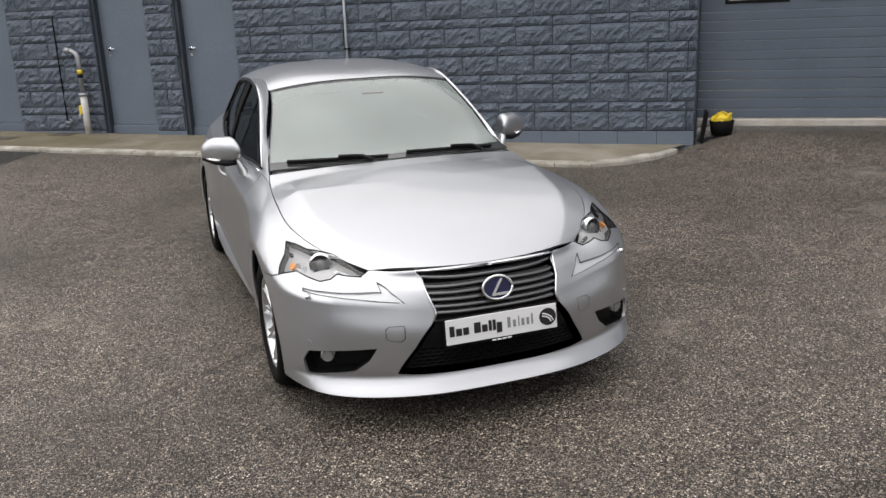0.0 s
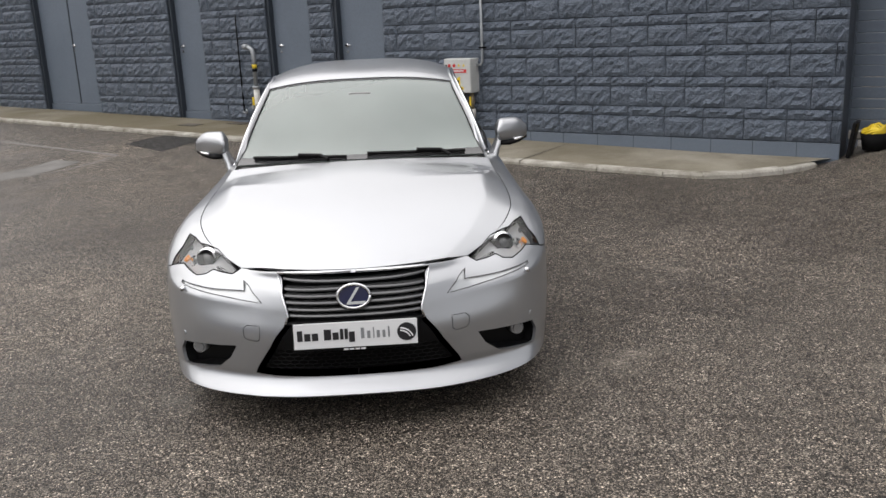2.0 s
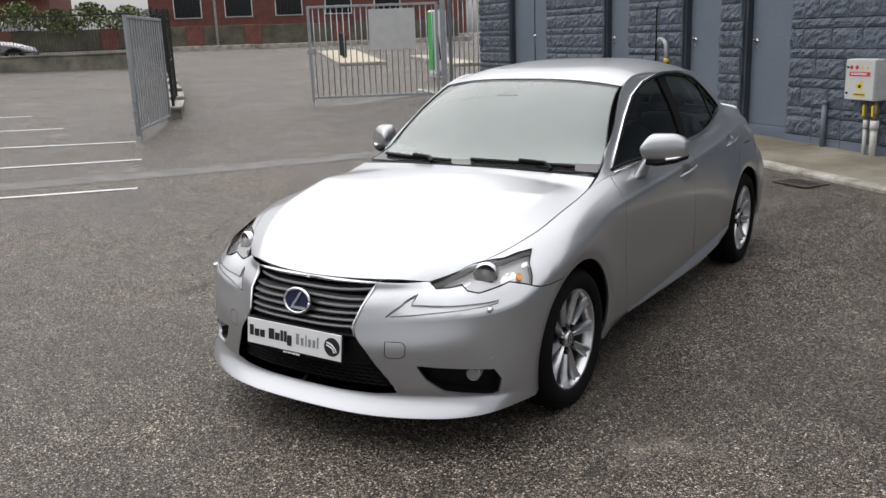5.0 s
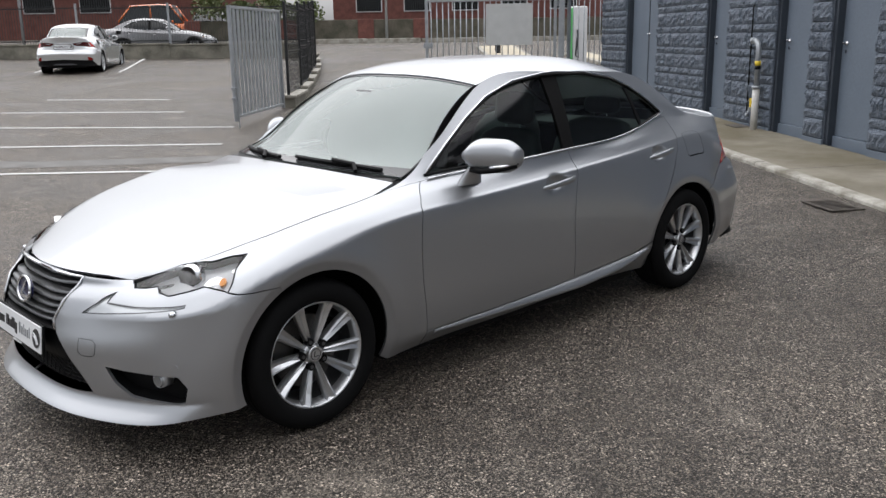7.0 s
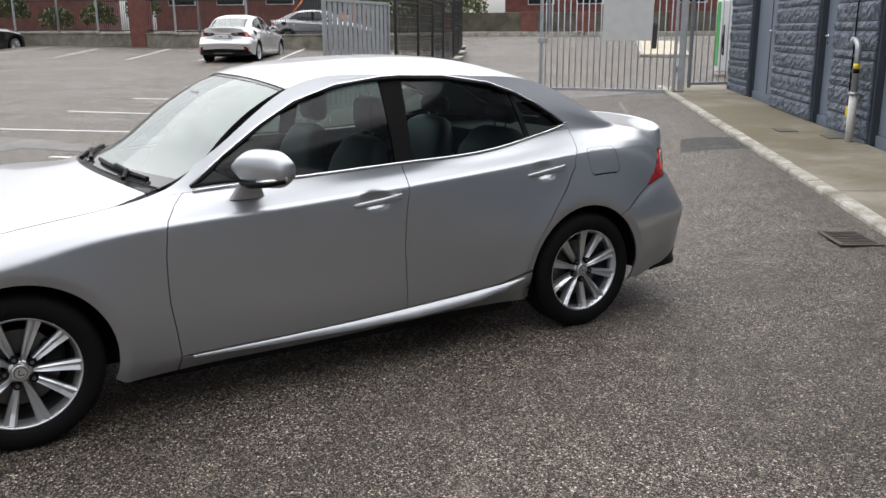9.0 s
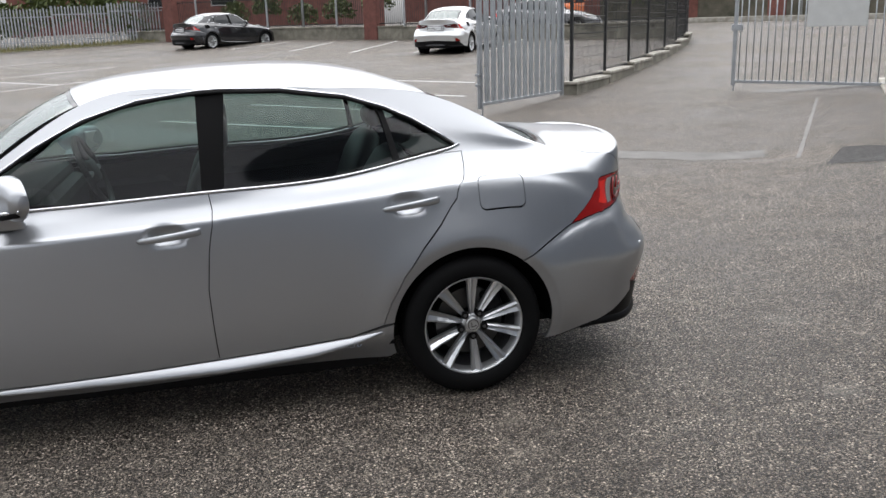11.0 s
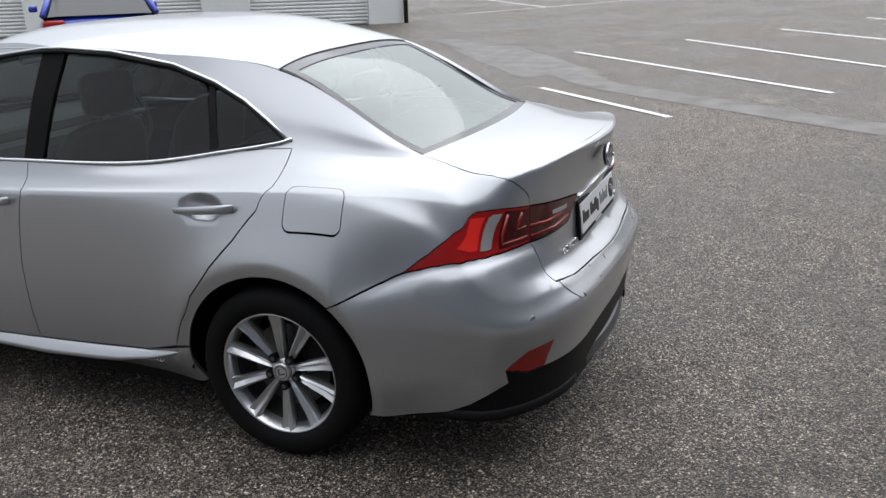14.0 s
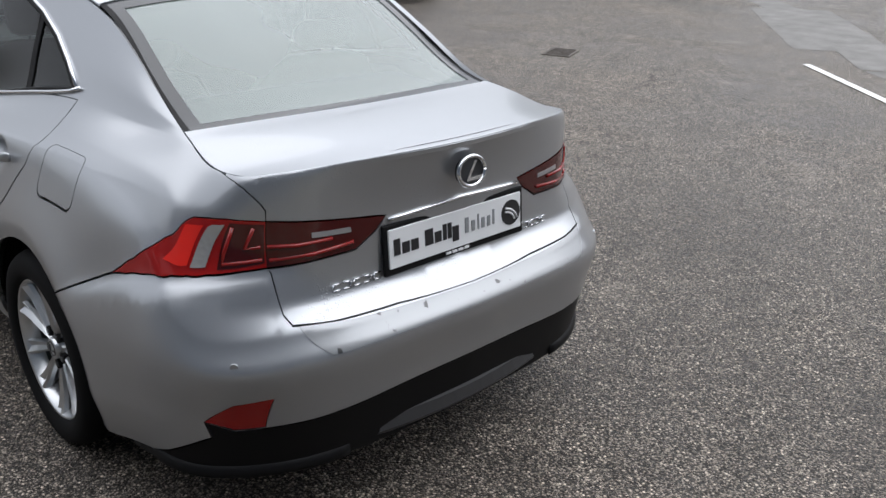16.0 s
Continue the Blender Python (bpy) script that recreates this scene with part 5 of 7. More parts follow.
# headlamps
LAMP = [*J_LAMP, *LAMP_TOP]
pj = uv_end([(.682, .709)])
for s in (1, -1):
    f = np.array([s, 1, 1])
    lamp = empty("headlamp")
    lamp.parent = car
    back = patch(LAMP, offset=-0.040, inset=-.004, depth=0, grid=.025)
    wallp = patch(LAMP, offset=-0.003, inset=.002, depth=.056, grid=.025)
    k = len(resampled(np.array(LAMP), .022))
    fl = (lambda q: q) if s > 0 else flipped
    joined("housing", [fl(back)], LAMPGREY, lamp)
    wv, wf, wn = wallp
    joined("bezel", [fl((wv[-2 * k:], [tuple(i - (len(wv) - 2 * k) for i in q) for q in wf[-k:]], wn[-2 * k:]))], GLOSSBLACK, lamp)
    part("lamp_seal", tube(bmesh.new(), [*(on_skin(resampled(np.array(LAMP), .03), .0) * f), (on_skin(np.array(LAMP[:1]), .0) * f)[0]], .0032, 6), BLACK, lamp, smooth=True)
    lens = joined("lens", [fl(patch(LAMP, offset=-.001, inset=.002, depth=0))], CLEAR, lamp)
    lens.visible_shadow = False
    c = Vector((s * .676, -.440, .703))
    d = Vector((s * .30, -.93, .10)).normalized()
    part("projector_ring", rod(bmesh.new(), c - d * .03, c + d * .008, .052, .050, 28), REFLECTOR, lamp, smooth=True)
    part("projector_bezel", rod(bmesh.new(), c - d * .01, c + d * .0095, .044, .043, 28), GLOSSBLACK, lamp)
    ball = bmesh.new()
    bmesh.ops.create_uvsphere(ball, u_segments=24, v_segments=14, radius=.035, matrix=Matrix.Translation(c - d * .016))
    part("projector_lens", ball, mat("projector_glass", (.06, .063, .066), .05, .2, Coat_Weight=1.0), lamp, smooth=True)
    for name, uvc, ru, rv, m, off in (("reflector", E(.60, .697), .055, .018, REFLECTOR, -.04), ("reflector", U(-.40, .715), .05, .026, REFLECTOR, -.04), ("indicator", U(-.375, .712), .018, .017, AMBER, -.026), ("reflector", U(-.31, .750), .03, .012, REFLECTOR, -.035)):
        ring = [(uvc[0] + ru * math.cos(a), uvc[1] + rv * math.sin(a)) for a in np.linspace(0, 2 * math.pi, 14, endpoint=False)]
        joined(name, [fl(patch(ring, offset=off, inset=0, depth=.01, grid=.02))], m, lamp)
    # fog lamp, washer cap, parking sensor
    fp = front_at(s * .727, .347, -.03)
    fog = part("fog_lamp", rod(bmesh.new(), fp + Vector((-s * .01, .03, 0)), fp + Vector((s * .004, -.014, 0)), .031, .029, 28), SATINGREY, front_bumper, "round fog lamp", True)
    part("fog_lens", rod(bmesh.new(), fp + Vector((s * .003, -.012, 0)), fp + Vector((s * .005, -.020, 0)), .027, .022, 24), mat("fog_glass", (.25, .26, .27), .08, .5, Coat_Weight=1.0), fog)
    wp = front_at(s * .765, .603, .0)
    part("washer_cap", rod(bmesh.new(), wp + Vector((-s * .004, .01, 0)), wp + Vector((s * .006, -.016, .002)), .0125, .010, 14), CHROME, front_bumper, smooth=True)
    sp_ = front_at(s * .779, .405, .0012)
    part("parking_sensor", rod(bmesh.new(), sp_ + Vector((-s * .004, .004, 0)), sp_ + Vector((s * .0015, -.0015, 0)), .010, n=16), PAINT, front_bumper)
    # handles
    for doors, h, yc in ((fdoor, H1, 1.553), (rdoor, H2, 2.54)):
        door = doors[0] if s > 0 else doors[1]
        bm = bmesh.new()
        secs = []
        for t, hz, hy, out in ((-.125, .005, .003, -.002), (-.112, .010, .006, .006), (-.06, .0135, .007, .018), (0, .015, .008, .024), (.06, .0155, .008, .024), (.108, .0155, .008, .020), (.124, .013, .006, .012)):
            p = on_skin([(h[0] + t, h[1] + .0)])[0]
            base = np.interp(t, (-.125, .124), (on_skin([(h[0] - .125, h[1])])[0][0], on_skin([(h[0] + .124, h[1])])[0][0]))
            cc = Vector((s * (base + out), p[1], p[2] + t * .05))
            secs.append([bm.verts.new(cc + Vector((s * hy * math.cos(a), 0, hz * math.sin(a)))) for a in np.linspace(0, 2 * math.pi, 12, endpoint=False)])
        for a, b in zip(secs, secs[1:]):
            for i in range(12):
                bm.faces.new((a[i], a[(i + 1) % 12], b[(i + 1) % 12], b[i]))
        bm.faces.new(secs[0]), bm.faces.new(secs[-1])
        part("door_handle", bm, PAINT, door, smooth=True)
    # mirror
    mirror = empty("wing_mirror")
    mirror.parent = car
    bm = bmesh.new()
    secs = []
    for t in np.linspace(0, 1, 15):
        x = .815 + .198 * t
        yc = .985 + .095 * t
        hz = .076 * (1 - (max(0, t - .55) / .45) ** 2.2 * .62) * (1 - (max(0, .18 - t) / .18) ** 2 * .55)
        hy = .098 * (1 - .50 * t ** 1.8)
        zc = 1.040 - .006 * t
        ring = []
        for a in np.linspace(0, 2 * math.pi, 24, endpoint=False):
            cy, cz = math.cos(a), math.sin(a)
            y = hy * (math.copysign(abs(cy) ** .85, cy) if cy < 0 else .35 * math.copysign(abs(cy) ** .4, cy))
            ring.append(bm.verts.new((s * x, yc + y, zc + hz * math.copysign(abs(cz) ** .8, cz) - (.012 if cz < 0 and cy < 0 else 0) * t)))
        secs.append(ring)
    for a, b in zip(secs, secs[1:]):
        for i in range(24):
            bm.faces.new((a[i], a[(i + 1) % 24], b[(i + 1) % 24], b[i]))
    bm.faces.new(secs[0]), bm.faces.new(secs[-1])
    part("mirror_housing", bm, PAINT, mirror, smooth=True)
    gl = bmesh.new()
    box(gl, (.830, 1.012, .982), (.975, 1.03, 1.090), .012, Matrix.Diagonal((s, 1, 1, 1)))
    bmesh.ops.rotate(gl, verts=gl.verts, cent=(s * .90, 1.02, 1.035), matrix=Matrix.Rotation(s * radians(20), 3, "Z"))
    bmesh.ops.translate(gl, verts=gl.verts, vec=(0, .026, 0))
    part("mirror_glass", gl, CHROME, mirror)
    low = bmesh.new()
    tube(low, [(s * .835, .925, .975), (s * .89, .940, .969), (s * .95, .985, .977), (s * 1.005, 1.055, .995)], .015, 8)
    part("mirror_lower_trim", low, BLACK, mirror, smooth=True)
    rep_ = bmesh.new()
    tube(rep_, [(s * .925, .957, .986), (s * .97, .995, .991), (s * 1.01, 1.06, 1.003)], .008, 8)
    part("indicator_strip", rep_, REFLECTOR, mirror, smooth=True)
    foot = bmesh.new()
    secs = [[foot.verts.new((s * (x + rx * math.sin(a)), y0 + ry * math.cos(a), z)) for a in np.linspace(0, 2 * math.pi, 16, endpoint=False)] for x, y0, z, rx, ry in ((.792, .955, .900, .034, .080), (.805, .958, .935, .028, .062), (.825, .965, .970, .030, .052), (.845, .975, 1.0, .034, .048))]
    for a, b in zip(secs, secs[1:]):
        for i in range(16):
            foot.faces.new((a[i], a[(i + 1) % 16], b[(i + 1) % 16], b[i]))
    part("mirror_foot", foot, PAINT, mirror, smooth=True)
    # tail lamp
    tail = empty("tail_lamp")
    tail.parent = car
    joined("outer_lens", [fl(patch(outer_lamp, inset=.001, offset=.001))], REDLENS, tail, "red lens")
    joined("inner_lens", [fl(patch(inner_lamp, inset=.001, offset=.001))], DARKRED, tail, "dark red lens on the boot lid")
    dark = [(5.218, .545), (5.322, .544), (5.309, .491), (5.168, .479)]
    joined("smoked_lens", [fl(patch(dark, inset=0, offset=.003, depth=.002))], DARKRED, tail, "dark red inner part of the lens")
    rev = [(5.147, .534), (5.163, .539), (5.203, .541), (5.130, .479), (5.066, .469)]
    facet = [(5.040, .524), (5.128, .534), (5.050, .468), (4.922, .430)]
    joined("side_reflector", [fl(patch(facet, inset=0, offset=.003, depth=.002))], BRIGHTRED, tail, "bright red reflector in the lens")
    joined("reversing_light", [fl(patch(rev, inset=0, offset=.005, depth=.004))], PRISM, tail, "clear reversing light")
    for pts in ([(5.228, .538), (5.196, .500), (5.186, .486), (5.250, .491), (5.304, .495)], [(5.290, .538), (5.258, .508), (5.304, .511)], [(5.322, .494), (5.440, .499), (5.560, .505)], [(5.322, .511), (5.400, .512), (5.500, .515)]):
        line = [on_skin([q], .003)[0] * f for q in pts]
        part("light_guide", tube(bmesh.new(), line, .0055, 6), REDTUBE, tail, smooth=True)
    bar = [(5.445, .527), (5.555, .526), (5.557, .519), (5.444, .520)]
    joined("inner_reflector", [fl(patch(bar, inset=0, offset=.003, depth=.002))], SATINGREY, tail, "small grey reflector in the inner lens")
    ps = on_skin([E(.71, .588, True)], .001)[0] * f
    part("parking_sensor", rod(bmesh.new(), ps - Vector((s * .003, .004, 0)), ps + Vector((s * .0002, .0003, 0)), .010, n=16), PAINT, rear_bumper)

for ob in list(car.children):
    if ob.name.startswith("rear_reflector"):
        ob.data.materials.clear(), ob.data.materials.append(REDLENS)
# ---- rear end ----
badge(car, pose(0, 3.737, .966, -8, 0, 180), .050, .041, INK)
plate(pose(0, 3.706, .788, -6, 0, 180), .012)
strip = bmesh.new()
tube(strip, [on_skin([E(x, .882 - .055 * x, True)], .003)[0] * np.array([sx, 1, 1]) for sx, x in [(1, v) for v in np.linspace(.25, .005, 8)] + [(-1, v) for v in np.linspace(.005, .25, 8)]], .006, 6)
part("chrome_strip", strip, CHROME, boot_lid, smooth=True)
for x0, x1, z in ((.275, .435, .712), (-.40, -.24, .712)):
    n = 5 if x0 > 0 else 6
    for i in range(n):
        xa = x0 + (x1 - x0) * (i + .08) / n
        xb = x0 + (x1 - x0) * (i + .78) / n
        p = on_skin([E(abs(xa), z, True), E(abs(xb), z, True)], .002)
        a, b = [Vector((math.copysign(q[0], xa), q[1], q[2])) for q in p]
        bm = bmesh.new()
        for dz in (0, .018):
            tube(bm, [a + Vector((0, 0, dz)), b + Vector((0, 0, dz))], .0028, 6)
        tube(bm, [a if i % 2 else b, (a if i % 2 else b) + Vector((0, 0, .018))], .0028, 6)
        part("lettering_bar", bm, CHROME, boot_lid, smooth=True)
guard = patch([E(.548, .661, True), E(.40, .652, True), E(.2, .647, True), (UEND, E(.01, .644, True)[1]), (UEND, E(.01, .596, True)[1]), E(.2, .594, True), E(.40, .592, True), E(.492, .590, True)], offset=.003, inset=0, depth=.004)
joined("bumper_guard", [guard, flipped(guard)], GUARDFILM, rear_bumper, "worn grey protection strip on the bumper top")
fin = bmesh.new()
rows = [[fin.verts.new((x * k, y - .03 * abs(x / .33) ** 2, z)) for x in np.linspace(-.33, .33, 13)] for y, z, k in ((3.68, .315, .90), (3.75, .322, .92), (3.776, .312, .93), (3.784, .276, .99), (3.774, .262, 1.0), (3.68, .255, 1.0))]
for a, b in zip(rows, rows[1:]):
    for i in range(12):
        fin.faces.new((a[i], a[i + 1], b[i + 1], b[i]))
fin.faces.new([r[0] for r in rows]), fin.faces.new([r[-1] for r in rows[::-1]])
part("diffuser_insert", fin, SATINBLACK, car, "satin grey diffuser insert")
for s in (1, -1):
    # a rounded lip under each corner of the valance
    rims = []
    for u in np.linspace(UF[3] + .12, E(.42, .27, True)[0], 22):
        q = on_skin([(u, .004)], .0)[0] * np.array([s, 1, 1])
        o = Vector(skin_normal(np.array([u]), np.array([.02]))[0] * np.array([s, 1, 1]))
        rims.append((Vector(q), o))
    bm = bmesh.new()
    fade = np.clip(np.minimum(np.linspace(0, 5, 22), np.linspace(6, 0.4, 22)), .15, 1)
    secs = [[bm.verts.new(q + o * (a * .009 * k) + Vector((0, 0, b * .022))) for a, b in ((-.6, 1.3), (.3, 1.2), (1.0, .5), (1.1, -.05), (.5, -.35), (-.8, -.35))] for (q, o), k in zip(rims, fade)]
    for a, b in zip(secs, secs[1:]):
        for i in range(6):
            bm.faces.new((a[i], a[(i + 1) % 6], b[(i + 1) % 6], b[i]))
    bm.faces.new(secs[0]), bm.faces.new(secs[-1])
    part("valance_lip", bm, BLACK, car, smooth=True)
# small bright lettering on the sills
script = bpy.data.curves.new("lettering", "FONT")
script.body, script.size, script.extrude, script.space_character = "HYBRID", .030, .0015, 1.35
letters = bpy.data.meshes.new_from_object(bpy.data.objects.new("lettering", script))
letters.materials.clear(), letters.materials.append(CHROME)
wide_x = max(v.co.x for v in letters.vertices)
for s in (1, -1):
    y0 = 2.165 if s > 0 else 2.165 + wide_x
    q = on_skin([U(2.165 + wide_x / 2, .288)], .003)[0]
    word = new("lettering", letters.copy())
    word.parent = car
    word.matrix_basis = Matrix(((0, -.28 * s, s, s * q[0]), (s, 0, 0, y0), (0, 1, .28, q[2] - .011), (0, 0, 0, 1)))


def on_top(w, t, off):
    return Vector((top(w, t) + off * top_normal(w, t) * np.sign(top_normal(w, t)[:, 2:3]))[0])


for t0, t1, ta in ((.06, .84, .70), (-.86, -.10, -.24)):
    wiper = empty("wiper")
    wiper.parent = car
    blade = bmesh.new()
    tube(blade, [on_top(TK[5] + .034 - .026 * k, t0 + (t1 - t0) * k, .006) for k in np.linspace(0, 1, 9)], .0105, 6)
    part("blade", blade, BLACK, wiper)
    arm = bmesh.new()
    tube(arm, [on_top(TK[5] + .022, (t0 + t1) / 2, .020), on_top(TK[5] + .006, ta - .06, .020), on_top(TK[5] - .03, ta, .008)], .011, 8)
    part("arm", arm, BLACK, wiper)

# ---- cabin ----
cabin = bmesh.new()
box(cabin, (-.70, .50, .86), (.70, .98, .955), .04), box(cabin, (-.66, .86, .70), (.66, 1.05, .90), .05)
part("dashboard", cabin, TRIM, car, "dark dashboard")
for s in (1, -1):
    card = patch([(U(.80, .8)[0], .36), (U(2.7, .9)[0], .36), (U(2.72, .9)[0], VB - .01), (U(.80, .8)[0], VB - .01)], offset=-.075, inset=0, depth=0, grid=.06)
    joined("door_card", [card if s > 0 else flipped(card)], TRIM, car)


def seat(x, y, rear=False):
    st = empty("seat")
    st.parent = car
    st.matrix_basis = pose(x, y, 0)
    w = .26 if not rear else .30
    cushion = box(bmesh.new(), (-w, -.30, .42), (w, .22, .56), .06)
    part("cushion", cushion, SEATCLOTH, st, smooth=True)
    back = bmesh.new()
    secs = []
    for z, ww, yy, th in ((.50, .9, .20, .07), (.62, 1.0, .22, .085), (.78, 1.0, .26, .08), (.95, .92, .31, .07), (1.04, .72, .345, .055), (1.07, .45, .355, .03)):
        secs.append([back.verts.new((w * ww * math.copysign(abs(math.cos(a)) ** .5, math.cos(a)), yy + th * math.copysign(abs(math.sin(a)) ** .6, math.sin(a)), z)) for a in np.linspace(0, 2 * math.pi, 20, endpoint=False)])
    for a, b in zip(secs, secs[1:]):
        for i in range(20):
            back.faces.new((a[i], a[(i + 1) % 20], b[(i + 1) % 20], b[i]))
    back.faces.new(secs[-1])
    part("backrest", back, SEATCLOTH, st, smooth=True)
    head = box(bmesh.new(), (-.13, .33, 1.09), (.13, .43, 1.27 if not rear else 1.20), .045)
    part("headrest", head, SEATCLOTH, st, smooth=True)
    for hx in (-.05, .05):
        part("headrest_post", rod(bmesh.new(), (hx, .36, 1.02), (hx, .37, 1.11), .006), CHROME, st)
    return st


for x in (-.37, .37):
    seat(x, 1.38), seat(x, 2.20, True)
steer = empty("steering_wheel")
steer.parent = car
steer.matrix_basis = pose(-.37, 1.12, .93, -68)
part("rim", tube(bmesh.new(), [(.185 * math.cos(a), .185 * math.sin(a), 0) for a in np.linspace(0, 2 * math.pi, 41)], .015, 8), TRIM, steer, smooth=True)
part("boss", box(bmesh.new(), (-.09, -.07, -.03), (.09, .06, .02), .025), TRIM, steer, smooth=True)
for a, b in (((-.17, 0, 0), (-.08, 0, 0)), ((.17, 0, 0), (.08, 0, 0)), ((0, -.17, 0), (0, -.06, 0))):
    part("arm", rod(bmesh.new(), a, b, .016), GUNMETAL, steer)
joined("headlining", [sheet(TK[7] + .05, TK[11] - .03, .93, 16, 17, -0.035, depth=0)], PALETRIM, car)
part("rear_shelf", box(bmesh.new(), (-.60, 2.70, .98), (.60, 3.20, 1.0), .005), TRIM, car)
part("interior_mirror", box(bmesh.new(), (-.11, 1.00, 1.24), (.11, 1.03, 1.29), .02), MIRRORGREY, car)
part("sensor_cover", box(bmesh.new(), (-.07, .97, 1.285), (.07, 1.03, 1.31), .012), MIRRORGREY, car)


# ---- things of the yard ----
def on_ground(x, y, dz=0.0):
    return Vector((x, y, lie(x, y) + dz))


def wall_lie(s, d=0.0):
    p = wall_at(s, d)
    return lie(p.x, p.y)


def strip(name, a, b, width, material, lift=0.006, label="", category="", kind="structure", ragged=0.0):
    """A thin mark laid along the ground from a to b."""
    a, b = Vector((*a, 0)), Vector((*b, 0))
    d = (b - a).normalized()
    w = Vector((-d.y, d.x, 0)) * width / 2
    n = max(2, int((b - a).length / 0.2))
    cols = max(2, int(width / 0.12) + 1)
    vs = []
    for i in range(n + 1):
        p = a + (b - a) * i / n
        j = [ragged * (random.random() - .5) for _ in (0, 1)]
        lo, hi = p - w * (1 + j[0]), p + w * (1 + j[1])
        for k in range(cols):
            q = lo.lerp(hi, k / (cols - 1))
            vs.append((q.x, q.y, lie(q.x, q.y) + lift))
    fs = [(cols * i + k, cols * i + k + 1, cols * i + cols + k + 1, cols * i + cols + k) for i in range(n) for k in range(cols - 1)]
    return tagged(mesh_ob(name, vs, fs, material, smooth=True), label, category, kind=kind)


# parking lines
BAYS = [((-7.93, 1.18), (-6.19, 3.10)), ((-11.98, .62), (-8.15, 4.70)), ((-13.9, 2.25), (-9.9, 5.95)), ((-15.5, 3.85), (-12.75, 6.5)), ((-17.4, 5.45), (-15.2, 7.4)),
        ((-24.58, 10.39), (-29.58, 13.66)), ((-28.63, 6.38), (-33.22, 9.11)), ((-31.51, 4.36), (-35.14, 6.6)), ((-34.98, 2.09), (-37.39, 4.9)), ((-20.36, -4.77), (-24.61, .41)), ((-25.26, -6.08), (-28.33, -1.84)),
        ((-31.76, -7.81), (-33.86, -4.92)), ((-22.0, -2.75), (-25.5, -5.8)), ((-26.6, 8.4), (-31.4, 11.4))]
for a, b in BAYS:
    strip("parking_line", a, b, 0.09, LINEPAINT, 0.009, "white painted parking bay line on asphalt", "road marking")
# pale reinstated trench and worn patches
for pts, w in (([(-14.0, -2.7), (-10.6, .35), (-8.3, 1.9), (-6.4, 4.55), (-5.3, 6.25), (-4.35, 7.75)], .55), ([(-12.6, -1.3), (-9.2, 1.1)], 1.25)):
    for a, b in zip(pts, pts[1:]):
        strip("repair_strip", a, b, w, PALEASPHALT, 0.004 if w < 1 else .003, "pale strip of repaired asphalt", "road repair", ragged=.05)
tagged(strip("repair_patch", (-3.35, 7.9), (-2.7, 8.52), 1.02, DAMPASPHALT, .003, "dark patch of repaired asphalt", "road repair", ragged=.08))
strip("repair_patch", (-10.4, 11.6), (-8.2, 13.0), .5, PALEASPHALT, .003, "pale concrete strip under the gate", "road repair", ragged=.1)

for a, b in (((-5.45, 6.09), (-3.64, 7.68)), ((-3.64, 7.68), (-8.22, 11.31)), ((-10.88, 8.46), (-7.9, 11.81))):
    strip("joint_line", a, b, .045, LINEDUST, .004, "pale sealed joint line in the asphalt", "road repair", ragged=.5)

# pavement with kerb stones
KERB = -1.28
wall_top = lambda s: 0.185 + (0.0165 * -s if s < 0 else 0.0)
pv, pf = [], []
ss = np.linspace(-15.6, 1.06, 44)
for s in ss:
    front = KERB if s < -.25 else KERB + (KERB * -1 - .06) * min(1, ((s + .25) / 1.30)) ** 2.6
    for d in (min(front + .11, .0), front * .5, .02):
        p = wall_at(s, d)
        z = wall_top(s) - .025 * (-d / 1.28) - .012
        pv.append((p.x, p.y, z))
n = len(ss)
pf = [(3 * i + j, 3 * i + 3 + j, 3 * i + 4 + j, 3 * i + 1 + j) for i in range(n - 1) for j in range(2)]
pavement = tagged(mesh_ob("pavement", pv, pf, PAVING, smooth=True), "stained concrete pavement with moss along the wall", "pavement", kind="structure")
for s in (-12.2, -9.4, -6.4, -4.15, -1.9):
    p, q = wall_at(s, KERB + .12), wall_at(s, -.01)
    z = wall_top(s)
    mesh_ob("joint", [(p.x, p.y, z - .0305), (p.x + .012 * WS.x, p.y + .012 * WS.y, z - .0305), (q.x + .012 * WS.x, q.y + .012 * WS.y, z - .009), (q.x, q.y, z - .009)], [(0, 1, 2, 3)], DAMPASPHALT, pavement)
kerb = tagged(empty("kerb"), "row of worn pale concrete kerb stones", "kerb", kind="structure")
edge = [(s, KERB) for s in np.arange(-15.6, -.25, .915)]
edge += [(-.25, KERB)] + [(-.25 + 1.30 * t, KERB + (1.28 - .10) * t ** 2.6) for t in (.3, .55, .78, .95)]
for (s0, d0), (s1, d1) in zip(edge, edge[1:]):
    a, b = wall_at(s0, d0), wall_at(s1, d1)
    d = (b - a).normalized()
    w = Vector((-d.y, d.x, 0))
    if w.dot(WN) < 0:
        w = -w
    bm = bmesh.new()
    a, b = a + d * .005, b - d * .005
    ring = []
    for p, s in ((a, s0), (b, s1)):
        zt = wall_top(s) - .030
        zb = lie(p.x, p.y) - .06
        jit = random.uniform(-.004, .004)
        ring.append([bm.verts.new((*(p + w * o).xy, z + jit)) for o, z in ((0, zb), (.004, zt - .02), (.018, zt), (.125, zt + .004), (.125, zb))])
    for i in range(5):
        bm.faces.new((ring[0][i], ring[0][(i + 1) % 5], ring[1][(i + 1) % 5], ring[1][i]))
    bm.faces.new(ring[0]), bm.faces.new(ring[1])
    part("kerb_stone", bm, KERBSTONE, kerb)

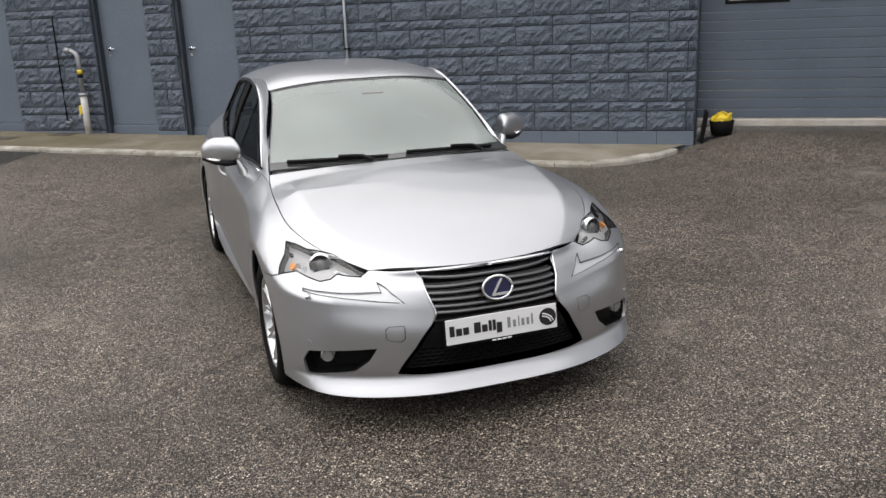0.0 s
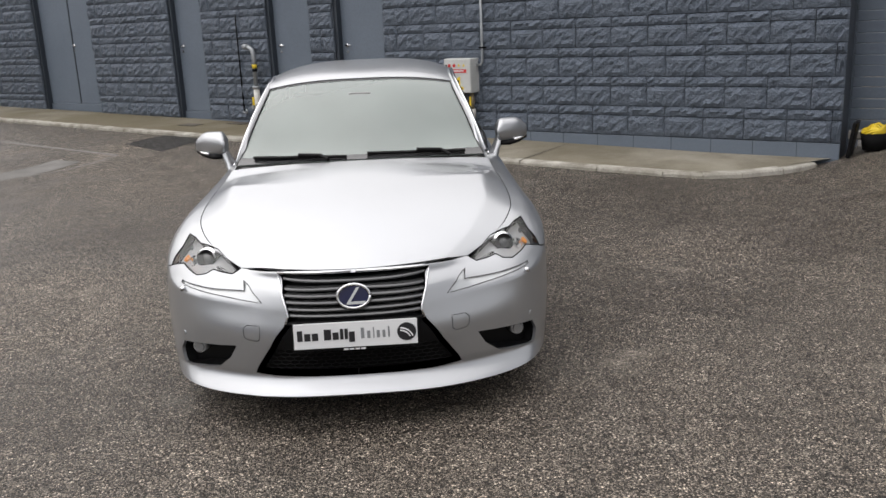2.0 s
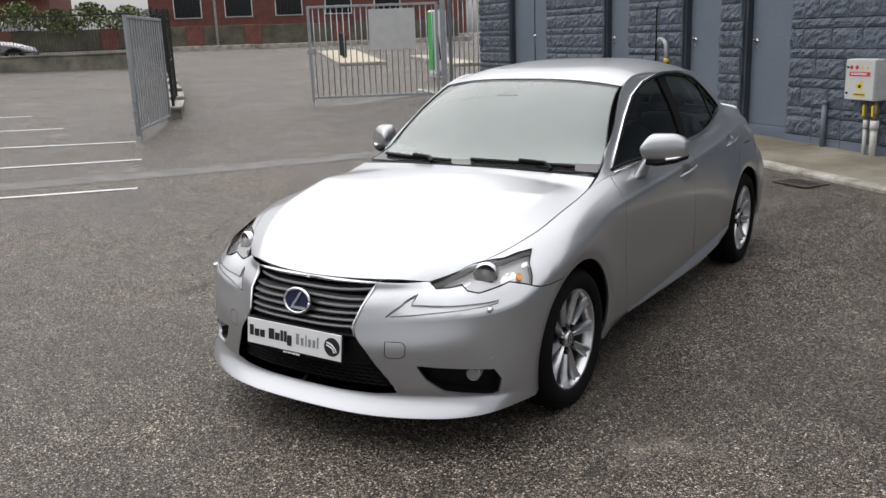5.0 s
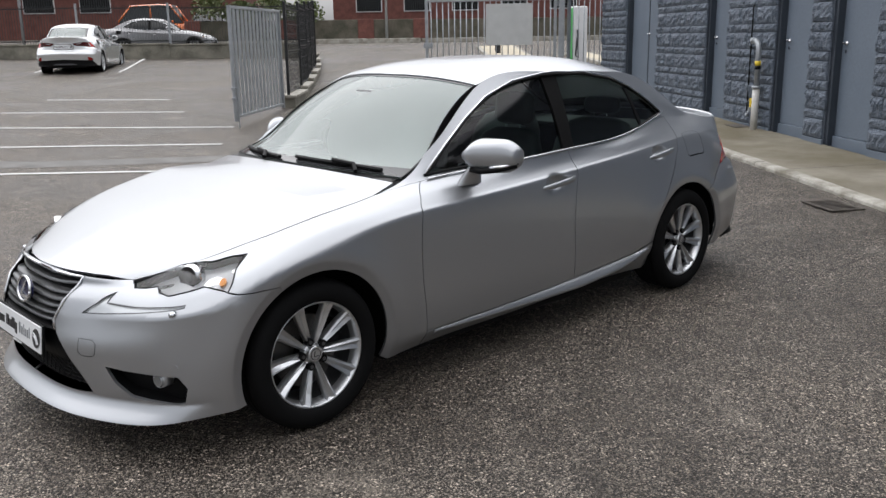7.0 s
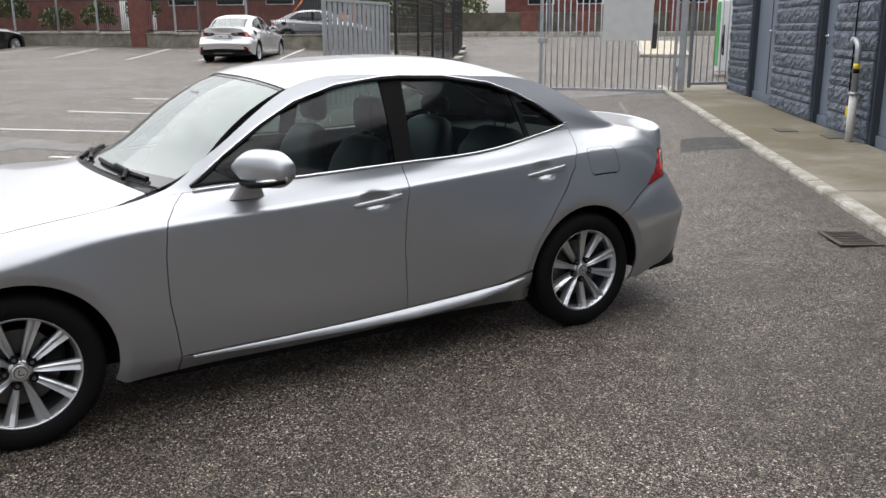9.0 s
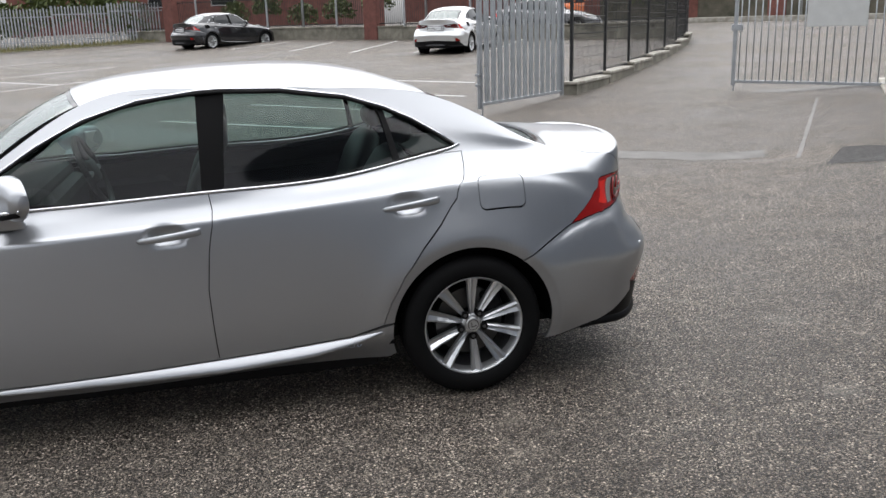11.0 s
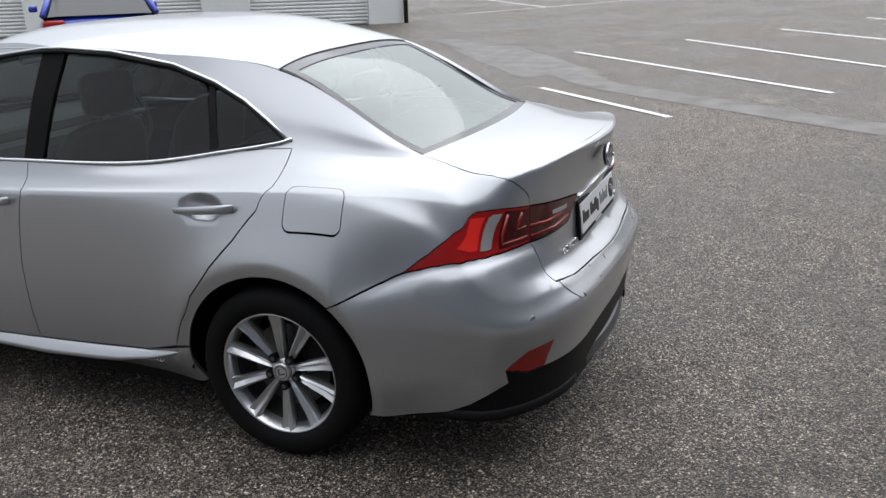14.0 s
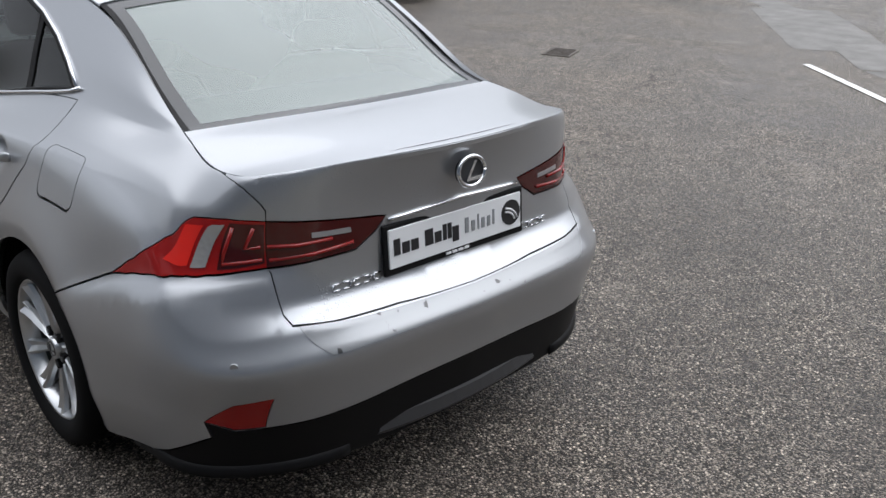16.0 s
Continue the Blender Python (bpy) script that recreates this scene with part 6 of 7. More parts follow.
# ---- the building: rough-faced painted blocks ----
def block_mesh(name, w, h, seed):
    """A block with a split face: smooth margins, broken middle."""
    rnd = random.Random(seed)
    nx, nz = (9, 5) if h > .15 else (9, 3)
    vs, fs = [], []
    for j in range(nz + 1):
        for i in range(nx + 1):
            x, z = w * i / nx, h * j / nz
            rim = i in (0, nx) or j in (0, nz)
            vs.append((x, .004 if rim else -.004 - .026 * rnd.random() ** 1.3, z))
    fs = [(j * (nx + 1) + i, j * (nx + 1) + i + 1, (j + 1) * (nx + 1) + i + 1, (j + 1) * (nx + 1) + i) for j in range(nz) for i in range(nx)]
    k = len(vs)
    vs += [(0, .03, 0), (w, .03, 0), (w, .03, h), (0, .03, h)]
    c = [0, nx, (nz + 1) * (nx + 1) - 1, nz * (nx + 1)]
    for i in range(4):
        fs.append((c[i], k + i, k + (i + 1) % 4, c[(i + 1) % 4]))
    me = bpy.data.meshes.new(name)
    me.from_pydata(vs, [], fs)
    me.materials.append(BLOCK)
    me.update()
    return me


BW, TALL, LOW, JOINT, TOPZ, BASEZ = .43, .215, .100, .010, 3.05, .335
VARIANTS = {(w, h): [block_mesh("block", w, h, 10 * k + int(1000 * w)) for k in range(5)] for w in (BW, .21) for h in (TALL, LOW)}
walls = []
for k, (lo, hi) in enumerate(((-14.65, -13.0), (-11.25, -9.10), (-8.32, -6.88), (-6.02, -5.56), (-4.67, 1.14))):
    ob = boxob("wall_%d" % (k + 1), (lo, .012, 0), (hi, .32, TOPZ + .2), MORTAR)
    ob.matrix_world = WALLM
    walls.append((tagged(ob, "dark grey painted wall of rough-faced concrete blocks", "wall", kind="structure"), lo, hi))
doors = []
for lo, hi, hx in ((-13.0, -11.25, -11.97), (-9.10, -8.32, -8.95), (-6.88, -6.02, -6.72), (-5.56, -4.67, -5.42)):
    d = tagged(empty("door_%d" % (len(doors) + 1)), "flush dark grey painted steel door, shut, set back in the block wall", "door", kind="structure")
    zb = wall_top(lo) - .02
    leaf = boxob("leaf", (lo + .05, .115, zb + .12), (hi - .01, .16, TOPZ), DOORPAINT, d, .004)
    boxob("step", (lo, .09, zb - .1), (hi, .30, zb + .115), DOORPAINT, d, .006)
    boxob("frame", (lo + .002, .03, zb), (lo + .05, .14, TOPZ), FRAMEPAINT, d, .004)
    boxob("frame", (hi - .035, .06, zb), (hi - .002, .14, TOPZ), FRAMEPAINT, d, .004)
    rose = part("handle", rod(bmesh.new(), (hx, .115, zb + 1.17), (hx, .065, zb + 1.17), .010), CHROME, d, "satin steel lever handle", True)
    part("lever", rod(bmesh.new(), (hx, .07, zb + 1.17), (hx + .10, .068, zb + 1.17), .008), CHROME, rose, smooth=True)
    part("rose", rod(bmesh.new(), (hx, .112, zb + 1.17), (hx, .102, zb + 1.17), .026, n=20), CHROME, rose, smooth=True)
    part("keyhole", rod(bmesh.new(), (hx, .112, zb + 1.08), (hx, .104, zb + 1.08), .020, n=20), CHROME, d)
    if hi - lo > 1.2:
        boxob("meeting_bar", ((lo + hi) / 2 + .10, .105, zb + .12), ((lo + hi) / 2 + .13, .12, TOPZ), FRAMEPAINT, d, .002)
    d.matrix_world = WALLM
    doors.append(d)
back = boxob("wall_behind_doors", (-14.6, .33, 0), (1.1, .40, TOPZ + .2), FRAMEPAINT)
back.matrix_world = WALLM
tagged(back, "dark inner wall", "wall", kind="structure")

# sectional door at the end of the wall
shut = tagged(empty("sectional_door"), "dark grey sectional garage door with narrow panels, shut", "garage door", kind="structure")
z = .44
k = 0
while z < 2.9:
    h = .118 if k % 2 else .10
    if 1.62 < z < 1.95:
        h = .44
        boxob("window_row", (1.16, .30, z), (6.4, .335, z + h), PANELPAINT, shut, .004)
        for i in range(5):
            w = boxob("window_frame", (1.42 + i * .98, .285, 1.715), (2.10 + i * .98, .31, 2.02), BLACK, shut, .006)
            boxob("pane", (1.46 + i * .98, .281, 1.75), (2.06 + i * .98, .288, 1.985), PALEPANE, w)
    else:
        boxob("panel", (1.16, .30 + .004 * (k % 2), z), (6.4, .34, z + h - .006), PANELPAINT, shut, .006)
    z += h
    k += 1
boxob("bottom_bar", (1.16, .27, .335), (6.4, .34, .425), PALEBEAM, shut, .015, "pale bottom seal bar")
shut.matrix_world = WALLM
side = boxob("wall_6", (1.12, .33, 0), (1.16, .9, 3.2), DOORPAINT)
side.matrix_world = WALLM
tagged(side, "grey painted reveal of the wall", "wall", kind="structure")
end = boxob("wall_7", (6.4, -.1, 0), (9.5, .3, 3.25), BLOCKPLAIN)
end.matrix_world = WALLM
tagged(end, "dark grey painted wall", "wall", kind="structure")
# out of view: added height that darkens the light and the car's reflections
added_upper_wall = boxob("wall_8", (-14.65, .02, 3.25), (9.5, .35, 4.6), BLOCKPLAIN)
added_upper_wall.matrix_world = WALLM
tagged(added_upper_wall, "unseen dark grey upper wall added above the block wall", "wall", kind="structure")
# the yard is closed by a plain building behind the camera's way
far_side = boxob("wall_9", (11.5, 1.5, -.1), (12.0, 30, 4.8), BLOCKPLAIN)
tagged(far_side, "plain grey building wall closing the yard", "wall", kind="structure")

# meter box with pipes
meter = tagged(empty("meter_box"), "pale grey steel meter box with warning labels on the block wall", "meter box")
boxob("cabinet", (-3.56, -.20, .81), (-3.16, -.005, 1.235), BOXGREY, meter, .008)
boxob("cabinet_door", (-3.555, -.212, .815), (-3.165, -.198, 1.23), BOXGREY, meter, .006)
boxob("warning_label", (-3.50, -.2145, 1.06), (-3.22, -.211, 1.105), LABELRED, meter, label="red warning label")
for i, c in enumerate((LABELRED, LABELRED, LABELYELLOW, LABELYELLOW)):
    part("pictogram", rod(bmesh.new(), (-3.475 + i * .072, -.211, 1.15), (-3.475 + i * .072, -.2148, 1.15), .022, n=(3 if i > 1 else 20)), c, meter)
tri = bmesh.new()
rod(tri, (-3.35, -.211, .96), (-3.35, -.215, .96), .068, n=3)
bmesh.ops.rotate(tri, verts=tri.verts, cent=(-3.35, -.211, .96), matrix=Matrix.Rotation(radians(30), 3, "Y"))
part("hazard_triangle", tri, LABELYELLOW, meter, "yellow hazard triangle")
boxob("hazard_mark", (-3.368, -.2165, .938), (-3.332, -.2145, .972), INK, meter)
boxob("warning_label", (-3.43, -.2145, .852), (-3.27, -.211, .888), LABELYELLOW, meter, label="yellow warning label")
boxob("bar", (-3.42, -.2155, .865), (-3.28, -.2142, .875), INK, meter)
for i in range(2):
    boxob("bar", (-3.48, -.2155, 1.074 + i * .014), (-3.26, -.2142, 1.081 + i * .014), PLATEWHITE, meter)
for z in (.88, 1.15):
    part("lock", rod(bmesh.new(), (-3.52, -.208, z), (-3.52, -.222, z), .012), BLACK, meter)
meter.matrix_world = WALLM
zc = wall_top(-3.3)
for s, r in ((-3.34, .021), (-3.22, .036)):
    pipe = tagged(empty("supply_pipe"), "white plastic supply pipe with brass valve below the meter box", "pipe")
    part("pipe", rod(bmesh.new(), (s, -.10, zc - .08), (s, -.10, .60), r, n=18), PIPEWHITE, pipe, smooth=True)
    part("collar", rod(bmesh.new(), (s, -.10, .50), (s, -.10, .60), r * 1.25, n=18), PIPEWHITE, pipe, smooth=True)
    part("valve", rod(bmesh.new(), (s, -.10, .60), (s, -.10, .80), r * .8, n=14), BRASS, pipe, smooth=True)
    part("valve_nut", rod(bmesh.new(), (s, -.10, .67), (s, -.10, .715), r * 1.15, n=6), BRASS, pipe)
    boxob("valve_lever", (s - .012, -.15, .64), (s + .012, -.135, .76), LABELYELLOW, pipe, .004)
    pipe.matrix_world = WALLM
cond = tagged(empty("conduit"), "grey steel conduit running up the block wall", "conduit")
part("tube", tube(bmesh.new(), [(-3.16, -.06, 1.15), (-3.10, -.06, 1.15), (-3.08, -.055, 1.19), (-3.08, -.05, 1.30), (-3.08, -.05, 3.2)], .0165, 10), GALV, cond, smooth=True)
for z in (1.35, 2.6):
    boxob("clip", (-3.12, -.07, z), (-3.04, -.002, z + .02), BLACK, cond, .003)
cond.matrix_world = WALLM
stub = tagged(empty("bollard_pipe"), "short grey pipe standing against the wall", "pipe")
part("tube", rod(bmesh.new(), (-4.0, -.05, .2), (-4.0, -.05, .74), .03, n=16), DOORPAINT, stub, smooth=True)
part("cap", rod(bmesh.new(), (-4.0, -.05, .72), (-4.0, -.05, .76), .036, n=16), DOORPAINT, stub, smooth=True)
stub.matrix_world = WALLM
gas = tagged(empty("gas_pipe"), "white gas riser pipe with yellow tape and grey elbow", "pipe")
g0 = wall_top(-7.1) - .03
part("riser", tube(bmesh.new(), [(-7.10, -.11, g0), (-7.10, -.11, .85)], .046, 16), PIPEWHITE, gas, smooth=True)
part("upper_pipe", tube(bmesh.new(), [(-7.10, -.11, .85), (-7.10, -.11, 1.34), (-7.12, -.11, 1.40), (-7.17, -.11, 1.435), (-7.24, -.11, 1.45)], .035, 14), GALV, gas, smooth=True)
part("elbow_end", tube(bmesh.new(), [(-7.22, -.11, 1.448), (-7.29, -.11, 1.45)], .043, 14), GALV, gas, smooth=True)
part("flange", rod(bmesh.new(), (-7.10, -.11, .83), (-7.10, -.11, .865), .06, n=18), GALV, gas, smooth=True)
part("yellow_tape", rod(bmesh.new(), (-7.10, -.11, 1.13), (-7.10, -.11, 1.19), .0375, n=16), LABELYELLOW, gas, smooth=True)
part("black_tape", rod(bmesh.new(), (-7.10, -.11, 1.08), (-7.10, -.11, 1.13), .0372, n=16), BLACK, gas, smooth=True)
boxob("tap", (-7.17, -.16, .58), (-7.13, -.10, .70), LABELYELLOW, gas, .006)
boxob("tap_plate", (-7.18, -.17, .52), (-7.14, -.11, .58), GALV, gas, .004)
gas.matrix_world = WALLM
thin = tagged(empty("conduit"), "thin dark conduit on the block wall with a small tap", "conduit")
part("tube", tube(bmesh.new(), [(-7.50, -.03, .46), (-7.50, -.03, 1.88), (-7.49, -.02, 1.92)], .010, 8), BLACK, thin, smooth=True)
part("tap", tube(bmesh.new(), [(-7.52, -.03, .46), (-7.45, -.05, .44), (-7.40, -.06, .47), (-7.42, -.06, .50)], .016, 8), GALV, thin, smooth=True)
thin.matrix_world = WALLM
# tub of rope by the corner
tub = tagged(empty("tub"), "black rubber tub with a coil of yellow rope", "tub")
part("shell", rod(bmesh.new(), (0, 0, 0), (0, 0, .17), .11, .14, 20), RUBBER, tub, smooth=True)
for k in range(6):
    part("rope_coil", tube(bmesh.new(), [((.085 + .025 * math.sin(k)) * math.cos(a) + .012 * k - .03, .09 * math.sin(a), .165 + .014 * k + .02 * math.sin(3 * a + k)) for a in np.linspace(0, 2 * math.pi, 15)], .013, 6), LABELYELLOW, tub, smooth=True)
p = wall_at(1.44, .10)
tub.matrix_world = pose(p.x, p.y, lie(p.x, p.y))
board = tagged(empty("board"), "dark board leaning on the wall corner", "board")
boxob("panel", (-.02, -.14, 0), (.02, .14, .36), BLACK, board, .01)
p = wall_at(1.22, .06)
board.matrix_world = pose(p.x, p.y, lie(p.x, p.y), 0, 8, -35)


# drains
def drain(x, y, turn, w, l):
    g = tagged(empty("drain_grate"), "rusty cast iron drain grate set in the asphalt", "drain grate")
    # black plate on the asphalt: the hole's darkness as colour, nothing dug out
    boxob("pit", (-l / 2, -w / 2, .002), (l / 2, w / 2, .004), INK, g)
    for a, b in (((-l / 2, -w / 2), (l / 2, -w / 2 + .03)), ((-l / 2, w / 2 - .03), (l / 2, w / 2)), ((-l / 2, -w / 2 + .03), (-l / 2 + .03, w / 2 - .03)), ((l / 2 - .03, -w / 2 + .03), (l / 2, w / 2 - .03))):
        boxob("frame_bar", (*a, .0), (*b, .012), IRON, g, .002)
    n = int((l - .06) / .05)
    for i in range(n):
        xx = -l / 2 + .05 + i * .05
        boxob("bar", (xx, -w / 2 + .03, .003), (xx + .016, w / 2 - .03, .010), IRON, g)
    g.matrix_world = pose(x, y, lie(x, y), 0, 0, turn)


drain(.76, 5.31, -33, .30, .42), drain(-6.15, -.85, 25, .32, .50)
for s, d in ((-8.18, -.55), (-7.51, -.14)):
    cover = boxob("access_cover", (s - .18, d - .12, wall_top(s) - .06), (s + .18, d + .12, wall_top(s) - .025 * (-d / 1.28) - .006), IRON, None, .003)
    cover.matrix_world = WALLM
    tagged(cover, "small iron access cover in the pavement", "cover")


# ---- gates and fences ----
def gate(a, b, height, pitch, bar, name, label, flat=False, lift=.09):
    """A framed gate of upright bars between two points."""
    g = tagged(empty(name), label, "gate")
    a, b = Vector((*a, 0)), Vector((*b, 0))
    length = (b - a).length
    for z0, z1 in ((lift, lift + .05), (height - .05, height)):
        boxob("rail", (0, -.025, z0), (length, .025, z1), GALV, g, .004)
    for x in (0, length - .06):
        boxob("stile", (x, -.03, lift - .05), (x + .06, .03, height), GALV, g, .004)
    n = int(length / pitch)
    for i in range(1, n):
        x = length * i / n
        if flat:
            boxob("bar", (x - bar, -.012 + .016 * (i % 2), lift + .03), (x + bar, .006 + .016 * (i % 2), height - .03), GALV, g)
        else:
            part("bar", rod(bmesh.new(), (x, 0, lift + .03), (x, 0, height - .03), bar, n=8), GALV, g, smooth=True)
    d = (b - a).normalized()
    za, zb = lie(a.x, a.y), lie(b.x, b.y)
    g.matrix_world = Matrix.Translation((a.x, a.y, (za + zb) / 2)) @ Matrix.Rotation(math.atan2(d.y, d.x), 4, "Z")
    return g


POST, GEND = (-8.30, 12.85), (-10.55, 11.15)
g1 = gate(POST, GEND, 2.06, .125, .011, "metal_gate", "galvanised steel bar gate, shut across the lane")
boxob("lock_box", (2.66, -.04, 1.05), (2.86, .04, 1.16), GALV, g1, .005)
part("drop_bolt", rod(bmesh.new(), (2.79, -.04, -.07), (2.79, -.04, .75), .012, n=8), GALV, g1)
sign = tagged(empty("notice_board"), "blank grey notice board hung on the gate", "sign")
boxob("sheet", (.50, .03, 1.10), (1.50, .045, 1.95), BOXGREY, sign, .003)
sign.matrix_world = g1.matrix_world.copy()
post = tagged(empty("gate_post"), "square galvanised steel gate post", "gate post")
boxob("tube", (-.06, -.06, -.1), (.06, .06, 2.5), GALV, post, .006)
for z in (.4, 1.8):
    part("hinge", rod(bmesh.new(), (-.09, 0, z), (-.09, 0, z + .12), .02), GALV, post)
post.matrix_world = pose(*on_ground(-8.22, 12.92), 0, 0, 35)
wend = wall_at(-14.62, .05)
g3 = gate((-8.12, 13.0), (wend.x, wend.y), 2.06, .125, .011, "metal_gate", "narrow fixed panel of galvanised bars between gate post and wall", lift=.16)
cone = tagged(empty("rubble"), "broken red brick lying at the foot of the gate post", "brick")
part("brick", box(bmesh.new(), (-.1, -.05, 0), (.1, .05, .065), .006), REDBRICK, cone)
cone.matrix_world = pose(*on_ground(-8.0, 12.62), 0, 0, 20)
g2 = gate((-9.78, 5.92), (-11.70, 8.18), 2.02, .105, .030, "metal_gate", "galvanised palisade gate leaf standing open", True, .12)
part("drop_bolt", rod(bmesh.new(), (.03, -.05, -.10), (.03, -.05, .9), .012, n=8), GALV, g2)
for z in (.45, .62):
    boxob("latch", (-.06, -.04, z), (.02, .03, z + .04), GALV, g2, .003)

# black mesh fence on a stepped stone base
fence = tagged(empty("mesh_fence"), "black wire mesh fence on a stepped stone base", "fence")
FP = [(-11.85, 8.42), (-13.45, 9.85), (-15.1, 11.2), (-16.9, 12.6), (-18.8, 14.1), (-20.8, 15.55), (-22.9, 17.0), (-25.0, 18.3)]
for a, b in zip(FP, FP[1:]):
    pa, pb = on_ground(*a), on_ground(*b)
    d = (pb - pa)
    L = d.xy.length
    m = Matrix.Translation((pa.x, pa.y, 0)) @ Matrix.Rotation(math.atan2(d.y, d.x), 4, "Z")
    zt = max(pa.z, pb.z) + .12
    boxob("base_stone", (-.05, -.14, min(pa.z, pb.z) - .2), (L - .08, .14, zt), DIRTYSTONE, fence, .015, m=m)
    boxob("coping", (-.12, -.17, zt), (L - .05, .17, zt + .06), KERBSTONE, fence, .012, m=m)
    boxob("post", (-.03, -.03, zt), (.03, .03, zt + 1.95), FENCEBLACK, fence, .004, m=m)
    mesh = bmesh.new()
    for i in range(int(L / .075)):
        rod(mesh, m @ Vector((.05 + i * .075, .0, zt + .08)), m @ Vector((.05 + i * .075, 0, zt + 1.92)), .004, n=4, caps=False)
    for k in range(10):
        rod(mesh, m @ Vector((0, 0, zt + .10 + k * .2)), m @ Vector((L, 0, zt + .10 + k * .2)), .004, n=4, caps=False)
    part("mesh_panel", mesh, FENCEBLACK, fence)
    for k in range(3):
        boxob("rail", (0, -.012, zt + .1 + k * .85), (L, .012, zt + .125 + k * .85), FENCEBLACK, fence, m=m)


def boundary(pts, name, label, wall_h, rail_h, stone, dense=.11):
    """A low wall with a railing on it along a line of points."""
    w = tagged(empty(name), label, "wall", kind="structure")
    for a, b in zip(pts, pts[1:]):
        pa, pb = on_ground(*a), on_ground(*b)
        d = pb - pa
        L = d.xy.length
        m = Matrix.Translation(pa) @ Matrix.Rotation(math.atan2(d.y, d.x), 4, "Z")
        boxob("stretch", (0, -.15, -.4), (L, .15, wall_h), stone, w, .02, m=m)
        boxob("coping", (-.01, -.18, wall_h), (L, .18, wall_h + .07), DIRTYSTONE, w, .02, m=m)
        bm = bmesh.new()
        for i in range(int(L / dense)):
            rod(bm, m @ Vector((i * dense, 0, wall_h)), m @ Vector((i * dense, 0, rail_h)), .011, n=4, caps=False)
        for z in (wall_h + .15, rail_h - .12):
            box(bm, (0, -.015, z), (L, .015, z + .04), m=m)
        part("railing", bm, FENCEBLACK, w)
        boxob("rail_post", (-.035, -.035, wall_h), (.035, .035, rail_h + .1), GALV, w, m=m)
    return w


boundary([(-46, -3), (-43, .6), (-40.2, 4.0), (-37, 7.0), (-34.0, 9.6), (-31.5, 11.9), (-28.8, 14.4), (-25.2, 17.9)], "boundary_wall", "low stained stone wall with black railings round the car park", .48, 2.0, DIRTYSTONE)
for p in ((-35.4, 8.5), (-44, -.6)):
    pil = boxob("pier", (-.35, -.35, -.3), (.35, .35, 2.5), REDBRICK, None, .02)
    pil.matrix_world = pose(*on_ground(*p), 0, 0, 45)
    tagged(pil, "red brick gate pier in the boundary wall", "pier")
hedge_pts = [(-48, -6), (-36, 11), (-24, 23)]

# palisade fence with rough grass
pal = tagged(empty("palisade_fence"), "galvanised steel palisade fence behind rough grass", "fence")
A, B = Vector((-44.2, -12, 0)), Vector((-45.6, -1.2, 0))
for seg in range(4):
    a, b = A + (B - A) * seg / 4, A + (B - A) * (seg + 1) / 4
    pa, pb = on_ground(a.x, a.y), on_ground(b.x, b.y)
    d = pb - pa
    L = d.xy.length
    m = Matrix.Translation(pa) @ Matrix.Rotation(math.atan2(d.y, d.x), 4, "Z")
    for i in range(int(L / .155)):
        bm = bmesh.new()
        box(bm, (i * .155, -.012, .12), (i * .155 + .07, .012, 2.05 + .05 * (i % 2)), m=m)
        part("pale", bm, GALV, pal)
    for z in (.4, 1.65):
        boxob("rail", (0, .012, z), (L, .045, z + .05), GALV, pal, m=m)
    boxob("post", (-.05, .02, -.1), (.05, .12, 2.1), GALV, pal, m=m)
gm = bmesh.new()
for _ in range(1500):
    t, o = random.random(), random.random()
    c = A + (B - A) * t + Vector((1.1 * o + .05, 0, 0))
    z = lie(c.x, c.y)
    a, h = random.uniform(0, 6.3), random.uniform(.10, .34) * (1 - .5 * o)
    dx = Vector((math.cos(a), math.sin(a), 0)) * .05
    tip = c + dx * random.uniform(-3, 3) + Vector((0, 0, z + h))
    v = [gm.verts.new(q) for q in (c - dx + Vector((0, 0, z - .02)), c + dx + Vector((0, 0, z - .02)), tip)]
    gm.faces.new(v)
tagged(part("grass_verge", gm, GRASS), "rough yellow-green grass along the fence", "grass", kind="stuff")
for seg in range(6):
    a, b = A + (B - A) * seg / 6 + Vector((1.25, 0, 0)), A + (B - A) * (seg + 1) / 6 + Vector((1.25, 0, 0))
    k = strip("verge_kerb", a.xy, b.xy, .14, KERBSTONE, .05, "weathered kerb along the grass verge", "kerb")


# ---- street side ----
def bush(pts, name, label, r, n, leaf=.09):
    bm = bmesh.new()
    for _ in range(n):
        cx, cy, cz = random.choice(pts)
        a, b, rr = random.uniform(0, 6.3), random.uniform(-.6, 1.5), r * random.random() ** .4
        c = Vector((cx + rr * math.cos(a) * math.cos(b), cy + rr * math.sin(a) * math.cos(b), cz + rr * math.sin(b) * .8))
        u = Vector((random.gauss(0, 1), random.gauss(0, 1), random.gauss(0, 1))).normalized()
        w = u.orthogonal().normalized()
        v = [bm.verts.new(c + leaf * q) for q in (u, w * .6, -u, -w * .6)]
        bm.faces.new(v)
    return tagged(part(name, bm, LEAF), label, "shrub", kind="stuff")


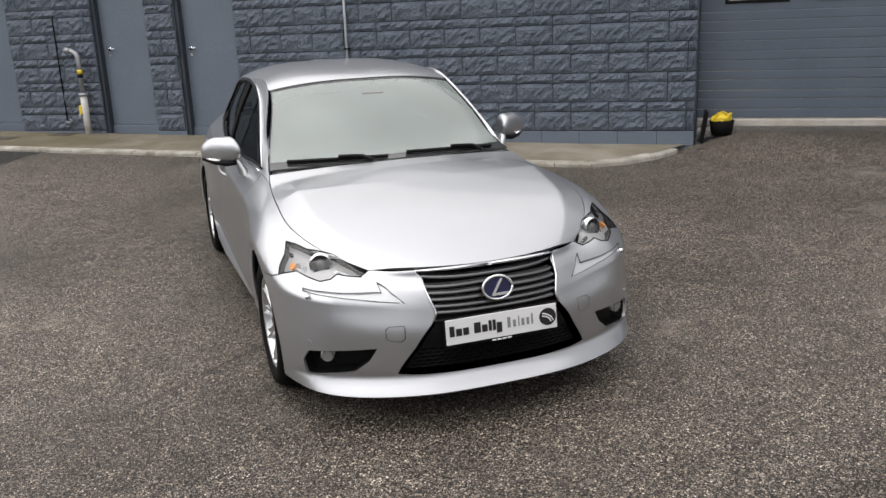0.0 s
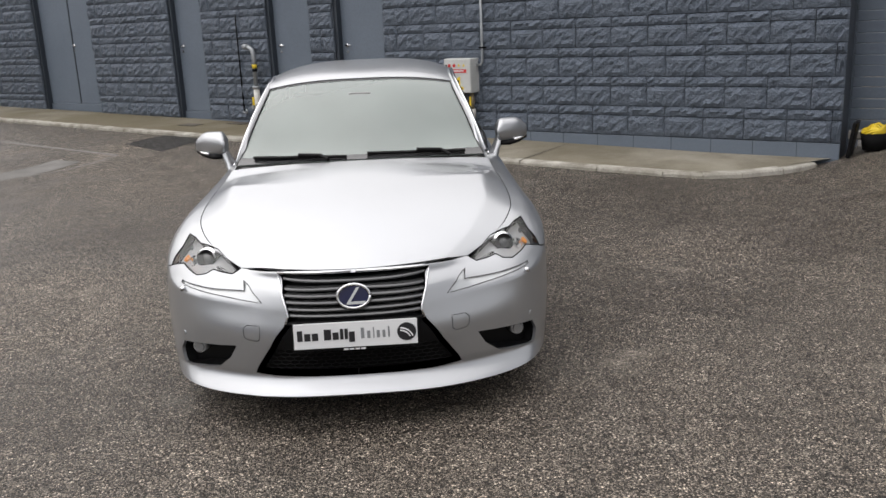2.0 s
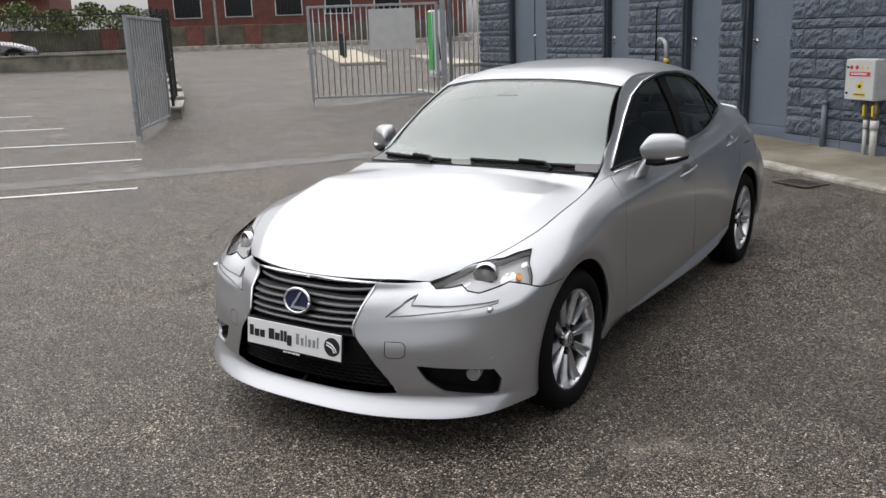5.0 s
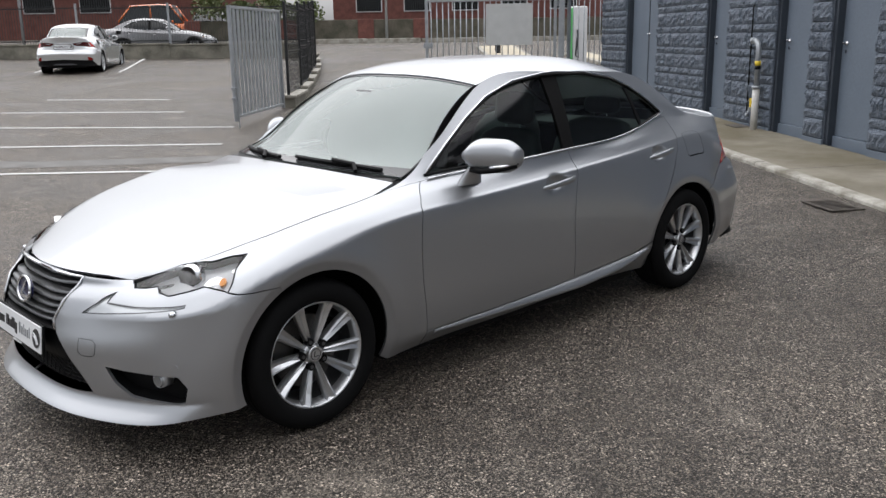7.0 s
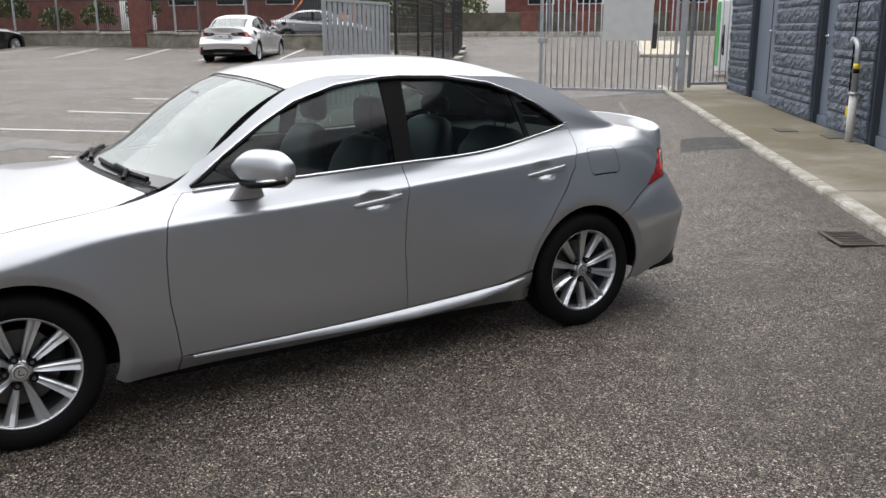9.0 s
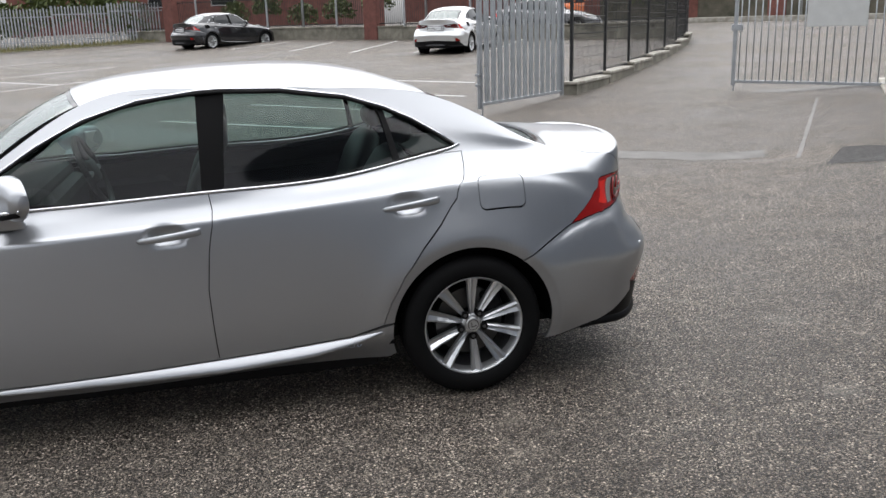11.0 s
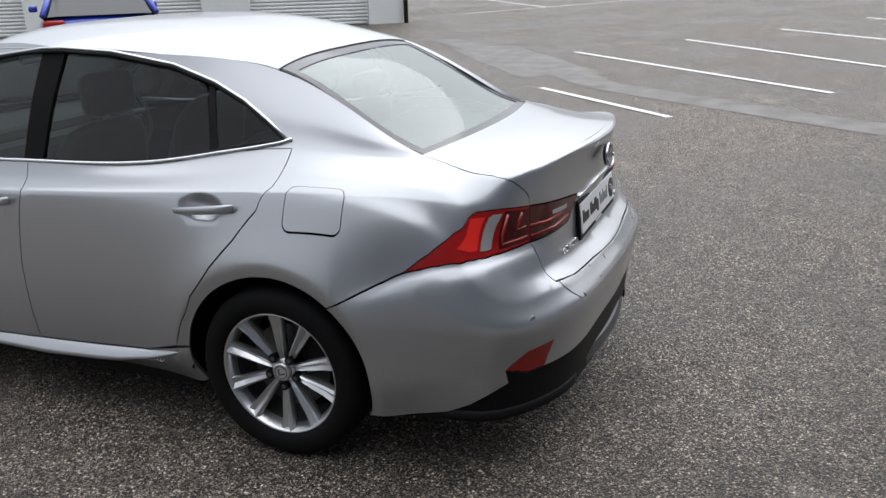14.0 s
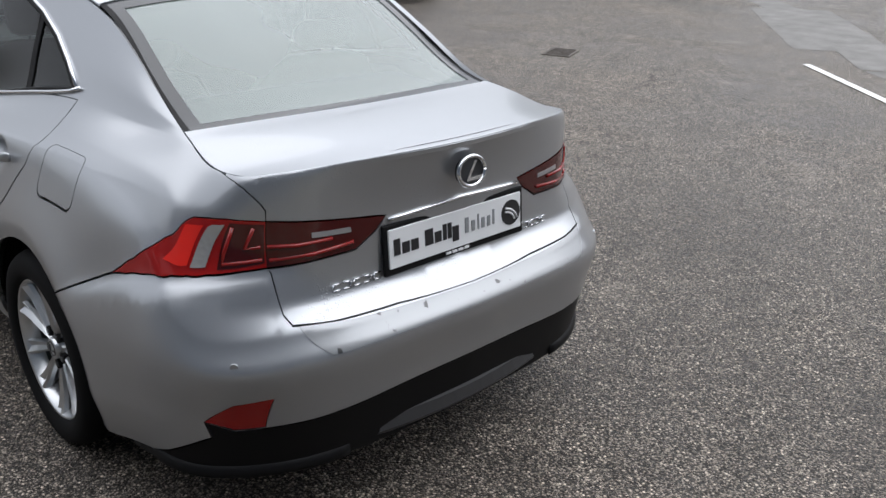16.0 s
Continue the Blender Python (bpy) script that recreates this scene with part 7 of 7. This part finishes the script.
far_base = [(-37, 19.8), (-34, 23.4), (-31.5, 26.4), (-29.6, 28.4), (-27, 32.0), (-23, 37.0)]
fw = tagged(empty("street_wall"), "mossy rendered wall with brick piers across the street", "wall", kind="structure")
for k, (a, b) in enumerate(zip(far_base, far_base[1:])):
    pa, pb = on_ground(*a), on_ground(*b)
    d = pb - pa
    L = d.xy.length
    m = Matrix.Translation(pa) @ Matrix.Rotation(math.atan2(d.y, d.x), 4, "Z")
    boxob("stretch", (0, -.15, -.3), (L, .15, 1.02), MOSSYWALL, fw, .02, m=m)
    boxob("pier", (-.4, -.22, -.3), (.4, .22, 1.05), REDBRICK, fw, .02, m=m)
    boxob("kerb", (0, -2.2, -.3), (L, -2.0, .10), KERBSTONE, fw, .02, m=m)
    boxob("footway", (0, -2.0, -.3), (L, -.15, .095), CONCRETE, fw, m=m)
bush([(-35.6, 21.8, 2.6), (-34.6, 22.9, 2.9), (-33.6, 24.2, 2.7), (-36.6, 20.6, 3.0)], "shrub", "green ivy and shrubs spilling over the street wall", 1.0, 2600)


def brick_house(a, b, depth, height, windows, label):
    h = tagged(empty("brick_building"), label, "building")
    a, b = Vector((*a, 0)), Vector((*b, 0))
    d = b - a
    L = d.length
    m = Matrix.Translation((a.x, a.y, 1.2)) @ Matrix.Rotation(math.atan2(d.y, d.x), 4, "Z")
    boxob("wall", (0, 0, -.8), (L, depth, height), REDBRICK, h, m=m)
    boxob("eaves", (-.2, -.25, height), (L + .2, depth + .2, height + .25), BOXGREY, h, m=m)
    for x, z, w, t in windows:
        f = boxob("window", (x, -.04, z), (x + w, .05, z + t), PLATEWHITE, h, .01, m=m)
        boxob("pane", (x + .06, -.05, z + .06), (x + w - .06, -.035, z + t - .06), DARKGLASS, f, m=m)
        for i in range(int(w / .14)):
            part("window_bar", rod(bmesh.new(), m @ Vector((x + .07 + i * .14, -.10, z - .05)), m @ Vector((x + .07 + i * .14, -.10, z + t + .05)), .012, n=4), FENCEBLACK, f)
    return h


brick_house((-43, 33), (-28, 46), 8, 6.5, [(1.5 + 3.1 * i, 1.9, 1.7, 1.6) for i in range(5)], "dark red brick building with barred windows across the street")
brick_house((-56, 14), (-44, 27), 8, 7.0, [(1.0 + 3.4 * i, 2.0, 1.9, 1.6) for i in range(3)], "red brick building with a white fascia across the street")
bg_a = boxob("fascia", (0, -.3, 0), (17.5, 0, 1.5), PLATEWHITE, None, .02)
bg_a.matrix_world = Matrix.Translation((-56, 14, 4.4)) @ Matrix.Rotation(math.atan2(13, 12), 4, "Z")
tagged(bg_a, "white fascia board above the shop front", "fascia")
brick_house((-70, -14), (-58, 10), 8, 6.0, [(2.0 + 5 * i, 2.0, 1.8, 1.5) for i in range(4)], "terraced brick building beyond the car park")
bush([(-51 + .4 * i, -14 + 1.0 * i, 2.6 + .6 * math.sin(i)) for i in range(12)], "shrub", "dark green trees behind the palisade fence", 1.5, 3600, .16)
bush([(-43 + 1.6 * i, 2.5 + 1.6 * i, 2.3 + .3 * math.sin(2 * i)) for i in range(5)], "shrub", "yellow-green hedge behind the railings", .8, 2200, .10)
# traffic island, charger and poles by the street
isl = tagged(empty("traffic_island"), "raised concrete island with pale paving by the lane", "traffic island", kind="structure")
for (x0, y0), (x1, y1), w in (((-17.6, 21.9), (-22.6, 26.4), 1.7), ((-17.5, 25.5), (-13.6, 22.6), 1.0)):
    a, b = Vector((x0, y0, 0)), Vector((x1, y1, 0))
    d = b - a
    m = Matrix.Translation((a.x, a.y, lie(x0, y0))) @ Matrix.Rotation(math.atan2(d.y, d.x), 4, "Z") @ Matrix.Rotation(-math.atan2(lie(x1, y1) - lie(x0, y0), d.length), 4, "Y")
    boxob("kerb_ring", (0, -w / 2, -.2), (d.length, w / 2, .12), KERBSTONE, isl, .03, m=m)
    boxob("paving", (.14, -w / 2 + .14, .10), (d.length - .14, w / 2 - .14, .126), SANDPAVE, isl, m=m)
chg = tagged(empty("charging_post"), "green and white charging post with a looped cable", "charging post")
p = on_ground(-12.0, 18.4, .1)
boxob("cabinet", (-.25, -.2, 0), (.25, .2, 1.85), PLATEWHITE, chg, .04)
boxob("front", (-.22, -.215, .15), (.22, -.2, 1.8), GREENPAINT, chg, .01)
part("cable", tube(bmesh.new(), [(.26, -.1, 1.2), (.5, -.15, .8), (.55, -.15, .45), (.3, -.15, .5), (.26, -.1, 1.0)], .02, 6), BLACK, chg, smooth=True)
chg.matrix_world = Matrix.Translation(p) @ Matrix.Rotation(radians(-35), 4, "Z")
for x, y, h in ((-30.5, 26.9, 6.0), (-38.5, 5.6, 5.0), (-33.2, 10.4, 5.0), (-46, -1, 5.5)):
    pl = part("lamp_pole", rod(bmesh.new(), on_ground(x, y, -.2), on_ground(x, y, h), .07, .05), GALV, smooth=True)
    tagged(pl, "plain grey steel street pole", "pole")
for x, y in ((-19.6, 23.3), (-20.3, 24.0)):
    bl = boxob("bollard", (-.07, -.07, 0), (.07, .07, 1.0), FENCEBLACK, None, .02)
    bl.matrix_world = Matrix.Translation(on_ground(x, y))
    tagged(bl, "square black bollard on the traffic island", "bollard")

# white clad unit with roller shutters at the side of the car park
unit = tagged(empty("workshop_unit"), "pale grey clad workshop with roller shutters and dark downpipe", "building")
UM = Matrix.Translation((-18.05, -5.5, .03)) @ Matrix.Rotation(math.atan2(-.84, .54), 4, "Z")
boxob("corner", (0, .0, -.2), (.9, -6, 4.2), CLAD, unit, .01)
for i in range(4):
    boxob("pier", (3.9 + i * 4.2, 0, -.2), (5.1 + i * 4.2, -6, 4.2), CLAD, unit, .01)
    x0, x1 = .9 + i * 4.2, 3.9 + i * 4.2
    sh = boxob("shutter", (x0, -.32, 0), (x1, -.36, 3.4), CLAD, unit)
    for k in range(38):
        part("slat", rod(bmesh.new(), (x0, -.30, .05 + k * .088), (x1, -.30, .05 + k * .088), .046, n=8, caps=False), CLAD, sh, smooth=True)
    boxob("lintel", (x0, 0, 3.4), (x1, -6, 4.2), CLAD, unit)
part("downpipe", rod(bmesh.new(), (-.06, .08, -.1), (-.06, .08, 4.2), .06), FENCEBLACK, unit, smooth=True)
unit.matrix_world = UM


# ---- parked cars ----
def parked_car(m, paint, label, roof_z=1.46, length=4.6, hatch=False, plate_bars=True):
    """A parked car: lofted body, glass house, wheels, lamps, plate; its tail at y = 0, its nose towards +y."""
    c = tagged(empty("car"), label, "car", group="parked cars")
    L = length
    prof = [(0.0, .45, .80, .72), (.10, .33, 1.00, .82), (.45, .24, 1.06, .88), (1.2, .22, .99, .91), (2.2, .20, .96, .91), (3.1, .20, .95, .91), (L - .9, .22, .88, .90), (L - .25, .24, .76, .84), (L, .36, .66, .66)]
    bm = bmesh.new()
    rings = []
    for y, zb, zt, hw in prof:
        h = zt - zb
        half = [(hw * .90, zb), (hw * .98, zb + h * .25), (hw, zb + h * .5), (hw * .97, zb + h * .78), (hw * .86, zt - .015), (hw * .5, zt + .012)]
        rings.append([bm.verts.new((x, y, z)) for x, z in half] + [bm.verts.new((-x, y, z)) for x, z in half[::-1]])
    for a, b in zip(rings, rings[1:]):
        for i in range(len(a)):
            bm.faces.new((a[i], a[(i + 1) % len(a)], b[(i + 1) % len(b)], b[i]))
    bm.faces.new(rings[0]), bm.faces.new(rings[-1])
    body = part("body", bm, paint, c, smooth=True)
    sub = body.modifiers.new("smooth", "SUBSURF")
    sub.levels = sub.render_levels = 2
    tail = .05 if hatch else .35
    roofp = [(tail, .97, .80, .0), (tail + .62, roof_z - .05, .60, 1), (2.0, roof_z, .60, 1), (2.6, roof_z - .04, .60, 1), (L - 1.25, .93, .76, 0)]
    gl = bmesh.new()
    rows = [[gl.verts.new((x, y, z)) for x, z in (((.80, .93), (hw, zt - (.05 if top_ else 0)), (hw * .8, zt), (-hw * .8, zt), (-hw, zt - (.05 if top_ else 0)), (-.80, .93)) if top_ else ((.80, .93), (.79, zt), (.6, zt + .01), (-.6, zt + .01), (-.79, zt), (-.80, .93)))] for y, zt, hw, top_ in roofp]
    for a, b in zip(rows, rows[1:]):
        for i in range(5):
            gl.faces.new((a[i], a[i + 1], b[i + 1], b[i]))
    part("glasshouse", gl, DARKGLASS, c, smooth=False)
    rf = bmesh.new()
    rr = [[rf.verts.new((x, y, z + .008)) for x, z in ((hw * 1.01, zt - .05), (hw * .8, zt), (0, zt + .015), (-hw * .8, zt), (-hw * 1.01, zt - .05))] for y, zt, hw, top_ in roofp if top_]
    for a, b in zip(rr, rr[1:]):
        for i in range(4):
            rf.faces.new((a[i], a[i + 1], b[i + 1], b[i]))
    part("roof", rf, paint, c, smooth=True)
    for s in (1, -1):
        for y0, z0, y1, z1, r in ((tail - .02, .99, tail + .62, roof_z - .06, .045), (2.6, roof_z - .08, L - 1.22, .95, .035), (1.62, .95, 1.58, roof_z - .06, .03)):
            part("pillar", rod(bmesh.new(), (s * .785, y0, z0), (s * .60, y1, z1), r, n=8), paint, c, smooth=True)
        for y in (.92, L - .92):
            w = empty("wheel")
            w.parent = c
            w.matrix_basis = pose(s * .78, y, .325)
            part("tyre", lathe(bmesh.new(), [(-.1, .21), (-.11, .30), (-.07, .325), (.07, .325), (.11, .30), (.105, .22)], 32), RUBBER, w, smooth=True)
            part("rim", lathe(bmesh.new(), [(s * .10, .22), (s * .09, .20), (s * .06, .19)], 32), ALLOY, w, smooth=True)
            for k in range(5):
                a = radians(72 * k)
                part("spoke", rod(bmesh.new(), (s * .075, 0, 0), (s * .09, .2 * math.cos(a), .2 * math.sin(a)), .028, .018, 6), ALLOY, w)
        lamp = bmesh.new()
        box(lamp, (.50, -.012, .78), (.80, .10, .93), .03, Matrix.Diagonal((s, 1, 1, 1)))
        part("tail_lamp", lamp, REDLENS, c, smooth=True)
        mr = bmesh.new()
        box(mr, (.90, L - 1.75, .94), (1.04, L - 1.65, 1.05), .03, Matrix.Diagonal((s, 1, 1, 1)))
        part("wing_mirror", mr, paint, c, smooth=True)
        hd = bmesh.new()
        box(hd, (.52, L - .32, .62), (.80, L - .10, .74), .03, Matrix.Diagonal((s, 1, 1, 1)))
        part("headlamp", hd, CLEARPLASTIC, c, smooth=True)
    boxob("number_plate", (-.26, -.035, .74), (.26, -.005, .86), PLATEWHITE, c, .004)
    for i in range(6):
        boxob("bar", (-.20 + i * .068, -.039, .77), (-.16 + i * .068, -.034, .83), INK, c)
    boxob("rear_bumper_trim", (-.66, -.02, .30), (.66, .12, .42), BLACK, c, .02)
    c.matrix_world = m
    return c


def heading(x, y, dx, dy):
    return Matrix.Translation(on_ground(x, y)) @ Matrix.Rotation(math.atan2(-dx, dy), 4, "Z")


NOT_FAR = ("emblem", "wiper", "seat", "steering_wheel", "interior_mirror", "sensor_cover", "fuel_flap", "parking_sensor", "tow_cover", "lettering_bar", "washer_cap", "bumper_guard", "door_card", "lamp_seal", "window_seal", "scuttle", "headlining", "rear_shelf", "dashboard", "light_guide", "diffuser_fin")


def far_saloon(m, paint, label, scale=1.0):
    """A saloon parked far off: the same pressed shape in another colour, without its small fittings; tail at y = 0, nose towards +y."""
    c = copy_thing(car, m @ Matrix.Diagonal((scale, scale, scale, 1)) @ Matrix.Translation((0, 3.86, 0)) @ Matrix.Rotation(math.pi, 4, "Z"))
    plain = [o for o in c.children_recursive if any(o.name.startswith(n) for n in NOT_FAR)]
    for o in {k for o in plain for k in (o, *o.children_recursive)}:
        bpy.data.objects.remove(o)
    for o in c.children_recursive:
        if o.type == "MESH" and o.data.materials and o.data.materials[0] in (PAINT, WETPAINT):
            o.material_slots[0].link = "OBJECT"
            o.material_slots[0].material = paint
        elif o.type == "MESH" and o.data.materials and o.data.materials[0] in (SIDEGLASS, WINDSCREEN):
            o.material_slots[0].link = "OBJECT"
            o.material_slots[0].material = DARKGLASS
    return tagged(c, label, "car", group="parked cars")


far_saloon(heading(-24.9, 8.75, -.82, .57), PAINT2, "pale silver saloon car parked against the low wall", 1.1)
far_saloon(heading(-36.6, -.15, -.62, .78), CARBLACK, "black saloon car parked by the palisade fence", 1.1)
far_saloon(heading(-32.6, 13.2, .55, .80), CARGREY, "grey saloon car parked on the street beyond the wall")
parked_car(heading(-38.6, 21.5, -.7, .7), CARGREY, "grey estate car parked across the street", 1.65, 4.5, True)
parked_car(heading(-40, 17.5, .6, .75), CARORANGE, "orange van parked across the street", 1.85, 4.4, True)
parked_car(heading(-7.05, -5.25, -.70, -.71), CARBLUE, "blue hatchback with red tail lamps parked beyond the car", 1.46, 4.3, True)

# ---- split-faced blocks of the building, course by course ----
for ob, lo, hi in walls:
    z, row = BASEZ, 0
    boxes = boxob("plinth", (lo + .002, -.012, 0), (hi - .002, .012, BASEZ - .012), DOORPAINT, ob, .004)
    for q in np.arange(lo + .44, hi - .1, .45):
        boxob("plinth_joint", (q, -.0135, 0), (q + .008, -.011, BASEZ - .012), MORTAR, ob)
    while z < TOPZ:
        h = TALL if row % 2 == 0 else LOW
        x = lo + (0 if row % 4 in (0, 1) else -.215)
        while x < hi - .02:
            x0, x1 = max(x, lo), min(x + BW, hi)
            if x1 - x0 > .05:
                w = BW if x1 - x0 > .3 else .21
                b = new("block", random.choice(VARIANTS[(w, h)]))
                b.parent = ob
                b.matrix_basis = Matrix.Translation((x0, -.012, z)) @ Matrix.Diagonal(((x1 - x0) / w, 1, 1, 1))
            x += BW + JOINT
        z += h + JOINT
        row += 1
